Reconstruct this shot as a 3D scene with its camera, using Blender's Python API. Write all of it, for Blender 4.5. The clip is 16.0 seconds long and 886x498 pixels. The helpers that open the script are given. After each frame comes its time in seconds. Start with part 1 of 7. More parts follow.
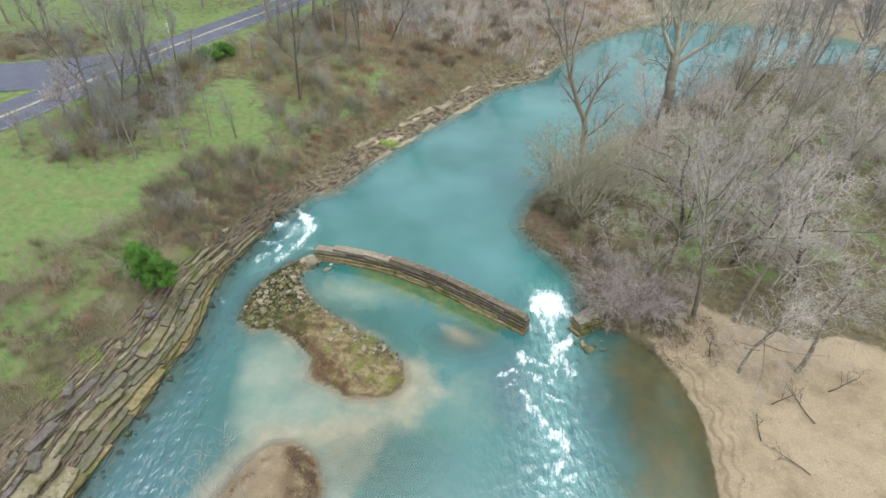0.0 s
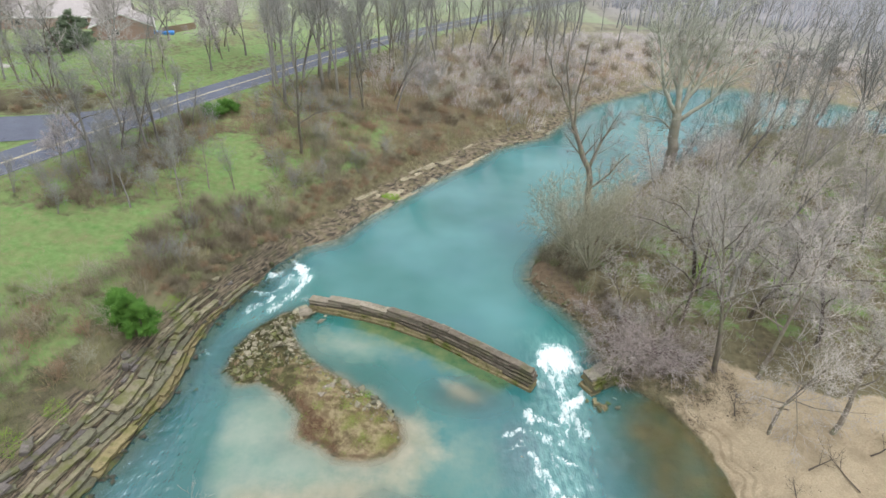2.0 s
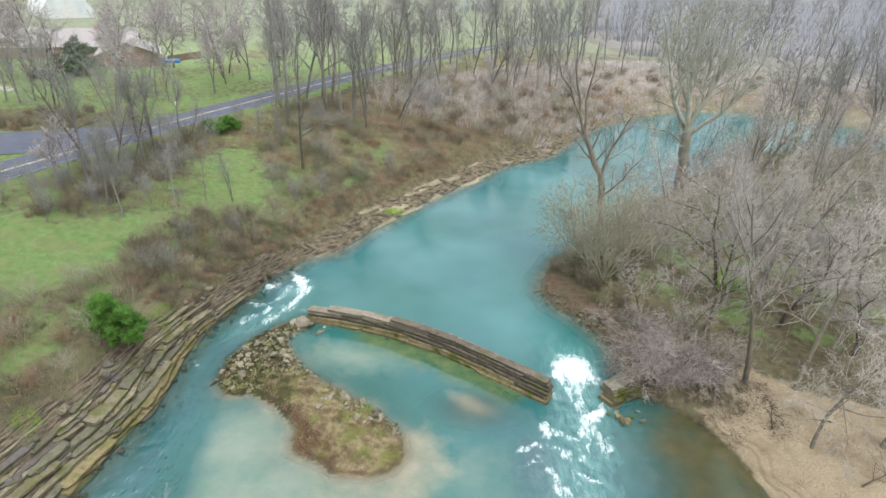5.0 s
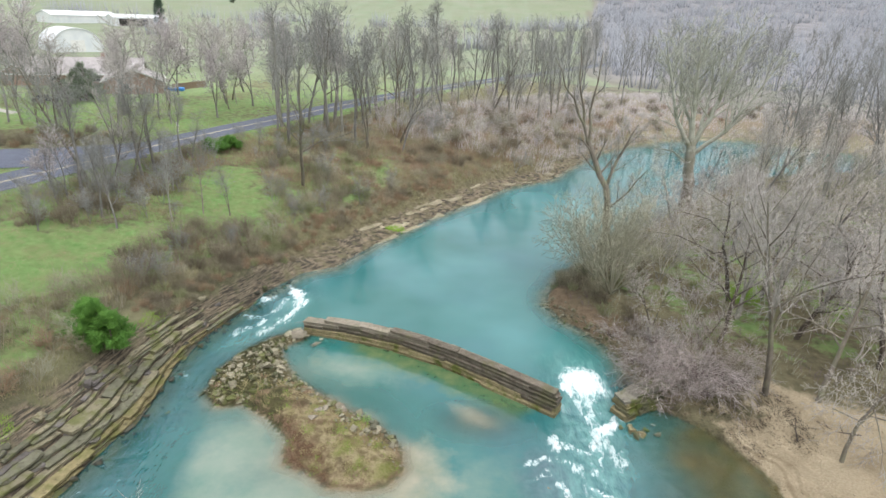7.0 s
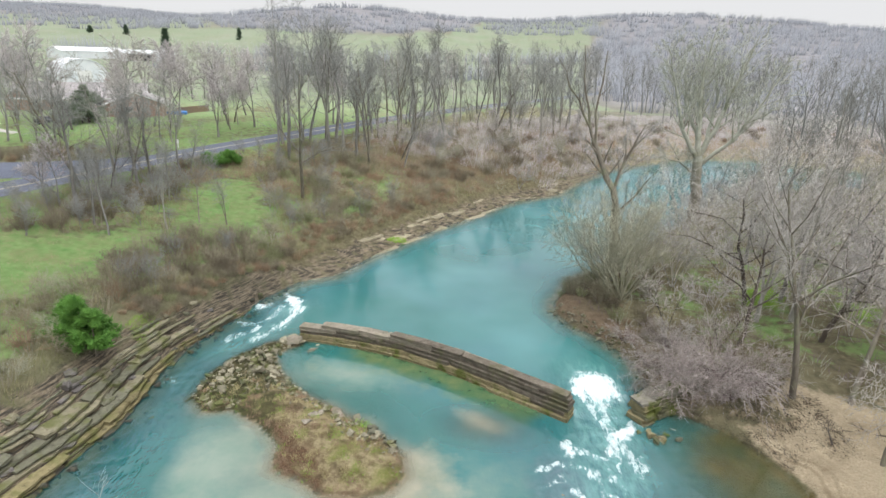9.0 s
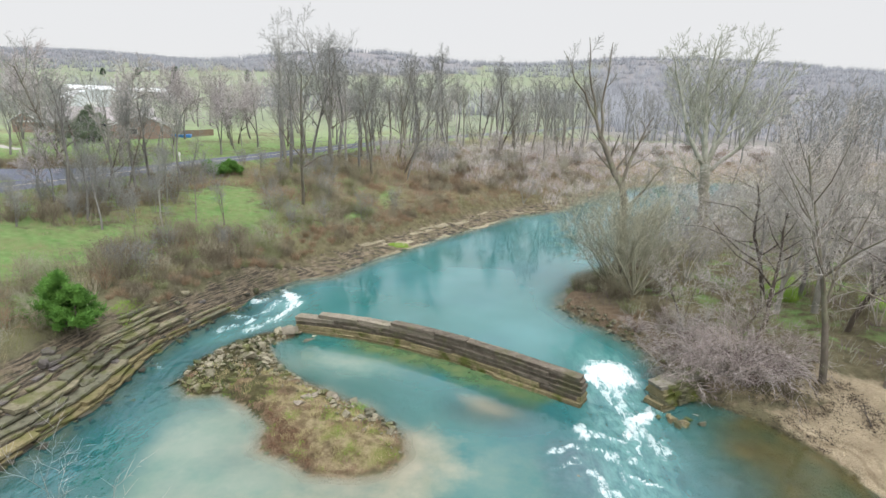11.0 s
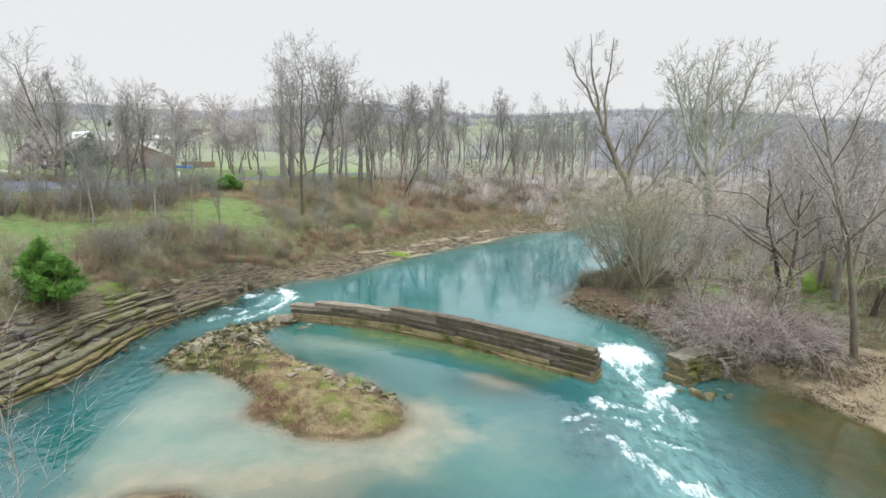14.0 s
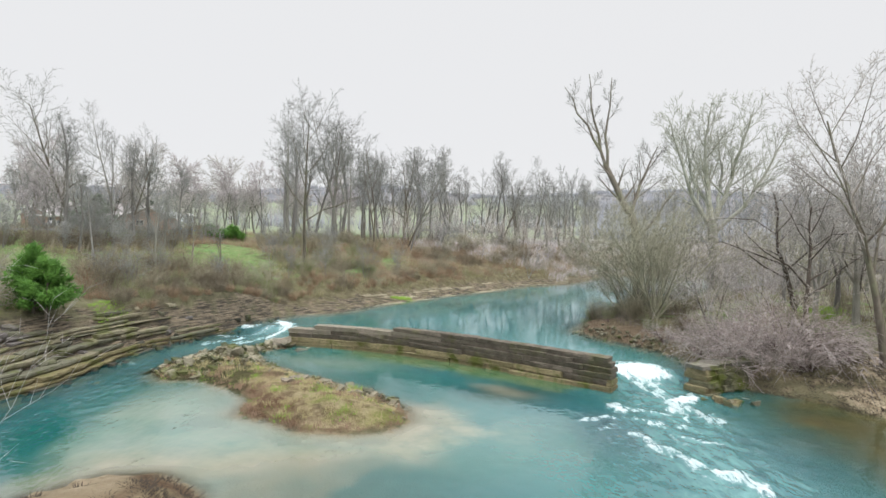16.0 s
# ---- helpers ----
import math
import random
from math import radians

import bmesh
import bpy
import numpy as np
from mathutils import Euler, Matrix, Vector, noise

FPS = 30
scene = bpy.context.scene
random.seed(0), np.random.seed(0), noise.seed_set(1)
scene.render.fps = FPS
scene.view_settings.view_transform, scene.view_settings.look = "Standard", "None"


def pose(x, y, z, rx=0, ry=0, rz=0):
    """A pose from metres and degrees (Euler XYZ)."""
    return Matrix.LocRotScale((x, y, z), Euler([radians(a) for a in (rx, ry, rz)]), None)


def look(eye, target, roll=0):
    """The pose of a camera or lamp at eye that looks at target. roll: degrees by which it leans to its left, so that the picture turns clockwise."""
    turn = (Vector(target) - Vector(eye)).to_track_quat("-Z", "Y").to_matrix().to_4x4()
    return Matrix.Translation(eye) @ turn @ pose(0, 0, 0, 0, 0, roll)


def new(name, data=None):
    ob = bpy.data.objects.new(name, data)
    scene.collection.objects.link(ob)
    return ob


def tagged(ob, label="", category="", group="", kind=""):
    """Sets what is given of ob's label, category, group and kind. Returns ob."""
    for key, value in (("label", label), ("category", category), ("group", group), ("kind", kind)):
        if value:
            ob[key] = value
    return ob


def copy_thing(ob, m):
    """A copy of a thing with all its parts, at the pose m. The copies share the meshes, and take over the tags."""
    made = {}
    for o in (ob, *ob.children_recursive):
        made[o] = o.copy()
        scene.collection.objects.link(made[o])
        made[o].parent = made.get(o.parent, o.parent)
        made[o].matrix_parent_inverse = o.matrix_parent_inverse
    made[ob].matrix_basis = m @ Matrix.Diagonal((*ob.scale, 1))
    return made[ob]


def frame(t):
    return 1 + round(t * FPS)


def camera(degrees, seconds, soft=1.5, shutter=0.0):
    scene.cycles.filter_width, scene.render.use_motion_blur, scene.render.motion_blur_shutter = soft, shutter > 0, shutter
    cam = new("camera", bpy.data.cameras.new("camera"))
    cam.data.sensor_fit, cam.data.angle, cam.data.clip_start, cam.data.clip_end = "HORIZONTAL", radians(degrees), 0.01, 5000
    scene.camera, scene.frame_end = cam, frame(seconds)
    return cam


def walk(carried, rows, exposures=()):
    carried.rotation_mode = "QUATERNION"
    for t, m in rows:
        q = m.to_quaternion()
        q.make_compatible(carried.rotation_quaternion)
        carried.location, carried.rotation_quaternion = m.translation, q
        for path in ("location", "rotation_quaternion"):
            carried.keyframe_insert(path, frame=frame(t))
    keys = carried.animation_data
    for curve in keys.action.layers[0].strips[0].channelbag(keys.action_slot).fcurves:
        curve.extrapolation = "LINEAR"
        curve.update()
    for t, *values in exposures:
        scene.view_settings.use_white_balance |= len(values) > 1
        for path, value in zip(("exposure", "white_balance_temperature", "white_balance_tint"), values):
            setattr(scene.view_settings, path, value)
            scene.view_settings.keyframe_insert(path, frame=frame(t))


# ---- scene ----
cam = camera(77.5, 16.0)
PATH = [
    (0, (-0.456, -2.536, 34.723), (-0.465, -0.95, 33.503), 3.1),
    (0.5, (-0.714, -2.136, 34.179), (-0.73, -0.425, 33.144), 3.3),
    (1, (-0.496, -1.909, 33.34), (-0.519, -0.182, 32.331), 3.1),
    (1.5, (-0.333, -1.628, 32.548), (-0.361, 0.097, 31.536), 3.0),
    (2, (-0.262, -1.447, 31.852), (-0.294, 0.276, 30.837), 3.0),
    (2.5, (-0.218, -1.328, 31.15), (-0.253, 0.393, 30.133), 2.9),
    (3, (-0.22, -1.192, 30.552), (-0.259, 0.536, 29.547), 2.8),
    (3.5, (-0.302, -0.992, 29.885), (-0.345, 0.752, 28.906), 2.8),
    (4, (-0.421, -0.814, 29.251), (-0.465, 0.945, 28.3), 2.7),
    (4.5, (-0.493, -0.648, 28.604), (-0.538, 1.127, 27.682), 2.6),
    (5, (-0.37, -0.393, 27.963), (-0.424, 1.395, 27.069), 2.4),
    (7.5, (-0.356, 0.123, 24.253), (-0.423, 1.979, 23.512), 2.4),
    (8, (-0.444, 0.311, 23.471), (-0.512, 2.178, 22.756), 2.3),
    (8.5, (-0.397, 0.661, 22.671), (-0.472, 2.538, 21.984), 2.1),
    (9, (-0.278, 0.921, 21.835), (-0.36, 2.808, 21.177), 1.9),
    (11.3, (-0.108, 1.432, 17.102), (-0.211, 3.364, 16.595), 1.8),
    (11.5, (-0.048, 1.343, 17.05), (-0.15, 3.277, 16.549), 1.9),
    (12, (-0.186, 1.472, 16.097), (-0.285, 3.413, 15.628), 1.9),
    (12.5, (-0.263, 1.658, 15.147), (-0.366, 3.607, 14.711), 1.8),
    (13, (-0.28, 1.801, 14.132), (-0.384, 3.758, 13.733), 1.8),
    (13.5, (-0.211, 1.907, 13.166), (-0.318, 3.869, 12.796), 1.7),
    (14, (-0.227, 1.967, 12.154), (-0.335, 3.935, 11.815), 1.5),
    (14.5, (-0.297, 2.051, 11.082), (-0.403, 4.025, 10.778), 1.5),
    (15, (-0.314, 2.208, 9.966), (-0.424, 4.187, 9.705), 1.5),
    (15.5, (-0.345, 2.343, 8.944), (-0.463, 4.333, 8.779), 1.4),
    (16, (-0.378, 2.424, 7.863), (-0.499, 4.42, 7.813), 1.4),
]
walk(cam, [(t, look(eye, target, roll)) for t, eye, target, roll in PATH], [(0, -0.08), (5, -0.03), (9, 0.0), (16, 0.03)])


# ---- light ----
def build_world():
    w = bpy.data.worlds.new("overcast_sky")
    scene.world = w
    w.use_nodes = True
    nt = w.node_tree
    nt.nodes.clear()
    out = nt.nodes.new("ShaderNodeOutputWorld")
    coord = nt.nodes.new("ShaderNodeTexCoord")
    sep = nt.nodes.new("ShaderNodeSeparateXYZ")
    nt.links.new(coord.outputs["Generated"], sep.inputs[0])
    up = nt.nodes.new("ShaderNodeMath")
    up.operation = "MAXIMUM"
    up.inputs[1].default_value = 0.0
    nt.links.new(sep.outputs["Z"], up.inputs[0])
    powr = nt.nodes.new("ShaderNodeMath")
    powr.operation = "POWER"
    powr.inputs[1].default_value = 16.0
    nt.links.new(up.outputs[0], powr.inputs[0])
    mul = nt.nodes.new("ShaderNodeMath")
    mul.operation = "MULTIPLY_ADD"
    mul.inputs[1].default_value = 9.4
    mul.inputs[2].default_value = 0.868
    nt.links.new(powr.outputs[0], mul.inputs[0])
    cloud = nt.nodes.new("ShaderNodeBackground")
    cloud.inputs["Color"].default_value = (0.978, 0.983, 1.0, 1)
    nt.links.new(mul.outputs[0], cloud.inputs["Strength"])
    sky = nt.nodes.new("ShaderNodeTexSky")
    sky.sky_type = "NISHITA"
    sky.sun_disc = False
    sky.sun_elevation = radians(42)
    sky.sun_rotation = radians(150)
    blue = nt.nodes.new("ShaderNodeBackground")
    blue.inputs["Strength"].default_value = 0.05
    nt.links.new(sky.outputs[0], blue.inputs["Color"])
    mix = nt.nodes.new("ShaderNodeMixShader")
    mix.inputs[0].default_value = 0.06
    nt.links.new(cloud.outputs[0], mix.inputs[1])
    nt.links.new(blue.outputs[0], mix.inputs[2])
    nt.links.new(mix.outputs[0], out.inputs[0])


build_world()
sun = new("sun", bpy.data.lights.new("sun", "SUN"))
sun.data.energy, sun.data.angle, sun.data.color = 1.4, radians(25), (1.0, 0.985, 0.965)
sun.matrix_world = look((30, -40, 60), (0, 20, 0))


# ---- materials ----
class Mat:
    """A small builder for node materials."""

    def __init__(self, name, rough=0.8, spec=0.3):
        self.m = bpy.data.materials.new(name)
        self.m.use_nodes = True
        self.t = self.m.node_tree
        self.b = self.t.nodes["Principled BSDF"]
        self.b.inputs["Roughness"].default_value = rough
        self.b.inputs["Specular IOR Level"].default_value = spec
        self.place = self.t.nodes.new("ShaderNodeNewGeometry").outputs["Position"]

    def link(self, a, b):
        self.t.links.new(a, b)

    def local(self):
        self.place = self.t.nodes.new("ShaderNodeTexCoord").outputs["Object"]
        return self

    def stretch(self, sx, sy, sz):
        n = self.t.nodes.new("ShaderNodeMapping")
        n.inputs["Scale"].default_value = (sx, sy, sz)
        self.link(self.place, n.inputs["Vector"])
        return n.outputs[0]

    def noise(self, scale, detail=4, rough=0.6, at=None, lo=0.3, hi=0.7, twist=0.0):
        n = self.t.nodes.new("ShaderNodeTexNoise")
        n.inputs["Scale"].default_value = scale
        n.inputs["Detail"].default_value = detail
        n.inputs["Roughness"].default_value = rough
        n.inputs["Distortion"].default_value = twist
        self.link(at if at else self.place, n.inputs["Vector"])
        return self.span(n.outputs[0], lo, hi)

    def span(self, v, lo, hi, a=0.0, b=1.0):
        r = self.t.nodes.new("ShaderNodeMapRange")
        for k, x in zip(("From Min", "From Max", "To Min", "To Max"), (lo, hi, a, b)):
            r.inputs[k].default_value = x
        self.link(v, r.inputs["Value"])
        return r.outputs[0]

    def mix(self, f, a, b):
        n = self.t.nodes.new("ShaderNodeMix")
        n.data_type = "RGBA"
        for s, v in ((n.inputs["Factor"], f), (n.inputs["A"], a), (n.inputs["B"], b)):
            if isinstance(v, (int, float)):
                s.default_value = v
            elif isinstance(v, tuple):
                s.default_value = (*v, 1)
            else:
                self.link(v, s)
        return n.outputs["Result"]

    def math(self, op, a, b):
        n = self.t.nodes.new("ShaderNodeMath")
        n.operation = op
        for s, v in zip(n.inputs, (a, b)):
            if isinstance(v, (int, float)):
                s.default_value = v
            else:
                self.link(v, s)
        return n.outputs[0]

    def attr(self, name):
        n = self.t.nodes.new("ShaderNodeAttribute")
        n.attribute_name = name
        return n.outputs["Fac"]

    def rand(self):
        return self.t.nodes.new("ShaderNodeObjectInfo").outputs["Random"]

    def island(self):
        return self.t.nodes.new("ShaderNodeNewGeometry").outputs["Random Per Island"]

    def color(self, c):
        if isinstance(c, tuple):
            self.b.inputs["Base Color"].default_value = (*c, 1)
        else:
            self.link(c, self.b.inputs["Base Color"])
        return self

    def rough(self, v):
        self.link(v, self.b.inputs["Roughness"])

    def bump(self, h, dist=0.05, strength=0.6):
        n = self.t.nodes.new("ShaderNodeBump")
        n.inputs["Distance"].default_value = dist
        n.inputs["Strength"].default_value = strength
        self.link(h, n.inputs["Height"])
        self.link(n.outputs[0], self.b.inputs["Normal"])
        return self


def ground_material():
    k = Mat("ground_cover", 0.95, 0.1)
    grass, sand, rock = k.attr("grass"), k.attr("sand"), k.attr("rock")
    fine, mid, big = k.noise(9, 5), k.noise(1.4, 5), k.noise(0.16, 4)
    litter = k.mix(mid, (0.045, 0.042, 0.028), (0.165, 0.150, 0.10))
    litter = k.mix(k.math("MULTIPLY", k.noise(0.35, 5, lo=0.35), 0.8), litter, (0.15, 0.165, 0.08))
    litter = k.mix(k.math("MULTIPLY", k.noise(0.22, 6, lo=0.42, hi=0.66), 0.75), litter, (0.28, 0.275, 0.155))
    red = k.mix(mid, (0.135, 0.094, 0.062), (0.28, 0.205, 0.14))
    litter = k.mix(k.math("MULTIPLY", k.attr("rust"), k.noise(0.3, 5, lo=0.25, hi=0.6)), litter, red)
    litter = k.mix(k.math("MULTIPLY", fine, 0.35), litter, (0.31, 0.265, 0.19))
    # Far wooded ground: distance haze is put into these bluish greys.
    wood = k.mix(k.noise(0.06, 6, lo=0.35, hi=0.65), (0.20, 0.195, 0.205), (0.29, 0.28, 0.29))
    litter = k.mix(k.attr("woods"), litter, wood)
    green = k.mix(mid, (0.145, 0.300, 0.085), (0.270, 0.430, 0.165))
    green = k.mix(k.math("MULTIPLY", k.noise(0.4, 6), 0.6), green, (0.29, 0.30, 0.15))
    green = k.mix(k.math("MULTIPLY", k.noise(1.1, 6, 0.65, lo=0.5, hi=0.7), 0.6), green, (0.30, 0.27, 0.155))
    # Grass pales to grey-green with distance, haze put into its colour.
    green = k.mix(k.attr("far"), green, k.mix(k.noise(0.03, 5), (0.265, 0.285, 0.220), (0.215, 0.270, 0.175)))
    straw = k.mix(fine, (0.51, 0.42, 0.285), (0.66, 0.555, 0.40))
    straw = k.mix(k.attr("sunk"), straw, k.mix(mid, (0.30, 0.275, 0.20), (0.40, 0.365, 0.28)))
    straw = k.mix(k.math("MULTIPLY", k.noise(0.4, 7, 0.65, lo=0.45, hi=0.70), 0.7), straw, (0.30, 0.23, 0.15))
    stone = k.mix(mid, (0.20, 0.17, 0.13), (0.38, 0.31, 0.22))
    stone = k.mix(k.noise(3, 6, at=k.stretch(0.3, 0.3, 4), lo=0.42, hi=0.55), (0.09, 0.08, 0.065), stone)
    edge = k.math("MULTIPLY", k.math("SUBTRACT", k.noise(0.9, 6, lo=0.2, hi=0.8), 0.5), 0.9)

    def soft(a):
        return k.span(k.math("ADD", a, edge), 0.35, 0.65)

    c = k.mix(k.attr("mud"), litter, k.mix(mid, (0.13, 0.10, 0.045), (0.22, 0.175, 0.08)))
    c = k.mix(k.span(k.math("ADD", k.attr("dry"), edge), 0.25, 0.75), c, k.mix(mid, (0.125, 0.108, 0.064), (0.30, 0.268, 0.168)))
    c = k.mix(soft(grass), c, green)
    line = k.math("SINE", k.math("ADD", k.math("MULTIPLY", k.attr("shore"), 9.0), k.math("MULTIPLY", k.noise(0.5, 4), 3.0)), 0.0)
    straw = k.mix(k.math("MULTIPLY", k.math("MULTIPLY", k.span(line, 0.1, 0.95), k.span(k.attr("shore"), 0.6, 2.8, 1.0, 0.0)), 0.5), straw, (0.27, 0.205, 0.13))
    c = k.mix(soft(sand), c, straw)
    isle = k.mix(k.noise(1.6, 7, 0.7, lo=0.38, hi=0.62), (0.17, 0.13, 0.07), (0.48, 0.40, 0.25))
    isle = k.mix(k.math("MULTIPLY", k.noise(0.7, 5, lo=0.5, hi=0.62), 0.8), isle, (0.13, 0.10, 0.06))
    isle = k.mix(k.math("MULTIPLY", k.span(k.math("ADD", k.attr("lush"), edge), 0.35, 0.8), 0.85), isle, k.mix(fine, (0.15, 0.19, 0.045), (0.30, 0.32, 0.10)))
    isle = k.mix(k.span(k.math("ADD", k.attr("sere"), edge), 0.3, 0.8), isle, k.mix(fine, (0.085, 0.052, 0.034), (0.24, 0.155, 0.095)))
    c = k.mix(k.attr("isle"), c, isle)
    c = k.mix(k.span(k.math("ADD", k.attr("rubble"), edge), 0.35, 0.65), c, k.mix(mid, (0.045, 0.045, 0.026), (0.13, 0.125, 0.06)))
    c = k.mix(soft(rock), c, stone)
    k.color(c)
    near = k.span(k.attr("far"), 0.0, 0.4, 1.0, 0.0)
    k.bump(k.math("MULTIPLY", near, k.math("ADD", k.math("MULTIPLY", mid, 1.6), fine)), 0.2, 0.9)
    return k.m


def bark_material(name, a, b, moss=None, vary=0.45):
    k = Mat(name, 0.9, 0.15)
    c = k.mix(k.noise(3.5, 5, at=k.stretch(1, 1, 0.35)), a, b)
    c = k.mix(k.math("MULTIPLY", k.rand(), vary), c, tuple(v * 0.6 for v in a))
    if moss:
        c = k.mix(k.noise(0.8, 4, lo=0.5, hi=0.7), c, moss)
    k.color(c).bump(k.noise(14, 4, at=k.stretch(1, 1, 0.3)), 0.03)
    return k.m


def stone_material(name, a, b, dark, moss=0.0, scale=1.0, vary=0.6):
    k = Mat(name, 0.85, 0.25)
    c = k.mix(k.noise(2.2 * scale, 6), a, b)
    c = k.mix(k.math("MULTIPLY", k.rand(), vary), c, tuple(v * 0.62 for v in a))
    c = k.mix(k.noise(7 * scale, 6, at=k.stretch(0.5, 0.5, 3), lo=0.55, hi=0.75), c, dark)
    if moss:
        c = k.mix(k.math("MULTIPLY", k.noise(0.9, 5, lo=0.5, hi=0.62), moss), c, (0.10, 0.115, 0.028))
    k.color(c).bump(k.noise(9 * scale, 6, at=k.stretch(0.6, 0.6, 2.2)), 0.06, 0.8)
    return k.m


def plain_material(name, a, b, rough=0.7, scale=3.0, spec=0.3, bump=0.02):
    k = Mat(name, rough, spec)
    k.color(k.mix(k.noise(scale, 5), a, b)).bump(k.noise(scale * 5, 4), bump, 0.5)
    return k.m


def water_material():
    k = Mat("river_water", 0.03, 1.0)
    depth, foam, pool, silt, swift = k.attr("depth"), k.attr("foam"), k.attr("pool"), k.attr("silt"), k.attr("swift")
    patch = k.noise(0.07, 3, 0.5, lo=0.35, hi=0.65)
    body = k.mix(patch, (0.008, 0.112, 0.100), (0.036, 0.172, 0.162))
    deep = k.mix(patch, (0.012, 0.122, 0.114), (0.062, 0.212, 0.224))
    body = k.mix(pool, body, deep)
    body = k.mix(k.math("MULTIPLY", k.noise(0.05, 3, lo=0.45, hi=0.7), 0.5), body, (0.045, 0.145, 0.205))
    ragged = k.math("MULTIPLY", k.math("SUBTRACT", k.noise(0.32, 7, 0.62, lo=0.2, hi=0.8), 0.5), 0.75)

    def cover(a, lo, hi):
        return k.math("MULTIPLY", k.span(k.math("ADD", a, ragged), lo, hi), k.span(a, 0.02, 0.25))

    murk = k.math("MULTIPLY", cover(silt, 0.05, 0.95), 0.9)
    body = k.mix(murk, body, k.mix(k.noise(0.25, 4), (0.150, 0.245, 0.190), (0.265, 0.315, 0.255)))
    bed = cover(k.attr("sandbed"), 0.22, 0.95)
    body = k.mix(k.math("MULTIPLY", bed, 0.85), body, k.mix(k.noise(0.5, 5), (0.27, 0.275, 0.185), (0.41, 0.38, 0.28)))
    # The dam's reflection and shade at its foot, put in as green colour.
    toe_shade = cover(k.attr("olive"), 0.20, 0.85)
    body = k.mix(k.math("MULTIPLY", toe_shade, 0.8), body, k.mix(k.noise(0.9, 5), (0.040, 0.115, 0.035), (0.165, 0.195, 0.070)))
    brown = cover(k.attr("brown"), 0.15, 0.95)
    body = k.mix(brown, body, k.mix(k.noise(0.35, 6, lo=0.35, hi=0.65), (0.022, 0.068, 0.034), (0.110, 0.100, 0.036)))
    # Fast water: streaky reflections of bank and sky, put into the colour.
    run = k.mix(k.noise(1.2, 6, 0.65, at=k.stretch(1.3, 0.4, 1)), (0.005, 0.050, 0.080), (0.042, 0.135, 0.185))
    body = k.mix(k.math("MULTIPLY", swift, k.span(k.noise(0.5, 5), 0, 1, 0.35, 0.8)), body, run)
    body = k.mix(cover(k.attr("shoal"), 0.2, 0.9), body, k.mix(k.noise(1.6, 6), (0.020, 0.055, 0.080), (0.105, 0.165, 0.205)))
    veil = k.noise(1.3, 7, 0.6, at=k.stretch(1.6, 0.6, 1), lo=0.25, hi=0.7, twist=0.7)
    body = k.mix(k.math("MULTIPLY", k.attr("wash"), veil), body, (0.150, 0.350, 0.340))
    ripple = k.noise(2.4, 2, at=k.stretch(1.0, 0.5, 1), lo=0.2, hi=0.8)
    streak = k.noise(1.6, 9, 0.64, at=k.stretch(1.9, 0.65, 1), lo=0.28, hi=0.72, twist=0.8)
    lace = k.noise(5.5, 5, 0.6, at=k.stretch(1.2, 0.8, 1), lo=0.3, hi=0.7, twist=0.6)
    torn = k.math("ADD", k.math("MULTIPLY", k.math("SUBTRACT", streak, 0.5), 1.2), k.math("MULTIPLY", k.math("SUBTRACT", lace, 0.5), 0.6))
    amount = k.math("MULTIPLY", k.math("ADD", foam, torn), k.span(foam, 0.05, 0.30))
    froth = k.span(amount, 0.22, 1.15)
    airy = k.math("MULTIPLY", k.span(foam, 0.05, 0.7), k.span(streak, 0.2, 0.9))
    body = k.mix(k.math("MULTIPLY", airy, 0.75), body, (0.17, 0.40, 0.40))
    white = k.mix(k.noise(2.6, 6, 0.6), (0.50, 0.62, 0.65), (0.82, 0.86, 0.87))
    k.color(k.mix(froth, body, white))
    k.rough(k.span(froth, 0, 1, 0.015, 0.8))
    k.link(k.math("MAXIMUM", k.span(depth, 0.0, 1.0), froth), k.b.inputs["Alpha"])
    lively = k.math("MULTIPLY", ripple, k.math("ADD", k.span(swift, 0, 1, 0.03, 1.0), k.span(pool, 0, 1, 0.14, 0.0)))
    k.bump(lively, 0.10, 0.8)
    k.b.inputs["IOR"].default_value = 1.62
    return k.m


def road_material():
    k = Mat("worn_asphalt", 0.75, 0.35)
    c = k.mix(k.noise(0.6, 5), (0.052, 0.066, 0.105), (0.088, 0.106, 0.155))
    c = k.mix(k.math("MULTIPLY", k.noise(30, 3), 0.35), c, (0.19, 0.19, 0.20))
    c = k.mix(k.noise(1.3, 7, 0.7, lo=0.62, hi=0.66), c, (0.05, 0.05, 0.06))
    k.color(c).bump(k.noise(40, 3), 0.01)
    return k.m


GROUND, WATER, ROAD = ground_material(), water_material(), road_material()
BARK = bark_material("grey_bark", (0.185, 0.176, 0.164), (0.33, 0.322, 0.306))
PALE = bark_material("pale_sycamore_bark", (0.33, 0.345, 0.285), (0.51, 0.525, 0.45), (0.26, 0.285, 0.20))
DARK = bark_material("dark_bark", (0.085, 0.07, 0.058), (0.17, 0.145, 0.12))
TWIG = bark_material("grey_twigs", (0.245, 0.248, 0.235), (0.40, 0.408, 0.392))
PINK = bark_material("pinkish_twigs", (0.48, 0.44, 0.395), (0.71, 0.665, 0.615), None, 0.55)
OLIVE = bark_material("olive_twigs", (0.30, 0.295, 0.215), (0.47, 0.46, 0.355))
BRAMBLE = bark_material("purple_brown_canes", (0.165, 0.125, 0.125), (0.34, 0.275, 0.27))
BRUSH = bark_material("grey_tan_brush", (0.20, 0.178, 0.122), (0.42, 0.38, 0.275))
RUST = bark_material("rust_brown_stems", (0.25, 0.17, 0.11), (0.43, 0.32, 0.22))
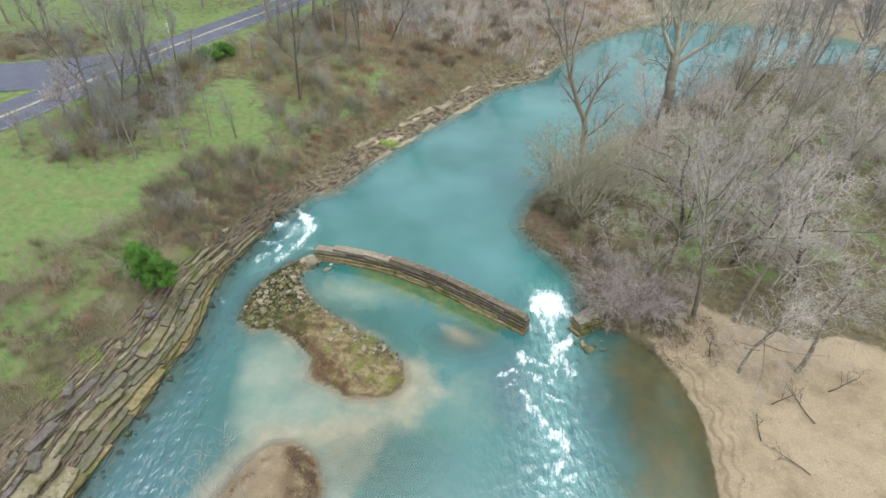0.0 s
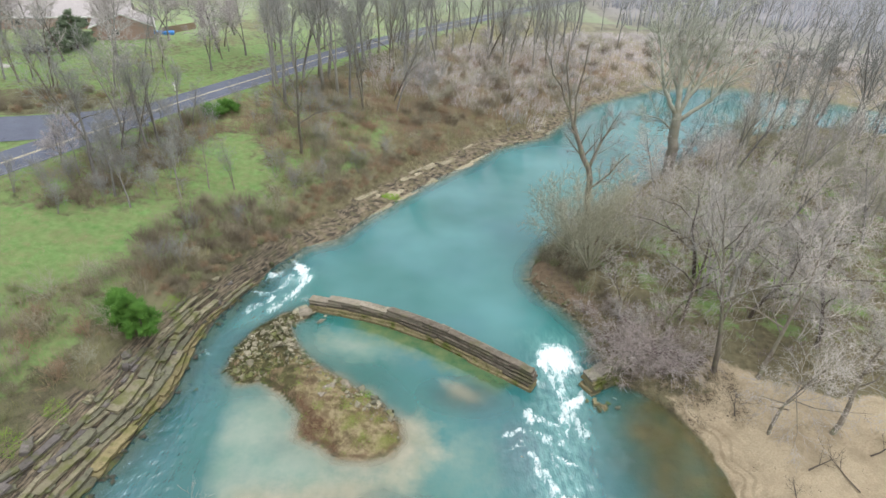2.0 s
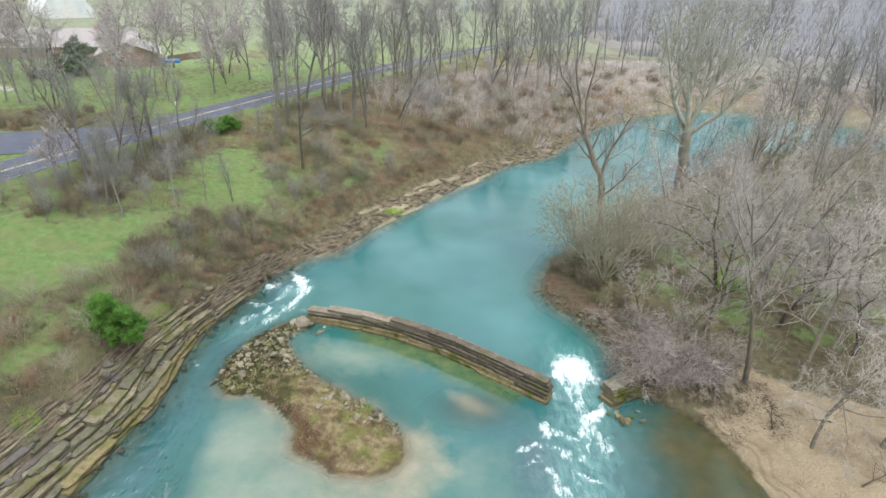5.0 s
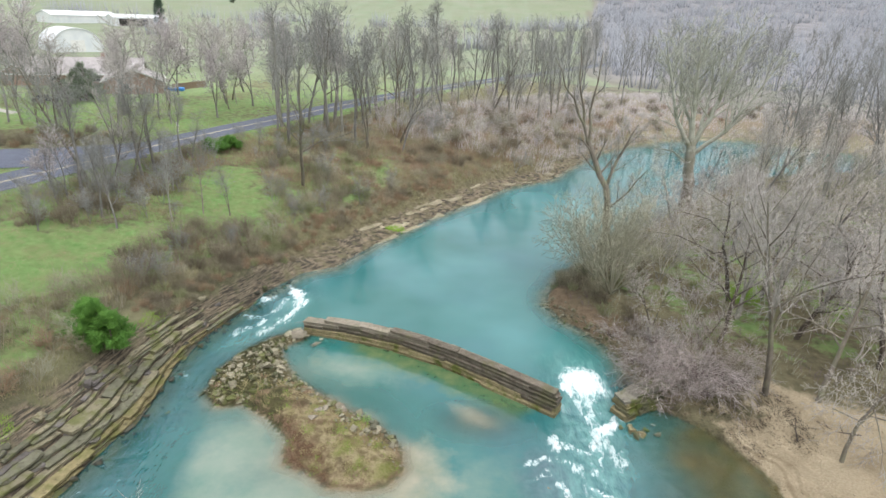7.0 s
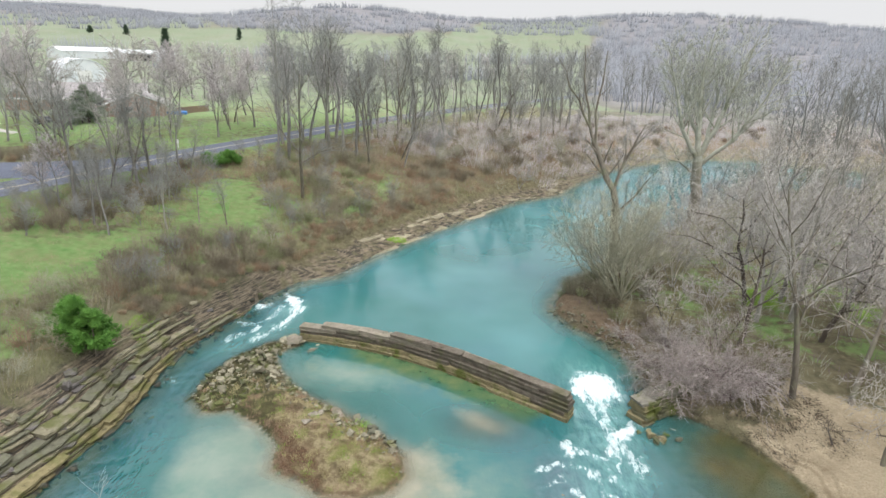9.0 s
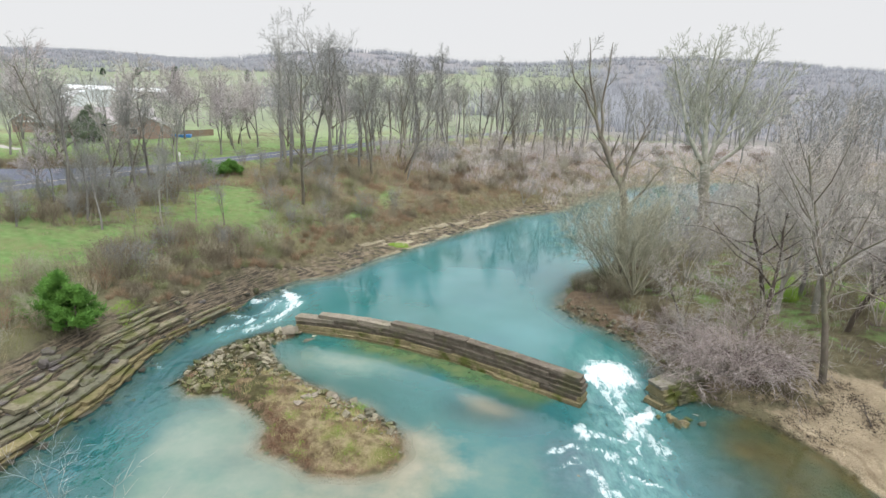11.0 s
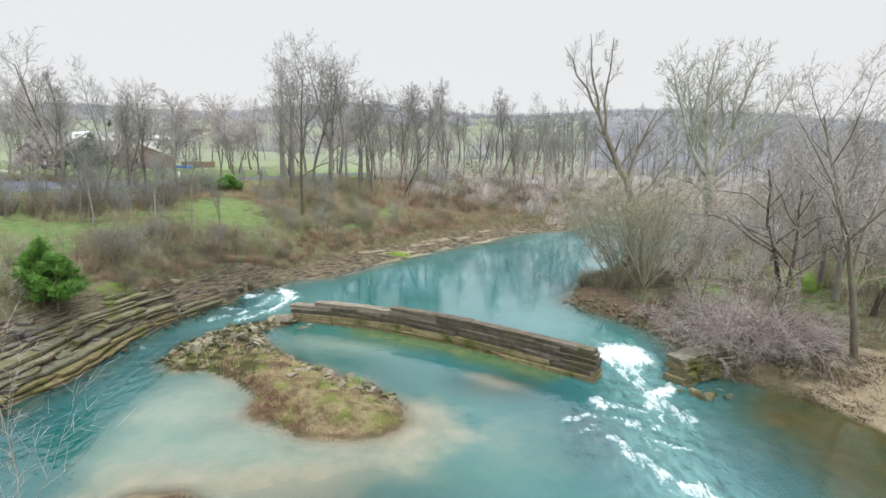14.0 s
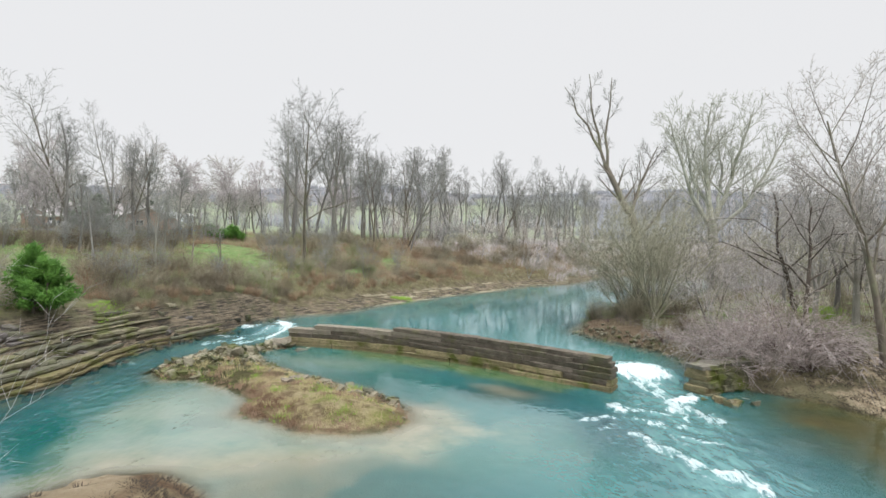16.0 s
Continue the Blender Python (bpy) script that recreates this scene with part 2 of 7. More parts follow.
LEDGE = stone_material("ledge_limestone", (0.20, 0.182, 0.12), (0.325, 0.295, 0.205), (0.05, 0.046, 0.032), 0.7)
GREYROCK = stone_material("grey_limestone", (0.112, 0.112, 0.078), (0.215, 0.208, 0.148), (0.024, 0.024, 0.017), 0.65)
MAUVEROCK = stone_material("mauve_grey_limestone", (0.125, 0.112, 0.105), (0.215, 0.195, 0.185), (0.04, 0.036, 0.034), 0.5)
YELLOWROCK = stone_material("yellow_bedded_limestone", (0.175, 0.150, 0.075), (0.31, 0.265, 0.145), (0.04, 0.036, 0.018), 0.6, 1.0, 0.7)
WETROCK = stone_material("dark_wet_rock", (0.055, 0.055, 0.042), (0.11, 0.105, 0.08), (0.025, 0.025, 0.02), 0.6)
BOULDER = stone_material("boulder_stone", (0.215, 0.20, 0.14), (0.41, 0.375, 0.275), (0.06, 0.058, 0.036), 0.8, 1.0, 0.75)
DAMSTONE = stone_material("weathered_dam_stone", (0.098, 0.084, 0.066), (0.215, 0.185, 0.148), (0.032, 0.028, 0.022), 0.35, 1.0, 0.35)
DAMFOOT = stone_material("yellowish_dam_stone", (0.215, 0.185, 0.098), (0.37, 0.315, 0.19), (0.06, 0.055, 0.03), 1.0, 1.4)
DAMCAP = stone_material("pale_capstone", (0.245, 0.215, 0.17), (0.36, 0.32, 0.26), (0.09, 0.08, 0.06), 0.2)
LEAF = plain_material("cedar_green", (0.05, 0.145, 0.02), (0.125, 0.27, 0.045), 0.7, 2.0)
YARDLEAF = plain_material("grey_green_needles", (0.10, 0.145, 0.09), (0.20, 0.25, 0.16), 0.7, 2.0)
DARKLEAF = plain_material("dark_conifer_green", (0.03, 0.06, 0.035), (0.06, 0.10, 0.055), 0.7, 2.0)
MOSSGREEN = plain_material("bright_spring_green", (0.15, 0.27, 0.03), (0.25, 0.38, 0.06), 0.7, 2.0)
DRIFT = bark_material("dark_drift_and_stalks", (0.07, 0.055, 0.042), (0.165, 0.135, 0.105))


# ---- mesh helpers ----
def mesh_from(name, v, f, material, smooth=False, uniform=0):
    """A mesh from an array of points and faces; uniform: corners of every face."""
    me = bpy.data.meshes.new(name)
    if uniform:
        v, f = np.asarray(v, np.float32), np.asarray(f, np.int32)
        n = len(f)
        me.vertices.add(len(v))
        me.vertices.foreach_set("co", v.ravel())
        me.loops.add(n * uniform)
        me.loops.foreach_set("vertex_index", f.ravel())
        me.polygons.add(n)
        me.polygons.foreach_set("loop_start", np.arange(0, n * uniform, uniform, dtype=np.int32))
        me.update(calc_edges=True)
    else:
        me.from_pydata([tuple(p) for p in v], [], [tuple(p) for p in f])
    me.materials.append(material)
    if smooth:
        me.polygons.foreach_set("use_smooth", np.ones(len(me.polygons), dtype=bool))
    me.validate()
    return me


def bm_mesh(name, bm, material):
    me = bpy.data.meshes.new(name)
    bm.to_mesh(me)
    bm.free()
    me.materials.append(material)
    return me


def part(name, me, parent, label="", m=None):
    ob = new(name, me)
    ob.parent = parent
    if m is not None:
        ob.matrix_basis = m
    return tagged(ob, label)


def thing(name, m, label, category, group="", kind=""):
    ob = new(name)
    ob.empty_display_size = 0.2
    ob.matrix_basis = m
    return tagged(ob, label, category, group, kind)


# ---- plan: banks, road, levels ----
BANK_L = np.array([(-26, -120), (-24.5, -40), (-24, 0), (-22.9, 15.1), (-22.2, 20), (-21.3, 24.8), (-21, 28.4), (-21.4, 33.2), (-21.3, 37.2), (-20, 41.8), (-18.3, 46.1),
                   (-16.4, 50.2), (-13.3, 52.4), (-10.8, 58.1), (-7.8, 63.5), (-3.7, 70.4), (1, 77), (6.5, 85.7), (14.2, 92), (20, 103), (27, 115), (41.7, 129), (55, 137), (69, 138), (86, 128), (110, 114), (170, 84)])
BANK_R = np.array([(24, -120), (20, -40), (18.6, 0), (18.6, 17.2), (19.2, 20.6), (19.5, 23.5), (18.9, 27.2), (17.4, 30.2), (15, 32.2), (13.2, 33.4), (13, 35.6), (12.8, 38.4), (11.8, 40.3),
                   (10.6, 42.5), (9.1, 43.8), (8.0, 46.8), (8.4, 49), (10.6, 53.4), (18.1, 62.7), (33.6, 81.6), (41.6, 89.8), (50, 98), (69, 107), (88, 104), (110, 93), (170, 62)])
ROAD_LINE = np.array([(-66, 4), (-56, 34), (-50.2, 50.5), (-46.6, 62), (-42.4, 76), (-38.5, 86.8), (-33.5, 99.5), (-28, 114), (-22, 128.5), (-14, 145), (-4, 163), (8, 184), (30, 220), (75, 300)])
SIDE_LINE = np.array([(-43.8, 71.0), (-48.2, 67.2), (-53, 64.4), (-60, 61.6), (-72, 57), (-110, 40)])
SILL = np.array([(-24, 44.5), (-18.5, 45.2), (-15.0, 44.2), (-13.2, 40.4), (-9.6, 39.6), (-5.6, 38.4), (-0.2, 36.2), (4.4, 33.4), (7.2, 32.6), (8.4, 34.6), (11.4, 34.6), (16, 36)])
DAM_LINE = np.array([(-13.2, 40.05), (-10.4, 39.6), (-7.9, 39.1), (-5.6, 38.4), (-3.3, 37.4), (-0.6, 36.1), (2.0, 34.5), (4.6, 32.8), (6.9, 31.3)])


def seg_dist(px, py, line):
    """Distance to a line of points, and how far along it the nearest place lies."""
    best = np.full(px.shape, 1e9)
    where = np.zeros(px.shape)
    run = 0.0
    for (ax, ay), (bx, by) in zip(line[:-1], line[1:]):
        dx, dy = bx - ax, by - ay
        length = math.hypot(dx, dy)
        t = np.clip(((px - ax) * dx + (py - ay) * dy) / length ** 2, 0, 1)
        d = np.hypot(px - ax - t * dx, py - ay - t * dy)
        near = d < best
        best = np.where(near, d, best)
        where = np.where(near, run + t * length, where)
        run += length
    return best, where


def inside(px, py, poly):
    res = np.zeros(px.shape, bool)
    n = len(poly)
    for i in range(n):
        (ax, ay), (bx, by) = poly[i], poly[(i + 1) % n]
        if ay == by:
            continue
        hit = ((ay > py) != (by > py)) & (px < (bx - ax) * (py - ay) / (by - ay) + ax)
        res ^= hit
    return res


def ramp(x, xs, ys):
    return np.interp(x, xs, ys)


def smooth(x, a, b):
    t = np.clip((x - a) / (b - a), 0, 1)
    return t * t * (3 - 2 * t)


def wave(px, py, size, seed=0):
    """Smooth, uneven ups and downs of about -1 to 1, at the given size."""
    r = np.random.RandomState(seed)
    out = np.zeros(np.shape(px))
    for i in range(9):
        a, p, s = r.uniform(0, 6.28), r.uniform(0, 6.28), r.uniform(0.6, 1.9) / size * 6.28
        out = out + np.sin((px * math.cos(a) + py * math.sin(a)) * s + p)
    return out / 4.2


RIVER = np.concatenate([BANK_L, BANK_R[::-1]])


def side_of_sill(px, py):
    """Distance upstream of the sill (minus: downstream)."""
    d, _ = seg_dist(px, py, SILL)
    ys = np.interp(px, SILL[:, 0], SILL[:, 1])
    return np.where(py > ys, d, -d)


def water_level(px, py):
    """Flat below and above the sill; the step hides inside the dam and runs out as a slope in the gaps."""
    d, _ = seg_dist(px, py, DAM_LINE[:-1])
    ease = smooth(d, 0.9, 2.2)
    side = side_of_sill(px, py)
    slope = np.clip((side - (0.1 - 1.7 * ease)) / (0.4 + 1.7 * ease), 0, 1)
    return 0.4 * slope * slope * (3 - 2 * slope)


ISLAND = np.array([(-13.2, 40.4), (-15.5, 39), (-17, 37), (-18, 34.3), (-17.9, 31.3), (-16.4, 29.8), (-14.8, 30.2), (-12.4, 28.9), (-10.8, 27.3), (-10.4, 25.1), (-8.6, 24.4), (-7.2, 23.5), (-5.2, 23.5), (-3.7, 24.1),
                   (-3, 25.3), (-3.3, 26.9), (-5.2, 28.9), (-8.8, 31.2), (-11.9, 33.4), (-13.6, 35.6), (-14.4, 37.4), (-13.0, 38.8)])
BAR = np.array([(-15.5, 12.0), (-14.0, 15.4), (-13.2, 17.4), (-11.9, 19.1), (-10.3, 19.4), (-8.5, 18.4), (-7.6, 16.4), (-8, 12), (-10, 8), (-14, 8)])


def terrace_width(py):
    """How far the rock steps reach back from the water, as a share of the widest."""
    return ramp(py, (10, 22, 29, 34, 38, 44, 50), (1.05, 0.95, 0.82, 0.6, 0.42, 0.30, 0.28))


def heights(px, py):
    """The ground's height over the whole plan."""
    dl, _ = seg_dist(px, py, BANK_L)
    dr, _ = seg_dist(px, py, BANK_R)
    wet = inside(px, py, RIVER)
    left = dl < dr
    n1, n2 = wave(px, py, 14, 1), wave(px, py, 3.5, 2)
    dw = dl / terrace_width(py)
    cliff = ramp(dw, (0, 0.3, 0.8, 1.8, 2.9, 4.0, 5.4), (-0.25, -0.05, 0.35, 0.85, 1.4, 2.1, 2.9)) + ramp(dl, (0, 2, 5, 9, 18, 30, 60, 150, 500, 2500), (0, 0, 0.35, 1.3, 2.8, 4.0, 4.9, 6.5, 12, 20))
    ledge = ramp(dl, (0, 0.3, 3.5, 5.5, 9, 17, 30, 60, 150, 500, 2500), (0.1, 0.45, 0.85, 2.2, 3.5, 5.2, 6.2, 6.9, 8.5, 15, 22))
    hl = cliff + (ledge - cliff) * smooth(py + 0.2 * px, 41, 51)
    sand = ramp(dr + 0.25 * n2, (0, 0.45, 0.7, 1.4, 1.65, 2.6, 2.9, 4, 10, 30, 150, 2500), (-0.05, 0.10, 0.40, 0.48, 0.74, 0.82, 1.0, 1.08, 1.5, 2.2, 4, 30))
    bluff = ramp(dr, (0, 0.4, 1.2, 4, 12, 40, 150, 2500), (0.2, 0.8, 1.1, 1.5, 2.0, 2.8, 4.5, 30))
    hr = sand + (bluff - sand) * smooth(py, 31, 35)
    land = np.where(left, hl, hr)
    far = np.clip(np.minimum(dl, dr) / 8, 0, 1)
    land = land + (far * (0.28 * n1 + 0.07 * n2) + 0.05 * n2) * (1 - smooth(np.minimum(dl, dr), 60, 130))
    # far hills
    r = np.hypot(px, py)
    land = land + 34 * np.exp(-(((px + 235) / 210) ** 2 + ((py - 1120) / 300) ** 2)) + smooth(r, 450, 1400) * (48 + 9 * wave(px, py, 1100, 5)) + 46 * np.exp(-(((px - 400) / 560) ** 2 + ((py - 1250) / 420) ** 2)) + 58 * np.exp(-(((px + 1100) / 520) ** 2 + ((py - 1700) / 500) ** 2))
    # the road's bench
    rd, _ = seg_dist(px, py, ROAD_LINE)
    sd, _ = seg_dist(px, py, SIDE_LINE)
    rd = np.minimum(rd, sd)
    land = np.where(left, land + (road_height(px, py) - land) * (1 - smooth(rd, 4.2, 9)), land)
    d = np.minimum(dl, dr)
    pool = side_of_sill(px, py) > 0
    bed = np.where(pool, 0.3 - 1.6 * smooth(d, 0, 5), -0.12 - 0.85 * smooth(d, 0, 4))
    # shoals round the island, the bar and the beach
    for poly, reach, top in ((ISLAND, 4.5, 0.42), (BAR, 5.0, 0.5)):
        di, _ = seg_dist(px, py, np.concatenate([poly, poly[:1]]))
        ins = inside(px, py, poly)
        up = np.where(ins, 0.02 + top * smooth(di, 0, 1.6) + 0.1 * n2 * smooth(di, 0, 1) + 0.10 * wave(px, py, 1.1, 7) * np.exp(-di / 0.8), -0.10 - 0.25 * smooth(di, 0, 0.8) - 0.5 * smooth(di, 0, reach))
        bed = np.where(pool & ~ins, bed, np.maximum(bed, up))
    sh = np.hypot((px - 1.5) / 3.5, (py - 30.0) / 2.2)
    bed = np.where(pool, bed, np.maximum(bed, -0.2 - 0.6 * smooth(sh, 0.2, 1.6)))
    sh = np.hypot((px + 5.0) / 8, (py - 19.0) / 5.0)
    bed = np.where(pool, bed, np.maximum(bed, -0.28 - 0.6 * smooth(sh, 0.2, 1.4) + 0.06 * n1))
    sh = np.hypot((px - 15.0) / 4, (py - 26.0) / 8.0)
    bed = np.where(pool, bed, np.maximum(bed, -0.16 - 0.65 * smooth(sh, 0.1, 2.1) + 0.07 * n1 + 0.03 * n2))
    return np.where(wet, bed, land)


def road_height(px, py):
    return ramp(py, (0, 60, 100, 160, 300), (7.2, 7.3, 7.4, 7.6, 8.2)) + ramp(px, (-120, -50, 80), (0.8, 0.0, 0.0))


def ground_at(x, y):
    return float(heights(np.array([float(x)]), np.array([float(y)]))[0])


def graded(lo, a, b, hi, step, growth):
    mid = list(np.arange(a, b, step))
    up, s = [mid[-1]], step
    while up[-1] < hi:
        s *= growth
        up.append(up[-1] + s)
    dn, s = [mid[0]], step
    while dn[-1] > lo:
        s *= growth
        dn.append(dn[-1] - s)
    return np.array(dn[:0:-1] + mid + up[1:])


def grid_mesh(name, xs, ys, zf, material, keep=None):
    gx, gy = np.meshgrid(xs, ys)
    px, py = gx.ravel(), gy.ravel()
    pz = zf(px, py)
    nx, ny = len(xs), len(ys)
    i = (np.arange(ny - 1)[:, None] * nx + np.arange(nx - 1)[None, :]).ravel()
    f = np.stack([i, i + 1, i + nx + 1, i + nx], 1)
    v = np.stack([px, py, pz], 1)
    if keep is not None:
        ok = keep(px, py)
        f = f[ok[f].any(1)]
        used = np.unique(f)
        back = np.zeros(len(v), np.int64)
        back[used] = np.arange(len(used))
        v, f = v[used], back[f]
    return mesh_from(name, v, f, material, True, 4), v


def set_attr(me, name, values):
    a = me.attributes.new(name, "FLOAT", "POINT")
    a.data.foreach_set("value", np.asarray(values, np.float32))


# ---- the ground ----
def finer(axis, a, b):
    """The same axis with every step between a and b halved."""
    mids = (axis[:-1] + axis[1:]) / 2
    return np.sort(np.concatenate([axis, mids[(mids > a) & (mids < b)]]))


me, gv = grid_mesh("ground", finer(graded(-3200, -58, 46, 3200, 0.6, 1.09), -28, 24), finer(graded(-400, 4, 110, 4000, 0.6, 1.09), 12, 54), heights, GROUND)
gx, gy = gv[:, 0], gv[:, 1]
dl, _ = seg_dist(gx, gy, BANK_L)
dr, _ = seg_dist(gx, gy, BANK_R)
wet = inside(gx, gy, RIVER)
rd = np.minimum(seg_dist(gx, gy, ROAD_LINE)[0], seg_dist(gx, gy, SIDE_LINE)[0])
leftside = (dl < dr) & ~wet
CLEARING = np.array([(-21.5, 55), (-24, 63), (-29, 72.5), (-33, 68), (-32, 60), (-30, 53), (-38, 46), (-46, 47), (-58, 30), (-62, 0), (-40, 10), (-36, 30), (-29, 40), (-26.5, 46)])
dc, _ = seg_dist(gx, gy, np.concatenate([CLEARING, CLEARING[:1]]))
clear = np.where(inside(gx, gy, CLEARING), 0.5 + np.minimum(dc, 4) / 8, 0.5 - np.minimum(dc, 4) / 8)
cross = np.interp(gy, ROAD_LINE[:, 1], ROAD_LINE[:, 0])
beyond = leftside & (gx < cross)
grass = np.where(leftside, clear, 0.0)
grass = np.maximum(grass, np.where(leftside & (rd < 6), 0.75 - np.abs(rd - 4.2) / 7, 0))
grass = np.where(beyond & (rd > 3), 0.62 + 0.18 * wave(gx, gy, 30, 8), grass)
slope = leftside & ~beyond & (gy > 20)
grass = np.where(slope, np.maximum(grass, (0.50 + 0.10 * smooth(46 - gy, 0, 6) + 0.26 * wave(gx, gy, 8, 34)) * smooth(dl, 5.5, 8) * (1 - smooth(gy + 0.4 * gx, 70, 95))), grass)
fallow = np.hypot((gx + 62) / 16, (gy - 76) / 7.5)
grass = np.where(beyond, np.minimum(grass, 0.1 + 0.6 * fallow ** 2 + 0.2 * wave(gx, gy, 6, 35)), grass)
patch = np.hypot((gx - 24) / 3, (gy - 42) / 2.2)
grass = np.where(~leftside & ~wet, np.maximum(np.clip(0.85 - 0.5 * patch, 0, 1), (0.36 + 0.24 * wave(gx, gy, 7, 36)) * smooth(dr, 4, 8) * smooth(gy, 35, 38)), grass)
di, _ = seg_dist(gx, gy, np.concatenate([ISLAND, ISLAND[:1]]))
isl = inside(gx, gy, ISLAND)
grass = np.where(isl, 0.27 + 0.16 * wave(gx, gy, 2.5, 12), grass)
sandy = np.where(wet & ~isl, 0.9, 0.0)
barm = inside(gx, gy, BAR)
sandy = np.where(isl, 0.26 + 0.24 * wave(gx, gy, 3.0, 14), sandy)
sandy = np.where(wet & ~isl & (gx < -17.2 + 0.06 * (gy - 20)) & (gy < 46), 0.15, sandy)
beach = smooth(35.5 - gy - 0.3 * (gx - 18) + 1.2 * wave(gx, gy, 6, 17), -2, 3) * smooth(26 - dr, 0, 14)
beach = beach * (1 - 0.65 * smooth(gy + 0.35 * wave(gx, gy, 3, 19), 28.0, 30.5) * smooth(22.5 - gx, 0, 3))
sandy = np.where(~leftside & ~wet, beach * 1.0 * smooth(dr, -0.3, 0.5) + 0.25 * smooth(dr, 0.0, 0.8) * (gy < 31), sandy)
bare = np.where(leftside, smooth(5.2 * terrace_width(gy) - dl, -0.8, 0.8) * 0.95, 0)
bare = np.where(leftside & (gy > 46), smooth(4.2 - dl, -1.5, 1.5) * 0.6, bare)
bare = np.where(leftside & (gy < 46) & (dl > 2.6 * terrace_width(gy)), bare * 0.75, bare)
rust = np.where(leftside & (gy > 52), smooth(dl, 3, 6) * smooth(30 - dl, 0, 10) * (0.12 + 0.75 * smooth(gy, 76, 100)), 0) + np.where(~leftside & ~wet, 0.8 * smooth(4.5 - dr, 0, 3) * (gy > 36) + 0.25, 0)
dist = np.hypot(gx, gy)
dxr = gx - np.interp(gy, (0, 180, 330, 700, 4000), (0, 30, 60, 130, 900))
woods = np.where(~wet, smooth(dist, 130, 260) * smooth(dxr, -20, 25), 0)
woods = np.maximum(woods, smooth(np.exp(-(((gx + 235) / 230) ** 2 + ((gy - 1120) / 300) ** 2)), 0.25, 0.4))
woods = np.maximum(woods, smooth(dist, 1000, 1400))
grass = np.where(leftside & (dist > 190), np.maximum(grass, 0.62), grass)
grass = np.where(woods > 0.5, 0, grass)
mud = np.where(wet & (gy < 33) & (gx > 9), smooth(gx - 0.1 * (gy - 20) + 0.8 * wave(gx, gy, 4, 15), 9.0, 15.0), 0)
sandy = np.where(wet, sandy * (1 - mud), sandy)
sandy = np.where(wet & (side_of_sill(gx, gy) > 0), 0.6, sandy)
blot = wave(gx, gy, 2.6, 12)
set_attr(me, "dry", np.where(~leftside & ~wet, (0.55 + 0.25 * wave(gx, gy, 5, 38)) * (1 - smooth(4.5 - dr, 0, 3) * smooth(gy, 37, 40) * (1 - smooth(gy, 50, 53))), np.where(leftside & (gy > 48) & (gy < 104), 0.75 * smooth(7.0 - dl, 0, 2.5) + 0.15 * wave(gx, gy, 5, 39), 0)) * (1 - smooth(dist, 110, 150)))
core = isl & (gx > -13.5) & (gy < 35)
ends = seg_dist(gx, gy, np.concatenate([BAR, BAR[:1]]))[0]
set_attr(me, "isle", np.where(barm, 0.9 * smooth(gx + 0.3 * (gy - 17) + 0.5 * blot, -11.0, -9.2) * smooth(ends, 0.0, 0.3), np.where(isl, smooth(di, 0.0, 0.35), 0)) * (gv[:, 2] > -0.08))
set_attr(me, "lush", np.where(core, smooth(gx + 0.5 * (gy - 27), -9.5, -4.5) * 0.5 + 0.38 * blot + 0.15, 0))
set_attr(me, "sere", np.where(barm, 0.55 + 0.4 * blot, 0) + np.where(isl, 0.62 * smooth(0.7 - di, 0, 0.6) + 0.7 * smooth(-8.2 - gx - 0.6 * (gy - 26), -1.5, 1.5) * (gy < 30) - 0.25 * blot, 0))
set_attr(me, "rubble", np.where(isl & (gx < -11.2), 0.75 * smooth(-gx - 0.25 * (gy - 32), 10.8, 13.2), 0))
set_attr(me, "shore", np.where(~leftside & ~wet, np.minimum(dr + 0.25 * wave(gx, gy, 4, 18), 8), 0))
set_attr(me, "mud", mud), set_attr(me, "sunk", smooth(-gv[:, 2], 0.02, 0.15))
# "far" sets how much painted haze the grass takes, by distance.
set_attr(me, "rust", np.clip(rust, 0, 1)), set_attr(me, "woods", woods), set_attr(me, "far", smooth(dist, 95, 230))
set_attr(me, "grass", grass), set_attr(me, "sand", sandy), set_attr(me, "rock", bare)
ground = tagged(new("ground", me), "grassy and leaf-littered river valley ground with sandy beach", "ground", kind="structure")


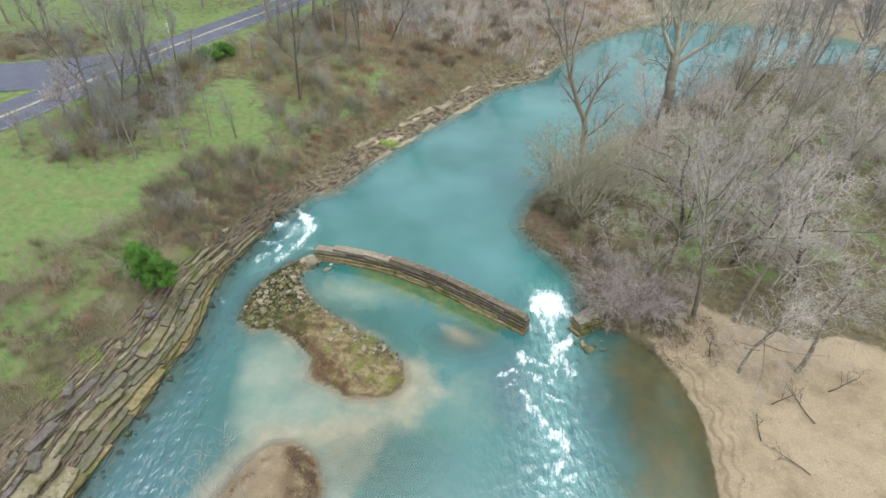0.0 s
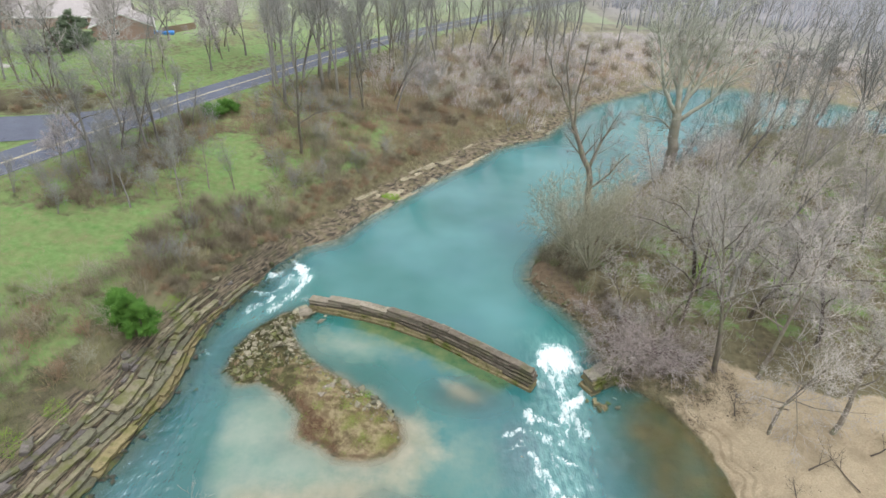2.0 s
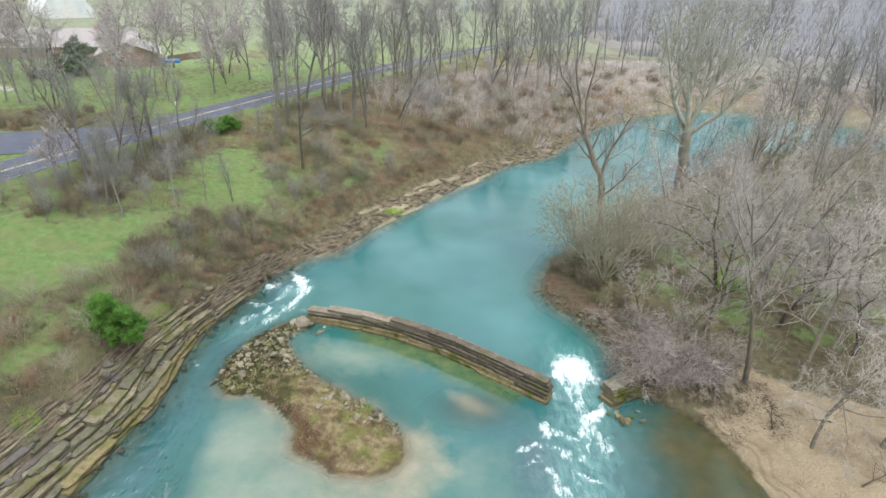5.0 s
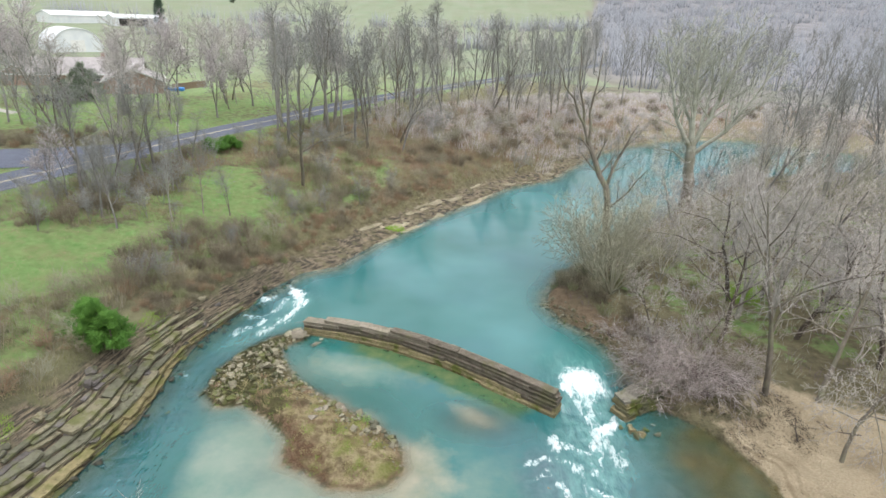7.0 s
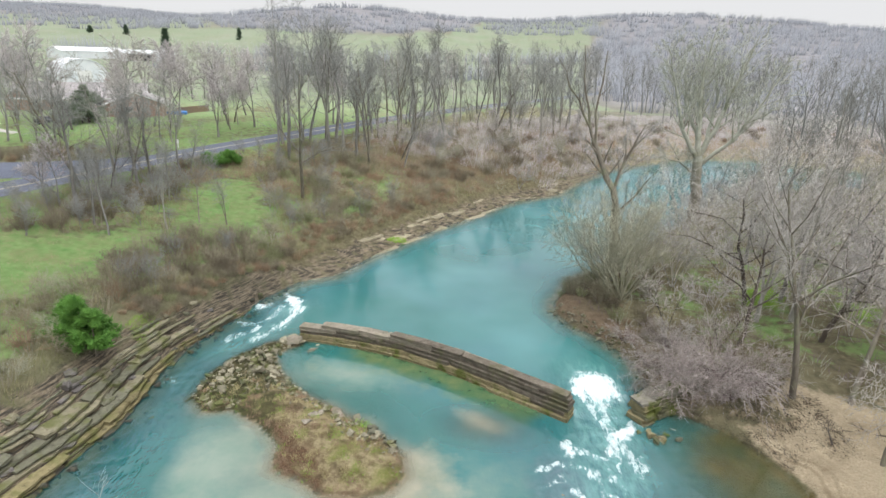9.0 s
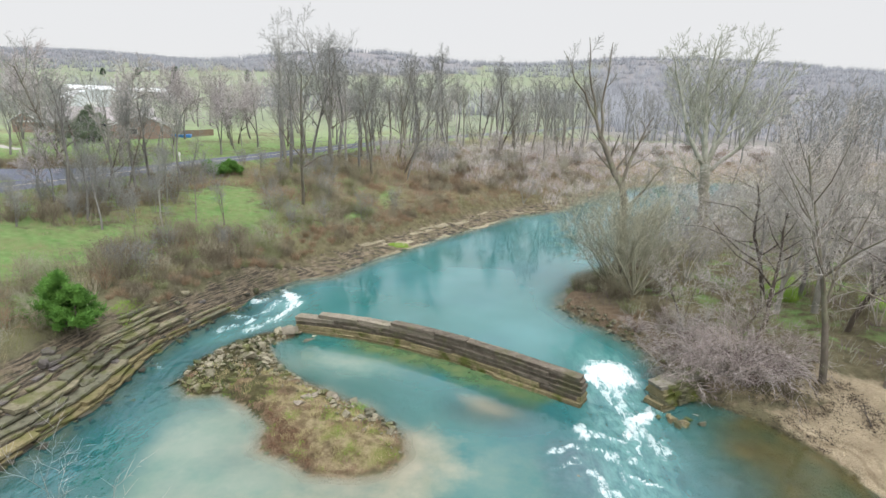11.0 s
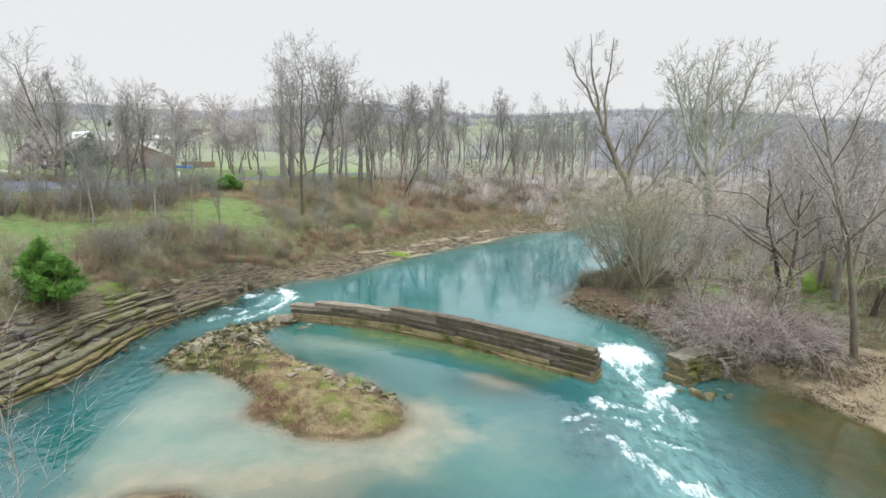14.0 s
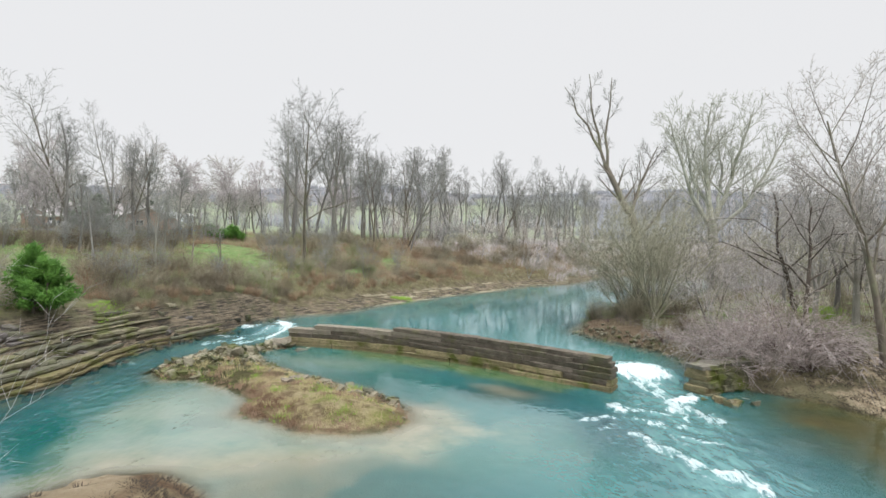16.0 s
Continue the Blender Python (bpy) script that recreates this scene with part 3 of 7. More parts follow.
# ---- the water ----
# white water of the chute
CHUTE_FOAM = [
    # x, y, reach across, reach along, turn, strength
    (9.25, 35.0, 1.4, 1.4, 0, 1.6), (8.0, 34.0, 0.5, 1.1, 8, 1.15), (10.2, 34.6, 0.55, 1.0, 0, 0.95), (9.35, 33.0, 0.45, 1.7, 4, 0.85), (8.6, 32.6, 0.25, 1.5, 2, 0.6), (9.2, 31.0, 0.3, 1.4, 0, 0.62),
    (10.1, 30.3, 0.5, 1.35, -53, 1.35), (9.3, 29.2, 0.4, 1.3, -20, 0.95), (9.9, 28.0, 0.22, 1.7, 6, 0.78), (9.2, 27.6, 0.18, 1.6, -8, 0.62), (10.4, 27.4, 0.18, 1.2, -14, 0.62), (6.35, 28.5, 0.5, 0.85, 20, 0.95), (7.7, 28.1, 1.1, 0.2, -20, 0.55),
    (5.2, 26.8, 1.3, 0.22, 24, 0.6), (6.6, 26.9, 1.1, 0.2, -14, 0.55), (5.0, 25.6, 0.9, 0.18, 30, 0.5), (7.6, 25.6, 0.16, 1.6, 8, 0.75), (8.6, 24.6, 1.0, 0.16, -30, 0.78), (6.5, 24.0, 0.35, 1.2, 12, 0.72), (7.3, 23.0, 0.22, 1.5, 20, 0.72), (8.6, 26.0, 0.16, 1.4, 16, 0.52),
    (8.3, 21.4, 0.9, 0.5, -10, 0.95), (8.9, 20.3, 0.3, 1.0, 10, 0.85), (8.2, 18.9, 0.35, 1.0, -30, 0.8), (8.8, 18.0, 0.7, 0.2, 25, 0.7),
]
# white water of the side run
RUN_FOAM = [
    (-15.7, 46.1, 0.5, 1.9, 38, 1.35), (-14.9, 44.4, 0.6, 0.9, 20, 1.1), (-15.3, 42.6, 0.5, 1.9, -22, 0.95), (-16.5, 40.0, 0.45, 1.3, -26, 0.62), (-17.4, 41.5, 0.3, 1.2, 8, 0.78), (-18.9, 42.0, 0.3, 1.2, 78, 0.78),
    (-17.9, 45.1, 0.25, 0.8, -55, 0.85), (-16.6, 44.0, 0.35, 1.6, -15, 0.45), (-18.6, 39.6, 0.6, 1.4, -30, 0.42), (-20.4, 33.0, 0.2, 0.6, 0, 0.6),
]


def foam_at(px, py):
    out = np.zeros(px.shape)
    px, py = px + 0.22 * wave(px, py, 1.7, 24) + 0.10 * wave(px, py, 0.8, 25), py + 0.22 * wave(px, py, 1.7, 26)
    for x, y, a, b, turn, k in CHUTE_FOAM + RUN_FOAM:
        c, s = math.cos(radians(turn)), math.sin(radians(turn))
        u, v = (px - x) * c + (py - y) * s, -(px - x) * s + (py - y) * c
        out = np.maximum(out, k * np.exp(-((u / a) ** 2 + (v / b) ** 2) ** 1.3))
    return out


def swift_at(px, py):
    right = np.exp(-((px - np.interp(py, (0, 20, 30, 36), (7, 8.5, 9, 9.8))) / 3.2) ** 2) * smooth(38 - py, 0, 3)
    leftrun = np.exp(-((px - np.interp(py, (0, 20, 30, 40, 46), (-19, -19.5, -19.5, -18.5, -16.5))) / 3.0) ** 2) * smooth(49 - py, 0, 3)
    return np.clip(right + leftrun * 0.8, 0, 1)


def water_surface(px, py):
    f, s = foam_at(px, py), swift_at(px, py)
    lump = wave(px, py, 1.3, 21) * 0.7 + wave(px, py, 0.7, 22) * 0.5
    return water_level(px, py) + np.clip(f, 0, 1) * (0.05 + 0.07 * lump) + s * 0.03 * wave(px, py, 1.6, 23)


me, wv = grid_mesh("water", finer(graded(-40, -27, 24, 200, 0.3, 1.08), 4, 13), finer(graded(-140, 10, 60, 175, 0.3, 1.05), 17, 38), water_surface, WATER,
                   lambda x, y: inside(x, y, RIVER) | (np.minimum(seg_dist(x, y, BANK_L)[0], seg_dist(x, y, BANK_R)[0]) < 1.0))
deep = np.clip(wv[:, 2] - heights(wv[:, 0], wv[:, 1]), 0, 3)
set_attr(me, "depth", 1 - np.exp(-deep * 3.4))
set_attr(me, "brown", 0.95 * smooth(wv[:, 0] - 0.12 * (wv[:, 1] - 20) + 0.9 * wave(wv[:, 0], wv[:, 1], 5, 15), 10.6, 15.5) * smooth(32.5 - wv[:, 1], 0, 2.5))
set_attr(me, "pool", smooth(side_of_sill(wv[:, 0], wv[:, 1]), 0, 4))
wx, wy = wv[:, 0], wv[:, 1]
below = 1 - smooth(side_of_sill(wx, wy), -1.2, 0.4)
shy, _ = seg_dist(wx, wy, np.concatenate([ISLAND, ISLAND[:1]]))
spit, _ = seg_dist(wx, wy, np.array([(-14.5, 15.5), (-12, 19.5), (-7, 20.6), (-3.2, 22.4), (-1.5, 24.8), (-1.6, 26.4)]))
toe, ran = seg_dist(wx, wy, DAM_LINE)
sage = np.exp(-(((wx + 11.5) / 6.2) ** 2 + ((wy - 24) / 6.5) ** 2) ** 2) + 0.55 * np.exp(-(((wx + 8.5) / 5) ** 2 + ((wy - 35) / 2.2) ** 2)) + 0.3 * np.exp(-(((wx - 1) / 6) ** 2 + ((wy - 24) / 4) ** 2))
set_attr(me, "silt", np.clip(sage, 0, 0.9) * smooth(wx + 0.25 * (wy - 30), -18.6, -16.2) * below)
tan = 0.85 * np.exp(-(spit / 1.7) ** 2) + 0.8 * np.exp(-(((wx - 1.2) * 0.87 - (wy - 30.6) * 0.5) / 2.4) ** 2 - (((wx - 1.2) * 0.5 + (wy - 30.6) * 0.87) / 0.9) ** 2) + 0.55 * np.exp(-(shy / 1.0) ** 2) * (wy < 32) + 0.4 * np.exp(-(((wx + 11.2) / 1.3) ** 2 + ((wy - 36.8) / 1.6) ** 2))
# the silt fan between the bar and the island's tip ends along a straight edge
edge = (wx + 5.6) * 0.934 - (wy - 14.0) * 0.357 + 0.25 * wave(wx, wy, 2.5, 28)
fan = 0.62 * smooth(-edge, -0.3, 0.9) * (1 - smooth(-edge, 3.0, 6.0)) * smooth(27.0 - wy, 0, 2.0)
tan = np.maximum(tan, fan)
set_attr(me, "sandbed", np.clip(tan, 0, 1) * below)
# "olive" marks the painted green shade below the dam's downstream face.
set_attr(me, "olive", np.where(side_of_sill(wx, wy) < 0, 1.25 * np.exp(-(toe / 2.4) ** 2) * smooth(ran, 2, 7) * (1 - smooth(ran, 19, 22)), 0))
flow, _ = seg_dist(wx + 0.3 * wave(wx, wy, 2.2, 27), wy, np.array([(9.3, 36.0), (9.4, 31.5), (9.2, 28.0), (8.2, 24.0), (8.3, 17.0)]))
drop, _ = seg_dist(wx, wy, np.array([(-15.2, 45.0), (-16.2, 41.0), (-18.0, 37.5)]))
set_attr(me, "wash", np.clip(0.95 * np.exp(-(flow / 2.4) ** 2) + 0.6 * np.exp(-(drop / 1.3) ** 2), 0, 1))
set_attr(me, "shoal", 0.75 * np.exp(-(((wx - 5.4) / 1.9) ** 2 + ((wy - 24.6) / 3.2) ** 2) ** 1.5))
set_attr(me, "foam", foam_at(wv[:, 0], wv[:, 1])), set_attr(me, "swift", swift_at(wv[:, 0], wv[:, 1]))
tagged(new("water", me), "milky turquoise river water with white rapids", "water", kind="structure")


# ---- roads ----
def ribbon(name, line, halves, lift, material, step=1.5):
    """A strip that follows a line over the ground, between two offsets across it."""
    pts = []
    for (ax, ay), (bx, by) in zip(line[:-1], line[1:]):
        n = max(1, int(math.hypot(bx - ax, by - ay) / step))
        pts += [(ax + (bx - ax) * i / n, ay + (by - ay) * i / n) for i in range(n)]
    pts = np.array(pts + [tuple(line[-1])])
    for _ in range(6):
        pts[1:-1] = (pts[:-2] + 2 * pts[1:-1] + pts[2:]) / 4
    t = np.gradient(pts, axis=0)
    t /= np.linalg.norm(t, axis=1)[:, None]
    nrm = np.stack([t[:, 1], -t[:, 0]], 1)
    v, f, k = [], [], len(halves)
    for p, q in zip(pts, nrm):
        for h in halves:
            x, y = p + q * h
            v.append((x, y, float(road_height(x, y)) + lift + (0.02 * (1 - abs(h) / 4) if k > 2 else 0)))
    for i in range(len(pts) - 1):
        for j in range(k - 1):
            f.append((i * k + j, i * k + j + 1, (i + 1) * k + j + 1, (i + 1) * k + j))
    return mesh_from(name, v, f, material)


road = tagged(new("road", ribbon("road", ROAD_LINE, (-3.15, -3.1, -1.5, 0, 1.5, 3.1, 3.15), 0.05, ROAD)), "blue-grey two-lane asphalt road with yellow centre line", "road", kind="structure")
tagged(new("side_road", ribbon("side_road", SIDE_LINE, (-5.0, -4.95, 0, 4.95, 5.0), 0.044, ROAD)), "blue-grey asphalt side road joining the main road", "road", kind="structure")
YELLOW = plain_material("yellow_road_paint", (0.46, 0.41, 0.25), (0.60, 0.54, 0.36), 0.6, 2.0)
WHITE = plain_material("worn_white_road_paint", (0.22, 0.23, 0.25), (0.36, 0.37, 0.39), 0.6, 1.0)
part("centre_line", ribbon("centre_line", ROAD_LINE, (-0.20, -0.06), 0.075, YELLOW), road, "faded yellow centre line")
part("centre_line", ribbon("centre_line", ROAD_LINE, (0.06, 0.20), 0.075, YELLOW), road, "faded yellow centre line")
part("edge_line", ribbon("edge_line", ROAD_LINE, (2.75, 2.87), 0.07, WHITE), road, "worn white edge line")


# ---- stones: shapes shared by many pieces ----
def stone_mesh(name, seed, flat, material, points=16):
    """An angular stone about 1 m long, its base at z = 0."""
    r = random.Random(seed)
    bm = bmesh.new()
    for _ in range(points):
        x, y, z = r.uniform(-0.5, 0.5), r.uniform(-0.36, 0.36), r.choice((0.0, 1.0, r.random()))
        k = 1.0 - 0.25 * abs(z - 0.4)
        bm.verts.new((x * k, y * k, (z + r.uniform(-0.12, 0.12)) * flat))
    res = bmesh.ops.convex_hull(bm, input=bm.verts)
    bmesh.ops.delete(bm, geom=[v for v in bm.verts if not v.link_faces], context="VERTS")
    return bm_mesh(name, bm, material)


def slab_mesh(name, seed, material, ragged=0.13):
    """A bedded block, about 1 long in x, 1 deep in y (its ragged front at y = 0, reaching back), 1 thick, its top uneven."""
    r = random.Random(seed)
    bm = bmesh.new()
    nx, ny = 6, 4
    push = [r.uniform(-0.02, ragged) + (0.10 if i in (0, nx - 1) else 0) for i in range(nx)]
    tops = [[bm.verts.new((-0.5 + i / (nx - 1) + (r.uniform(-0.06, 0.06) if 0 < i < nx - 1 else r.uniform(-0.05, 0.05)),
                           push[i] * (1 - j / (ny - 1)) + (j / (ny - 1)) ** 1.2 + (0.05 if j == 0 else 0), 1.0 + r.uniform(-0.16, 0.12) - (0.12 if j == 0 else 0))) for i in range(nx)] for j in range(ny)]
    mids = [bm.verts.new((v.co.x, v.co.y - 0.06 - r.uniform(0, 0.05), r.uniform(0.45, 0.7))) for v in tops[0]]
    lows = [bm.verts.new((v.co.x, v.co.y + r.uniform(0.0, 0.12), 0.0)) for v in tops[0]]
    for j in range(ny - 1):
        for i in range(nx - 1):
            bm.faces.new((tops[j][i], tops[j][i + 1], tops[j + 1][i + 1], tops[j + 1][i]))
    for i in range(nx - 1):
        bm.faces.new((mids[i], mids[i + 1], tops[0][i + 1], tops[0][i]))
        bm.faces.new((lows[i], lows[i + 1], mids[i + 1], mids[i]))
    back = [bm.verts.new((x, 1.0, 0.0)) for x in (-0.5, 0.5)]
    bm.faces.new((lows[0], mids[0], *[tops[j][0] for j in range(ny)], back[0]))
    bm.faces.new((back[1], *[tops[j][nx - 1] for j in range(ny - 1, -1, -1)], mids[-1], lows[-1]))
    bm.faces.new((back[0], *tops[-1], back[1]))
    bm.faces.new((*lows[::-1], back[0], back[1]))
    bmesh.ops.recalc_face_normals(bm, faces=bm.faces)
    return bm_mesh(name, bm, material)


STONES = [stone_mesh("stone", 40 + i, random.Random(i).uniform(0.25, 0.55), BOULDER, 10) for i in range(12)]
FLATS = [stone_mesh("stone", 80 + i, 0.22, DAMCAP if i % 2 else BOULDER, 12) for i in range(6)]
GREYSLABS = [slab_mesh("slab", 120 + i, (MAUVEROCK, GREYROCK, MAUVEROCK, LEDGE)[i % 4], 0.3) for i in range(12)]
PALELEDGE = stone_material("pale_tan_limestone", (0.28, 0.245, 0.17), (0.43, 0.38, 0.275), (0.07, 0.06, 0.042), 0.3)
TANSLABS = [slab_mesh("slab", 160 + i, PALELEDGE) for i in range(8)]


def along(line, s):
    """A place on a line of points, and the way it runs there."""
    for (ax, ay), (bx, by) in zip(line[:-1], line[1:]):
        n = math.hypot(bx - ax, by - ay)
        if s <= n:
            return ax + (bx - ax) * s / n, ay + (by - ay) * s / n, math.atan2(by - ay, bx - ax)
        s -= n
    return bx, by, math.atan2(by - ay, bx - ax)


def line_length(line):
    return sum(math.hypot(b[0] - a[0], b[1] - a[1]) for a, b in zip(line[:-1], line[1:]))


# ---- bedded rock bank of the downstream side ----
rng = random.Random(5)
CLIFF_LINE = np.concatenate([[(-23.6, 6)], BANK_L[3:11], [(-17.3, 48.4)]])
cliff = thing("rock_bank", Matrix(), "layered grey-tan limestone bank rising from the water", "rock face", kind="structure")
RISE, BACK = (-0.3, 0.05, 0.55, 0.6, 1.35, 1.4, 2.1, 2.15, 2.7), (-0.25, 0.0, 0.35, 1.15, 1.75, 2.6, 3.2, 4.0, 4.4)


def bed_mesh(start, long, z, thick, back, deep, material):
    """One angular block of a bed of rock that follows the bank, from its overhanging front to its buried back."""
    n = max(2, int(long / 0.55))
    rows = [[], [], [], [], []]
    skew, tilt = rng.uniform(-0.16, 0.16), rng.uniform(-0.05, 0.05)
    for i in range(n + 1):
        s = start + long * i / n
        x, y, a = along(CLIFF_LINE, s)
        wide = float(terrace_width(y))
        chip = rng.uniform(-0.07, 0.10) if 0 < i < n else rng.uniform(0.02, 0.18)
        b = (back + 0.25 * math.sin(s * 0.45 + z * 2.0) * min(1.0, max(0.0, z + 0.3)) + skew * (2 * i / n - 1) + chip) * wide
        for k, (o, h) in enumerate(((0.12, 0.0), (-0.02, 0.5), (0.0, 0.95), (0.45 * deep, 1.0), (deep, 0.94))):
            f = b + o + rng.uniform(-0.025, 0.025)
            rows[k].append((x - math.sin(a) * f, y + math.cos(a) * f, z + tilt * (2 * i / n - 1) + (h + rng.uniform(-0.05, 0.05) * (h > 0)) * thick))
    v = [p for row in rows for p in row]
    f = []
    m = n + 1
    for k in range(4):
        f += [(k * m + i, k * m + i + 1, (k + 1) * m + i + 1, (k + 1) * m + i) for i in range(n)]
    f += [(0, m, 2 * m, 3 * m, 4 * m), (n, 4 * m + n, 3 * m + n, 2 * m + n, m + n)]
    return mesh_from("slab", v, f, material)


total = line_length(CLIFF_LINE)
z = -0.35
while z < 2.6:
    thick = 0.36 if z < -0.2 else rng.uniform(0.11, 0.29)
    s = rng.uniform(0, 2)
    while s < total - 1:
        long = min(rng.choice((rng.uniform(0.9, 2.2), rng.uniform(1.6, 4.6))), total - s)
        x, y, a = along(CLIFF_LINE, s + long / 2)
        low = 1.0 - 0.42 * smooth(y, 35, 42) - 0.28 * smooth(y, 42, 46)
        if z + thick < 2.6 * low and long > 1 and (z < 0.3 or rng.random() < 0.9):
            back = float(np.interp((z + thick * 0.5) / low, RISE, BACK)) + rng.uniform(-0.3, 0.38)
            pick = rng.random()
            rock = WETROCK if z < -0.2 else (YELLOWROCK if z < 0.3 and pick < 0.8 else (LEDGE if pick < 0.35 else (GREYROCK if pick < 0.72 or z < 0.9 else MAUVEROCK)))
            part("slab", bed_mesh(s, long + 0.15, z, thick * rng.uniform(1.0, 1.2), back, 1.5, rock), cliff)
        s += long
    z += thick
# fallen blocks on the steps
for i in range(42):
    x, y, a = along(CLIFF_LINE, rng.uniform(3, 36))
    b = rng.uniform(0.8, 4.2) * float(terrace_width(y))
    px, py = x - math.sin(a) * b, y + math.cos(a) * b
    part("slab", rng.choice(GREYSLABS), cliff, m=Matrix.Translation((px, py, ground_at(px, py) + 0.02)) @ pose(0, 0, 0, rng.uniform(0, 14), rng.uniform(-6, 6), math.degrees(a) + rng.uniform(-40, 40)) @ Matrix.Diagonal((rng.uniform(0.5, 1.5), rng.uniform(0.4, 0.9), rng.uniform(0.2, 0.4), 1)))

# ---- low ledges of the upstream side ----
ledges = thing("rock_ledge", Matrix(), "low tan limestone ledges along the upstream pool", "rock ledge", kind="structure")
LEDGE_LINE = BANK_L[11:20]
total = line_length(LEDGE_LINE)
for z, back, deep in ((0.16, -0.7, 2.6), (0.38, 0.7, 2.4), (0.60, 2.2, 1.6), (0.78, 3.2, 1.1)):
    s = rng.uniform(0, 1.5)
    while s < total - 2:
        long = rng.uniform(2.4, 6.5) if z < 0.3 else rng.uniform(1.4, 4.2)
        x, y, a = along(LEDGE_LINE, s + long / 2)
        if rng.random() < (0.95, 0.8, 0.5, 0.4)[int(z * 4.5) % 4] and (z < 0.3 or y > 55):
            b = back + rng.uniform(-0.3, 0.5)
            m = Matrix.Translation((x - math.sin(a) * b, y + math.cos(a) * b, z - 0.12 + rng.uniform(-0.06, 0.05))) @ pose(0, 0, 0, rng.uniform(-3, 1), rng.uniform(-2, 2), math.degrees(a) + rng.uniform(-9, 9)) @ Matrix.Diagonal((long, deep * rng.uniform(0.6, 1.1), rng.uniform(0.24, 0.40), 1))
            part("slab", rng.choice(TANSLABS), ledges, m=m)
        s += long * rng.uniform(0.9, 1.3)

# ---- the old dam ----
DAM = thing("dam", Matrix(), "ruined curved dam of dark stone courses standing in the river", "dam")


def block_mesh(name, seed, material):
    """A dressed stone, 1 x 1 x 1, chipped along its edges."""
    r = random.Random(seed)
    bm = bmesh.new()
    bmesh.ops.create_cube(bm, size=1)
    bmesh.ops.bevel(bm, geom=list(bm.edges), offset=0.05, segments=1, affect="EDGES", profile=0.5)
    for v in bm.verts:
        v.co += Vector((r.uniform(-0.025, 0.025), r.uniform(-0.07, 0.07), r.uniform(-0.05, 0.05)))
        v.co.y += 0.5
        v.co.z += 0.5
    return bm_mesh(name, bm, material)


DARKBLOCKS = [block_mesh("block", 200 + i, DAMSTONE) for i in range(6)]
FOOTBLOCKS = [block_mesh("block", 220 + i, DAMFOOT) for i in range(5)]
CAPBLOCKS = [block_mesh("block", 240 + i, DAMCAP) for i in range(5)]
total = line_length(DAM_LINE)
COURSES = ((-0.5, 0.78, -0.34), (0.28, 0.30, -0.22), (0.58, 0.30, -0.12), (0.88, 0.28, -0.04), (1.16, 0.28, 0.02), (1.44, 0.26, 0.06))
for k, (z, thick, front) in enumerate(COURSES):
    s = 0.0
    first = (0, 0, 0, 0, 1.9, 7.7)[k]
    last = total - (0, 0.04, 0.1, 0.06, 0.16, 0.3)[k]
    s = first
    while s < last - 0.2:
        long = min(rng.uniform(1.4, 4.2), last - s)
        x, y, a = along(DAM_LINE, s + long / 2)
        f = front - 0.12 + rng.uniform(-0.06, 0.06)
        mat = FOOTBLOCKS if k < 1 or (k == 1 and rng.random() < 0.92) else DARKBLOCKS
        if (k == 4 and s < 7.7) or (k == 3 and s < 1.9) or (k == 5 and rng.random() < 0.12):
            mat = CAPBLOCKS
        m = Matrix.Translation((x - math.sin(a) * f, y + math.cos(a) * f, z)) @ pose(0, 0, 0, rng.uniform(-1, 1), rng.uniform(-0.7, 0.7), math.degrees(a) + rng.uniform(-1, 1)) @ Matrix.Diagonal((long * 1.012, 0.82 - front - (0.12 if k > 3 else 0), thick * rng.uniform(0.94, 1.0), 1))
        part("block", rng.choice(mat), DAM, m=m)
        s += long
# pale stones along the back of the crest
s = 2.0
while s < total - 2.2:
    long = rng.uniform(0.8, 1.8)
    x, y, a = along(DAM_LINE, s + long / 2)
    top = 1.40 if s < 7.2 else 1.62
    m = Matrix.Translation((x - math.sin(a) * 0.30, y + math.cos(a) * 0.30, top - 0.18)) @ pose(0, 0, 0, 0, rng.uniform(-1, 1), math.degrees(a)) @ Matrix.Diagonal((long * 0.97, 0.38, 0.22, 1))
    part("block", rng.choice(CAPBLOCKS), DAM, "pale capstone" if s < 4 else "", m=m)
    s += long

# ---- abutment on the far side of the chute ----
ABUT = thing("abutment", pose(11.95, 31.55, 0, 0, 0, 32), "mossy stone abutment beside the chute, flat grey top", "abutment")
CRUST = stone_material("lichened_grey_top", (0.155, 0.145, 0.12), (0.26, 0.24, 0.20), (0.06, 0.055, 0.04), 0.8)
MOSSY = stone_material("mossy_wall_stone", (0.12, 0.115, 0.07), (0.21, 0.20, 0.125), (0.045, 0.045, 0.028), 1.0, 1.0, 0.4)
for k in range(7):
    x = -0.6 + rng.uniform(-0.12, 0.15)
    while x < 4.7:
        long = rng.uniform(0.35, 1.0) if k < 6 else rng.uniform(0.8, 1.6)
        mat = CRUST if k == 6 else (DAMFOOT if x < 0.1 and k in (2, 4, 5) else MOSSY)
        part("block", block_mesh("block", 300 + k * 20 + int(x * 7), mat), ABUT, m=Matrix.Translation((x + long / 2, -0.25 + 0.05 * k + rng.uniform(-0.14, 0.1), -0.5 + 0.29 * k)) @ pose(0, 0, 0, rng.uniform(-3, 3), rng.uniform(-3, 3), rng.uniform(-7, 7)) @ Matrix.Diagonal((long * 1.04, 1.25 * rng.uniform(0.9, 1.1), 0.31 if k < 6 else 0.2, 1)))
        x += long

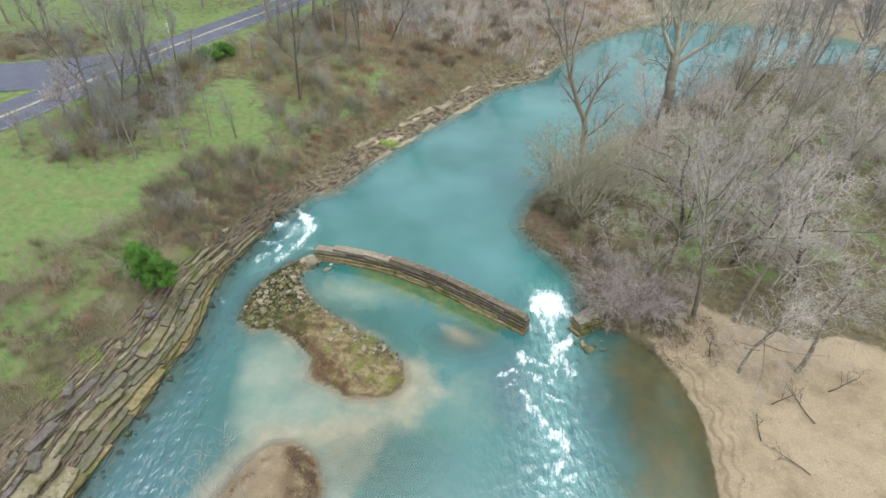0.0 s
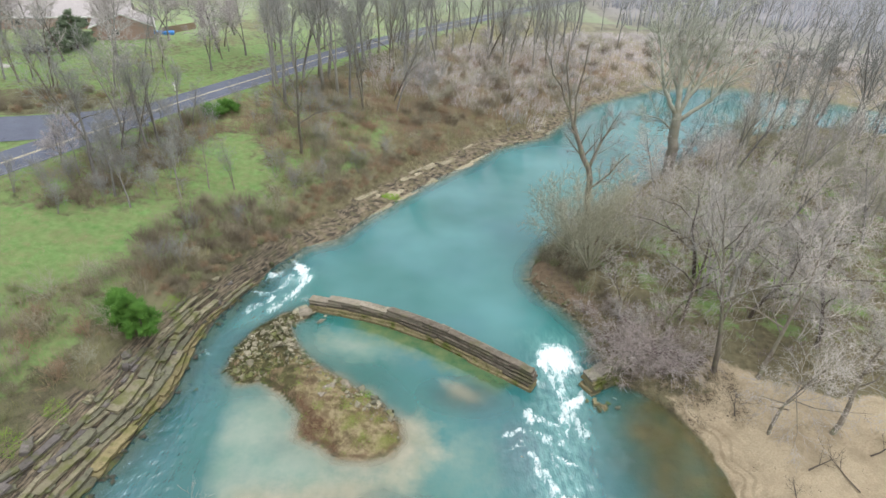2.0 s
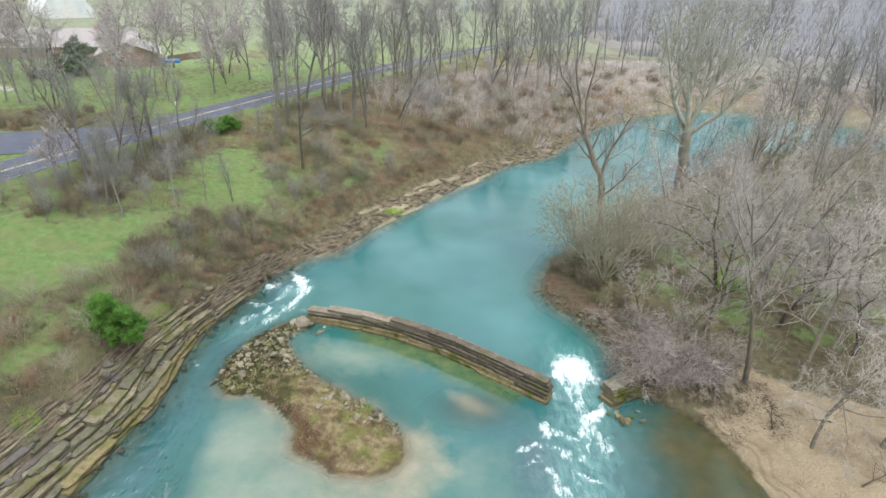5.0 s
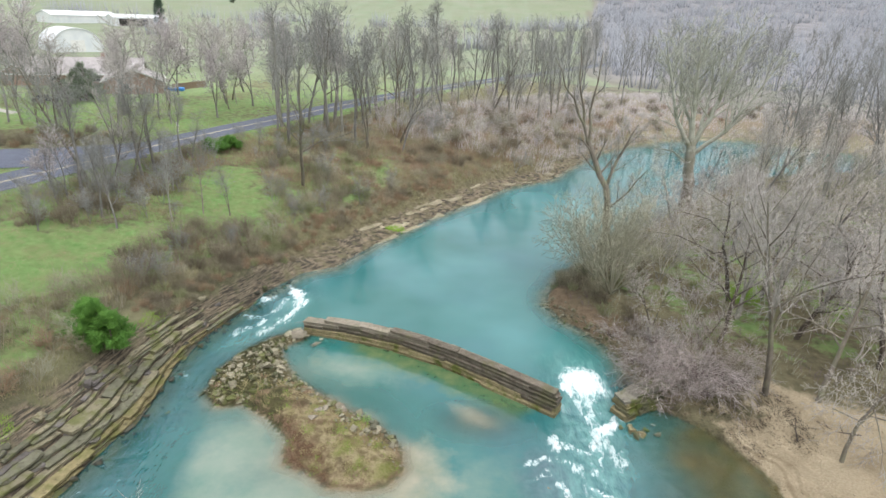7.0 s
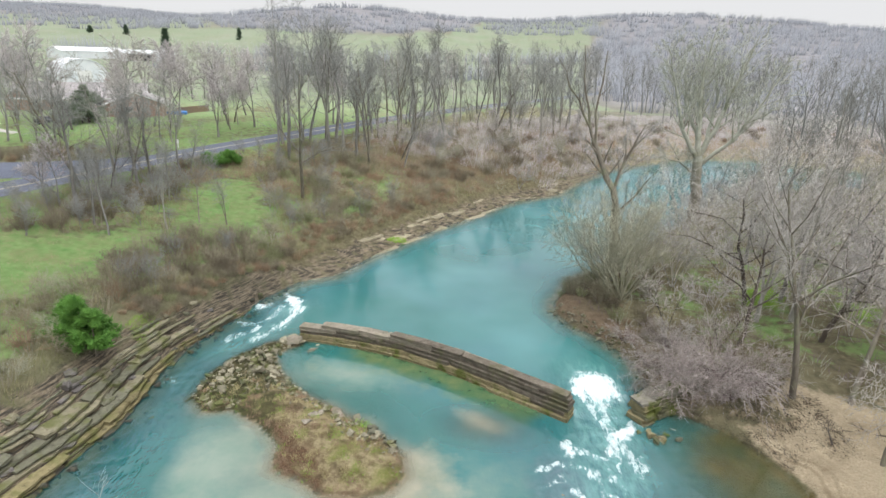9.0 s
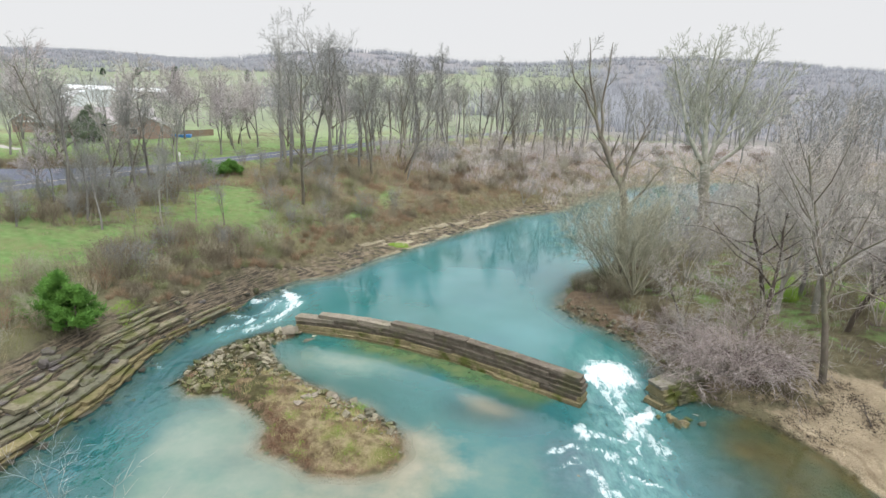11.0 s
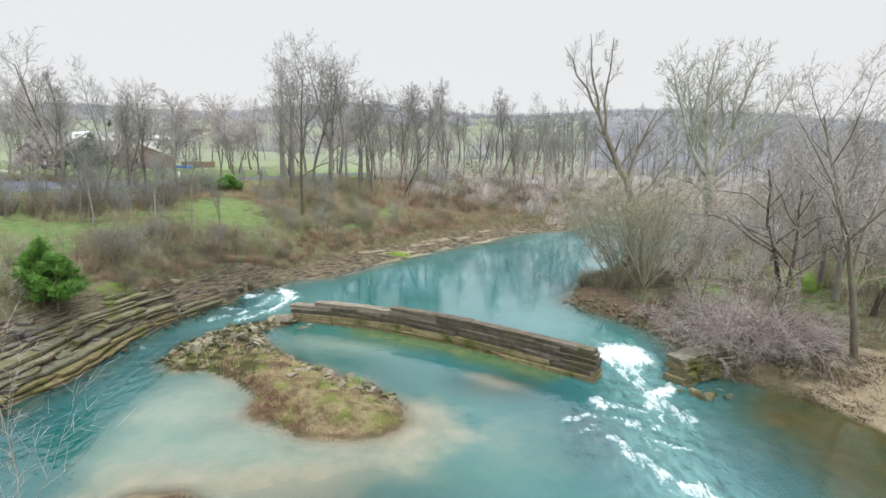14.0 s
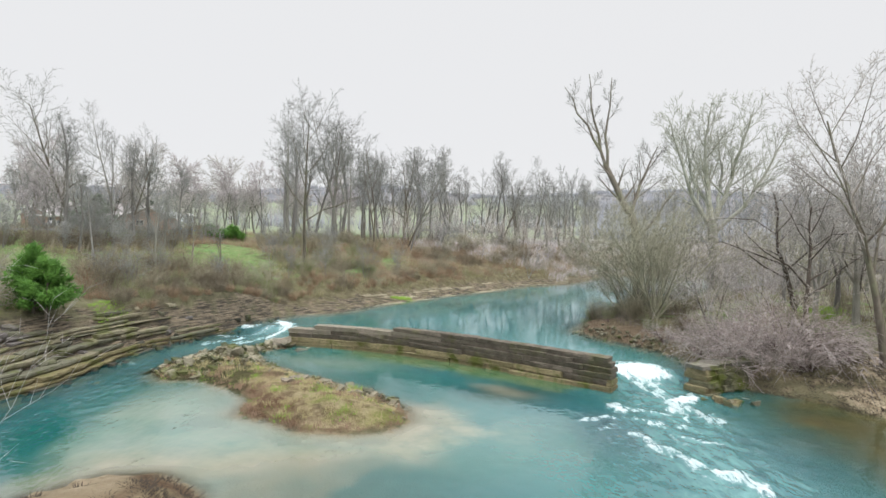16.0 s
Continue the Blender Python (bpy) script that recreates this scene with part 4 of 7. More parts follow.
# ---- loose stones ----
def put_stone(x, y, size, label, group, meshes, sink=0.25, tall=1.0, name="boulder"):
    z = max(ground_at(x, y), -0.35)
    me = rng.choice(meshes)
    ob = new(name, me)
    ob.matrix_basis = Matrix.Translation((x, y, z - sink * size * 0.3)) @ pose(0, 0, 0, rng.uniform(-14, 14), rng.uniform(-14, 14), rng.uniform(0, 360)) @ Matrix.Diagonal((size, size * rng.uniform(0.8, 1.3), size * tall, 1))
    return tagged(ob, label, "boulder", group)


def stone_heap(name, spots, label, category, material):
    """Many small stones, joined: rows of x, y, size, sink."""
    vs, fs, base = [], [], 0
    for x, y, size, sink in spots:
        me = rng.choice(STONES)
        me.calc_loop_triangles()
        v = np.array([p.co[:] for p in me.vertices])
        f = np.array([t.vertices[:] for t in me.loop_triangles])
        m = np.array((pose(0, 0, 0, rng.uniform(-14, 14), rng.uniform(-14, 14), rng.uniform(0, 360)) @ Matrix.Diagonal((size, size * rng.uniform(0.8, 1.3), size, 1))).to_3x3())
        vs.append(v @ m.T + np.array([x, y, max(ground_at(x, y), -0.35) - sink * size * 0.3]))
        fs.append(f + base)
        base += len(v)
    return tagged(new(name, mesh_from(name, np.concatenate(vs), np.concatenate(fs), material, False, 3)), label, category, kind="stuff")


WETSTONES = [stone_mesh("stone", 60 + i, 0.4, WETROCK) for i in range(4)]
MOSSROCK = stone_material("mossy_wet_stone", (0.075, 0.085, 0.045), (0.17, 0.17, 0.10), (0.03, 0.032, 0.02), 1.0)
MOSSTONES = [stone_mesh("stone", 64 + i, 0.4, MOSSROCK, 10) for i in range(6)]
HEAP = np.array([(-13.2, 39.6), (-15.5, 38.6), (-17.2, 36.6), (-18.2, 34), (-18.0, 31.2), (-16.3, 30), (-14.5, 30.6), (-12.6, 32.2), (-9.0, 30.6), (-5.2, 27.6), (-3.2, 25.0), (-2.6, 26.4), (-4.0, 28.6), (-8.0, 31.6), (-12.4, 34.4), (-12.6, 38.0)])
BLOCK = "angular tan limestone boulder in the rubble island"
made = 0
while made < 150:
    x, y = rng.uniform(-18.6, -11.0), rng.uniform(29.8, 36.4)
    if inside(np.array([x]), np.array([y]), HEAP)[0]:
        put_stone(x, y, rng.choice((0.25, 0.35, 0.45, 0.6, 0.85)) * rng.uniform(0.75, 1.3), BLOCK, "rubble island boulders", STONES + FLATS[::2] + MOSSTONES, rng.uniform(0.0, 0.6))
        made += 1
for i in range(34):
    t = rng.random()
    put_stone(-15.0 + 1.6 * t + rng.gauss(0, 0.6), 35.6 + 4.2 * t, rng.choice((0.35, 0.5, 0.7, 1.0)), "mossy dark boulder on the neck of the rubble island", "island neck boulders", STONES + MOSSTONES * 2, 0.3)
for i in range(62):
    t = rng.random()
    put_stone(-12.4 + 9.2 * t + rng.gauss(0, 0.7), 33.4 - 6.6 * t - 2.2 * math.sin(t * 3.14) * rng.random() ** 2 + rng.gauss(0, 0.35), rng.choice((0.25, 0.35, 0.5, 0.75)) * rng.uniform(0.8, 1.25), BLOCK, "rubble island boulders", STONES, 0.3)
for i in range(14):
    put_stone(-7.9 + rng.gauss(0, 0.8), 30.2 + rng.gauss(0, 0.5), rng.uniform(0.6, 1.1), "flat pale boulder on the crest of the rubble island", "rubble island boulders", FLATS + STONES[:4], 0.1)
for i in range(15):
    put_stone(-18.6 + rng.gauss(0, 0.7), 28.6 + rng.gauss(0, 1.0), rng.uniform(0.35, 0.8), "mossy stone standing in the shallows beside the island", "shallows stones", MOSSTONES, -0.3, 0.8)
for i in range(26):
    y = rng.uniform(17, 33)
    x = float(np.interp(y, (17, 21, 28, 33), (-18.8, -18.8, -18.4, -18.8))) + rng.gauss(0, 0.8)
    put_stone(x, y, rng.uniform(0.3, 0.85), "dark wet stone breaking the water of the side channel", "channel stones", WETSTONES + MOSSTONES, -0.45, 0.6)
for x, y, size in [(6.9, 26.6, 0.6), (7.6, 26.2, 0.5), (5.6, 24.6, 0.7), (8.2, 22.8, 0.5)]:
    put_stone(x, y, size, "dark stone awash in the rapids below the chute", "rapids stones", [stone_mesh("stone", 77, 0.6, GREYROCK)], -0.1, 0.7)
for i in range(16):
    t = rng.random()
    put_stone(-6.6 + 3.4 * t + rng.uniform(-0.3, 0.3), 29.9 - 3.0 * t + rng.uniform(-0.3, 0.4), rng.uniform(0.35, 0.8), "dark stone along the upstream rim of the island", "island rim stones", [stone_mesh("stone", 78 + i % 3, 0.4, GREYROCK if i % 2 else BOULDER)], 0.2)
for i in range(12):
    put_stone(rng.uniform(-14.6, -11.2), rng.uniform(38.2, 40.2), rng.uniform(0.8, 1.9), "flat pale slab of fallen dam stone", "fallen dam slabs", FLATS, 0.0)
FOOTSTONES = [stone_mesh("stone", 320 + i, 0.5, (MOSSROCK, DAMFOOT, BOULDER)[i % 3], 9) for i in range(6)]
for i in range(16):
    t = rng.random()
    put_stone(10.9 + 2.4 * t + rng.gauss(0, 0.2), 30.3 - 0.5 * math.sin(t * 2.6) + 0.3 * t + rng.gauss(0, 0.3), rng.uniform(0.5, 1.0), "tan and mossy stone heaped at the abutment foot", "abutment stones", FOOTSTONES, -0.15, 1.15)
spots = []
while len(spots) < 330:
    x, y = rng.uniform(-18.5, -2.4), rng.uniform(24, 40.5)
    if inside(np.array([x]), np.array([y]), HEAP)[0] and (x < -11 or rng.random() < 0.4):
        spots.append((x, y, rng.uniform(0.14, 0.42), 0.1))
stone_heap("rubble", spots, "small broken limestone rubble between the island boulders", "rubble", BOULDER)
spots = []
for i in range(150):
    x, y, a = along(BANK_R[10:16], rng.uniform(0, 15))
    b = rng.gauss(0.3, 0.45)
    spots.append((x + math.sin(a) * b, y - math.cos(a) * b, rng.uniform(0.2, 0.6), 0.1))
stone_heap("bank_stones", spots, "tan stones washed out of the eroded dirt bank", "stones", BOULDER)
spots = []
for i in range(110):
    x, y, a = along(CLIFF_LINE, rng.uniform(2, 44))
    b = rng.uniform(-0.9, 0.5)
    spots.append((x - math.sin(a) * b, y + math.cos(a) * b, rng.uniform(0.25, 0.9), 0.2))
stone_heap("bank_foot_rocks", spots, "dark wet rocks at the foot of the rock bank", "rocks", WETROCK)
put_stone(13.4, 30.95, 0.55, "single pale white stone at the abutment foot", "", [stone_mesh("stone", 99, 0.5, DAMCAP)], 0.0)


# ---- trees ----
def tubes(segs, sides):
    """Tapered tubes for rows of start, end, radius, radius; a tube that ends thin closes to a point."""
    a = np.asarray(segs, float)
    p, q, r0, r1 = a[:, :3], a[:, 3:6], a[:, 6], a[:, 7]
    d = q - p
    d /= np.maximum(np.linalg.norm(d, axis=1), 1e-6)[:, None]
    ref = np.where(np.abs(d[:, 2:3]) < 0.8, np.array([[0, 0, 1.0]]), np.array([[1.0, 0, 0]]))
    u = np.cross(d, ref)
    u /= np.linalg.norm(u, axis=1)[:, None]
    w = np.cross(d, u)
    ang = np.arange(sides) * 2 * math.pi / sides
    ring = np.cos(ang)[None, :, None] * u[:, None, :] + np.sin(ang)[None, :, None] * w[:, None, :]
    pointed = r1 < 0.0045
    v, f, base = [], [], 0
    k = ~pointed
    if k.any():
        n = int(k.sum())
        v.append(np.concatenate([p[k][:, None] + ring[k] * r0[k][:, None, None], q[k][:, None] + ring[k] * r1[k][:, None, None]], 1).reshape(-1, 3))
        i = np.arange(n)[:, None] * 2 * sides
        j, jn = np.arange(sides)[None], (np.arange(sides)[None] + 1) % sides
        t1 = np.stack([i + j, i + jn, i + sides + jn], -1).reshape(-1, 3)
        t2 = np.stack([i + j, i + sides + jn, i + sides + j], -1).reshape(-1, 3)
        f += [t1, t2]
        base = n * 2 * sides
    if pointed.any():
        n = int(pointed.sum())
        v.append(np.concatenate([p[pointed][:, None] + ring[pointed] * r0[pointed][:, None, None], q[pointed][:, None]], 1).reshape(-1, 3))
        i = base + np.arange(n)[:, None] * (sides + 1)
        j, jn = np.arange(sides)[None], (np.arange(sides)[None] + 1) % sides
        f.append(np.stack([i + j, i + jn, np.broadcast_to(i + sides, (n, sides))], -1).reshape(-1, 3))
    return np.concatenate(v), np.concatenate(f)


def grow(r, start, way, length, radius, level, plan, wood, twigs, thin):
    """One limb and all that grows from it. plan, level by level: children, length share, angle, wobble, rise."""
    kids, share, angle, wobble, rise = plan[level]
    last = level == len(plan) - 1
    n = 1 if last else ((4, 2) if len(plan) == 3 else (7, 3, 2, 1))[level]
    p, d = Vector(start), Vector(way).normalized()
    pts = [(p.copy(), d.copy())]
    for i in range(n):
        d = (d + Vector((r.gauss(0, wobble), r.gauss(0, wobble), r.gauss(0, wobble) + rise))).normalized()
        q = p + d * (length / n)
        f0, f1 = 1 - 0.8 * i / n, 1 - 0.8 * (i + 1) / n
        tip = last and i == n - 1
        (wood if level < 2 else twigs).append((*p, *q, radius * f0, 0.001 if tip else radius * f1))
        p = q
        pts.append((p.copy(), d.copy()))
    if last:
        return
    bare = 0.32 if level == 0 else 0.15
    for c in range(kids):
        t = bare + (1 - bare) * ((c + r.random()) / kids)
        i = min(int(t * n), n - 1)
        a, b = pts[i][0], pts[i + 1][0]
        at = a.lerp(b, t * n - i)
        d0 = pts[i + 1][1]
        side = d0.orthogonal().normalized()
        side.rotate(Euler((0, 0, 0)))
        from_axis = Matrix.Rotation(c * 2.4 + r.uniform(-0.6, 0.6), 3, d0) @ side
        an = radians(angle * r.uniform(0.7, 1.25)) * (1.15 - 0.4 * t)
        dd = d0 * math.cos(an) + from_axis * math.sin(an)
        grow(r, at, dd, length * share * (1.15 - 0.55 * t) * r.uniform(0.75, 1.2), max(radius * (1 - 0.8 * t) * 0.55, thin), level + 1, plan, wood, twigs, thin)


TALL = [(10, 0.40, 42, 0.045, 0.02), (7, 0.55, 42, 0.14, 0.10), (4, 0.55, 42, 0.17, 0.06), (2, 0.65, 40, 0.16, 0.03), (0, 0, 0, 0.12, 0)]
LIMBY = [(5, 0.5, 24, 0.05, 0.04), (6, 0.45, 36, 0.10, 0.08), (5, 0.55, 38, 0.12, 0.05), (2, 0.7, 36, 0.12, 0.02), (0, 0, 0, 0.1, 0)]
FULL = [(8, 0.52, 46, 0.06, 0.03), (7, 0.48, 44, 0.12, 0.06), (6, 0.55, 45, 0.14, 0.04), (2, 0.6, 40, 0.14, 0.02), (0, 0, 0, 0.1, 0)]
DISTANT = [(9, 0.42, 32, 0.05, 0.03), (7, 0.46, 38, 0.11, 0.09), (4, 0.6, 40, 0.13, 0.06), (0, 0, 0, 0.1, 0)]
YOUNG = [(6, 0.50, 40, 0.08, 0.03), (6, 0.5, 44, 0.15, 0.04), (4, 0.6, 44, 0.16, 0.02), (0, 0, 0, 0.14, 0.02)]
NEAR = [(11, 0.5, 44, 0.09, 0.04), (8, 0.48, 42, 0.14, 0.05), (6, 0.55, 42, 0.16, 0.03), (3, 0.6, 38, 0.16, 0.0), (0, 0, 0, 0.1, 0)]
SCRUB = [(6, 0.55, 44, 0.12, 0.02), (6, 0.55, 44, 0.14, 0.02), (0, 0, 0, 0.14, 0.02)]
CROOKED = [(11, 0.62, 62, 0.13, 0.01), (8, 0.5, 52, 0.20, -0.02), (7, 0.5, 48, 0.2, -0.03), (3, 0.6, 42, 0.16, -0.05), (0, 0, 0, 0.12, -0.04)]


def make_tree(name, seed, height, radius, plan, wood_mat, twig_mat, label, category="tree", lean=(0, 0), stems=1, group="", split=0.0, thin=0.022, sides=5, fork=0.0):
    """A bare tree with its trunk and limbs in one part and its crown of branches and twigs in another."""
    r = random.Random(seed)
    wood, twigs = [], []
    foot = Vector((0, 0, -0.3))
    if fork:
        for i in range(4):
            q = foot + Vector((lean[0] + r.gauss(0, 0.04), lean[1] + r.gauss(0, 0.04), 1)) * (fork * height / 4)
            wood.append((*foot, *q, radius * (1.15 - 0.08 * i), radius * (1.15 - 0.08 * (i + 1))))
            foot = q
    for s in range(stems):
        way = (lean[0] + r.gauss(0, split), lean[1] + r.gauss(0, split), 1)
        if stems > 4 and fork:
            way = (lean[0] + math.cos(s * 2.4) * split * (0.15 + 0.85 * s / stems), lean[1] + math.sin(s * 2.4) * split * (0.15 + 0.85 * s / stems), 1)
        off = 0.0 if fork else 0.12 * (stems > 1)
        grow(r, foot + Vector((r.gauss(0, off), r.gauss(0, off), 0)), way, (1 - fork) * height * (1 if s == 0 else r.uniform(0.7, 0.95)), radius * (1 if stems == 1 else 0.65), 0, plan, wood, twigs, thin)
    top = thing(name, Matrix(), label, category, group)
    v, f = tubes(wood, sides)
    part("trunk", mesh_from("trunk", v, f, wood_mat, True, 3), top)
    v, f = tubes(twigs, 3)
    part("crown", mesh_from("crown", v, f, twig_mat, False, 3), top)
    return top


def set_tree(proto, x, y, scale=1.0, turn=0.0, used=set()):
    z = ground_at(x, y)
    m = Matrix.LocRotScale((x, y, z), Euler((0, 0, radians(turn))), (scale, scale, scale))
    if proto.name in used:
        return copy_thing(proto, m)
    used.add(proto.name)
    proto.matrix_basis = m
    return proto


# Mauve is nudged towards blue-grey, some distance haze put into the colour.
MAUVE = bark_material("mauve_brown_twigs", (0.395, 0.355, 0.352), (0.59, 0.555, 0.555))
MOTTLED = bark_material("mottled_brown_bark", (0.15, 0.13, 0.105), (0.33, 0.30, 0.25), (0.23, 0.24, 0.16))
SILVER = bark_material("silvery_bark", (0.27, 0.265, 0.23), (0.43, 0.42, 0.375))
CANEGREY = bark_material("pale_grey_twigs", (0.365, 0.345, 0.32), (0.55, 0.525, 0.49))
ROADSIDE = "tall bare grey tree with slender upright limbs between road and river"
tall = [make_tree("tree", 500 + i, (20, 19, 21, 17, 19)[i], 0.29, TALL, (MOTTLED, BARK, SILVER, MOTTLED, BARK)[i], TWIG, ROADSIDE, group="trees along the road", lean=((0.05, 0), (-0.08, 0.03), (0.02, 0.05), (0.1, -0.04), (-0.03, 0))[i], stems=(1, 2, 2, 2, 1)[i], split=0.16, thin=0.026, fork=(0.0, 0.42, 0.3, 0.12, 0.0)[i]) for i in range(5)]
faraway = [make_tree("tree", 510 + i, (17, 16, 18)[i], 0.28, DISTANT, BARK, (TWIG, PINK, TWIG)[i], "bare grey woodland tree beyond the river", group="woodland trees", thin=0.05) for i in range(3)]
full = [make_tree("tree", 520 + i, (17, 16, 18)[i], 0.34, (LIMBY, FULL, LIMBY)[i], (SILVER, BARK, BARK)[i], (CANEGREY, PINK, CANEGREY)[i], "broad bare tree with a hazy crown of fine twigs", group="woodland trees", thin=0.032, stems=(3, 1, 2)[i], split=0.25, fork=(0.25, 0, 0.3)[i]) for i in range(3)]
pink = [make_tree("tree", 540 + i, (8.5, 7.5, 9.0, 7.0)[i], 0.12, YOUNG, (DARK, BARK, PINK, OLIVE)[i], (PINK, CANEGREY, MAUVE, OLIVE)[i], "pinkish-grey bare young tree in the dense thicket", group="thicket trees", stems=3, split=0.42, thin=0.036, sides=3) for i in range(4)]
scrub = [make_tree("shrub", 560 + i, (3.2, 2.6, 3.6)[i], 0.045, SCRUB, (BRUSH, RUST, OLIVE)[i], (BRUSH, RUST, OLIVE)[i], ("tangled grey-tan bare shrub on the bank", "rust-brown bare shrub on the bank", "olive-grey bare shrub on the bank")[i], "shrub", group="bank shrubs", stems=9, split=0.5, thin=0.016, sides=3) for i in range(3)]

# roadside row: place, scale, turn
ROW = [(-21.4, 68.6, 0.86), (-31.4, 91.6, 0.95), (-28.4, 97, 0.85), (-24.6, 100.3, 1.0), (-22.0, 107.6, 0.85), (-20.4, 114, 0.8), (-14.5, 108.6, 1.05), (-12.8, 104, 0.95), (-10.1, 114.4, 0.8), (-6, 118.7, 0.9),
       (-8.2, 121, 0.85), (1, 134.4, 0.8), (5, 127.7, 0.95), (8.7, 129.8, 0.8), (13.4, 138.4, 0.75), (17.8, 146.7, 0.85), (19.3, 127, 0.7), (-3, 128, 0.7), (-16, 122, 0.7), (-36, 104.5, 0.62), (23, 141, 0.8), (28, 152, 0.85), (-47.6, 108.9, 0.55)]
for i, (x, y, s) in enumerate(ROW):
    set_tree(tall[(i * 2 + (i // 5)) % 5], x, y, s * (1.0 if i == 0 else 1.04), i * 77)
NEARROAD = [(-38.7, 62.2, 0.62), (-38.4, 64.6, 0.7), (-40.8, 61.2, 0.66), (-42.4, 57.8, 0.86), (-43.5, 53.5, 0.45), (-36, 49.9, 0.42), (-33.8, 48.6, 0.45), (-30.1, 52, 0.38), (-28.5, 55.5, 0.4), (-26, 56.4, 0.42), (-39.6, 66.5, 0.5), (-36.6, 70.5, 0.4), (-34, 60, 0.35), (-64, 83, 0.75), (-69.5, 86.4, 0.5), (-74, 86, 0.55)]
for i, (x, y, s) in enumerate(NEARROAD):
    set_tree(tall[(i * 3 + 1) % 5], x, y, s * (0.92 if s > 0.46 else 0.9), i * 113)
YARD = [(-91, 155, 0.8), (-83, 152.6, 0.75), (-81, 161.5, 0.7), (-50.6, 92.2, 0.45), (-110, 188, 0.9), (-96, 180, 0.9), (-120, 150, 0.85), (-125, 128, 0.8), (-95, 108, 0.5), (-84, 98, 0.5)]
for i, (x, y, s) in enumerate(YARD):
    set_tree(full[i % 3], x, y, s, i * 59)

r = random.Random(31)
for i in range(6):
    y = r.uniform(40, 72)
    x = float(np.interp(y, ROAD_LINE[:, 1], ROAD_LINE[:, 0])) + r.uniform(5.5, 12)
    if not inside(np.array([x]), np.array([y]), CLEARING)[0]:
        set_tree(tall[r.randrange(5)], x, y, r.uniform(0.35, 0.62), r.uniform(0, 360))
for i in range(6):
    y = r.uniform(92, 150)
    x = float(np.interp(y, ROAD_LINE[:, 1], ROAD_LINE[:, 0])) + r.uniform(5.5, 16)
    set_tree(tall[r.randrange(5)], x, y, r.uniform(0.6, 1.0), r.uniform(0, 360))
ROUND = [(11, 0.52, 46, 0.06, 0.03), (9, 0.52, 46, 0.14, 0.07), (9, 0.55, 46, 0.16, 0.04), (0, 0, 0, 0.14, 0.02)]
rounded = [make_tree("tree", 530 + i, 14, 0.24, ROUND, (BARK, BARK, DARK)[i], (CANEGREY, MAUVE, CANEGREY)[i], "rounded bare tree with a dense crown of fine twigs", group="trees about the house", stems=(1, 2, 1)[i], split=0.25, thin=0.045, fork=(0.0, 0.2, 0.0)[i]) for i in range(3)]
for i, (x, y, high) in enumerate([(-80.6, 102.4, 16.5), (-60.8, 95.5, 14.5), (-62.9, 114.9, 13.2), (-50.0, 113.8, 14.5), (-63.8, 121.0, 12.6), (-73, 99.5, 12), (-90, 108, 14), (-54.5, 99, 9), (-68, 107.5, 11), (-55.5, 85, 10), (-46.5, 101, 11), (-68, 90, 9.5), (-75, 118, 11), (-40.5, 120, 13), (-34, 131, 13), (-58, 130, 12), (-47, 140, 13), (-95, 118, 12),
                                  (-44, 112, 12), (-37, 113, 11), (-30, 121, 12), (-40.6, 60.0, 8.0), (-41.5, 53.0, 6.0)]):
    set_tree(rounded[(1, 0, 1, 0, 1, 2, 1, 2)[i % 8]], x, y, high / 15, i * 83 + 20)

def limbed_tree(seed, x, y, limbs, plan, wood_mat, twig_mat, label, thin):
    """A tree with limbs of its own shape: rows of way-points, the two radii, how many branches and how long."""
    r = random.Random(seed)
    wood, twigs = [], []
    for pts, r0, r1, kids, reach in limbs:
        pts = [Vector(p) for p in pts]
        line = []
        for a, b in zip(pts[:-1], pts[1:]):
            n = max(1, int((b - a).length / 1.2))
            line += [a.lerp(b, i / n) + Vector((r.gauss(0, 0.09), r.gauss(0, 0.09), 0)) * (1 if i else 0) for i in range(n)]
        line.append(pts[-1])
        m = len(line) - 1
        for i in range(m):
            wood.append((*line[i], *(line[i + 1] + (line[i + 1] - line[i]).normalized() * 0.25 * r0), r0 + (r1 - r0) * i / m, r0 + (r1 - r0) * (i + 1) / m))
        for c in range(kids):
            t = 0.25 + 0.75 * (c + r.random()) / kids
            i = min(int(t * m), m - 1)
            d = (line[i + 1] - line[i]).normalized()
            side = Matrix.Rotation(c * 2.4 + r.uniform(-0.5, 0.5), 3, d) @ d.orthogonal().normalized()
            an = radians(r.uniform(28, 58))
            grow(r, line[i], d * math.cos(an) + side * math.sin(an) + Vector((0, 0, 0.15)), reach * (1.25 - 0.6 * t) * r.uniform(0.7, 1.2), max((r0 + (r1 - r0) * t) * 0.45, thin), 1, plan, wood, twigs, thin)
    top = thing("tree", pose(x, y, ground_at(x, y)), label, "tree")
    v, f = tubes(wood, 6)
    part("trunk", mesh_from("trunk", v, f, wood_mat, True, 3), top)
    v, f = tubes(twigs, 3)
    part("crown", mesh_from("crown", v, f, twig_mat, False, 3), top)
    return top


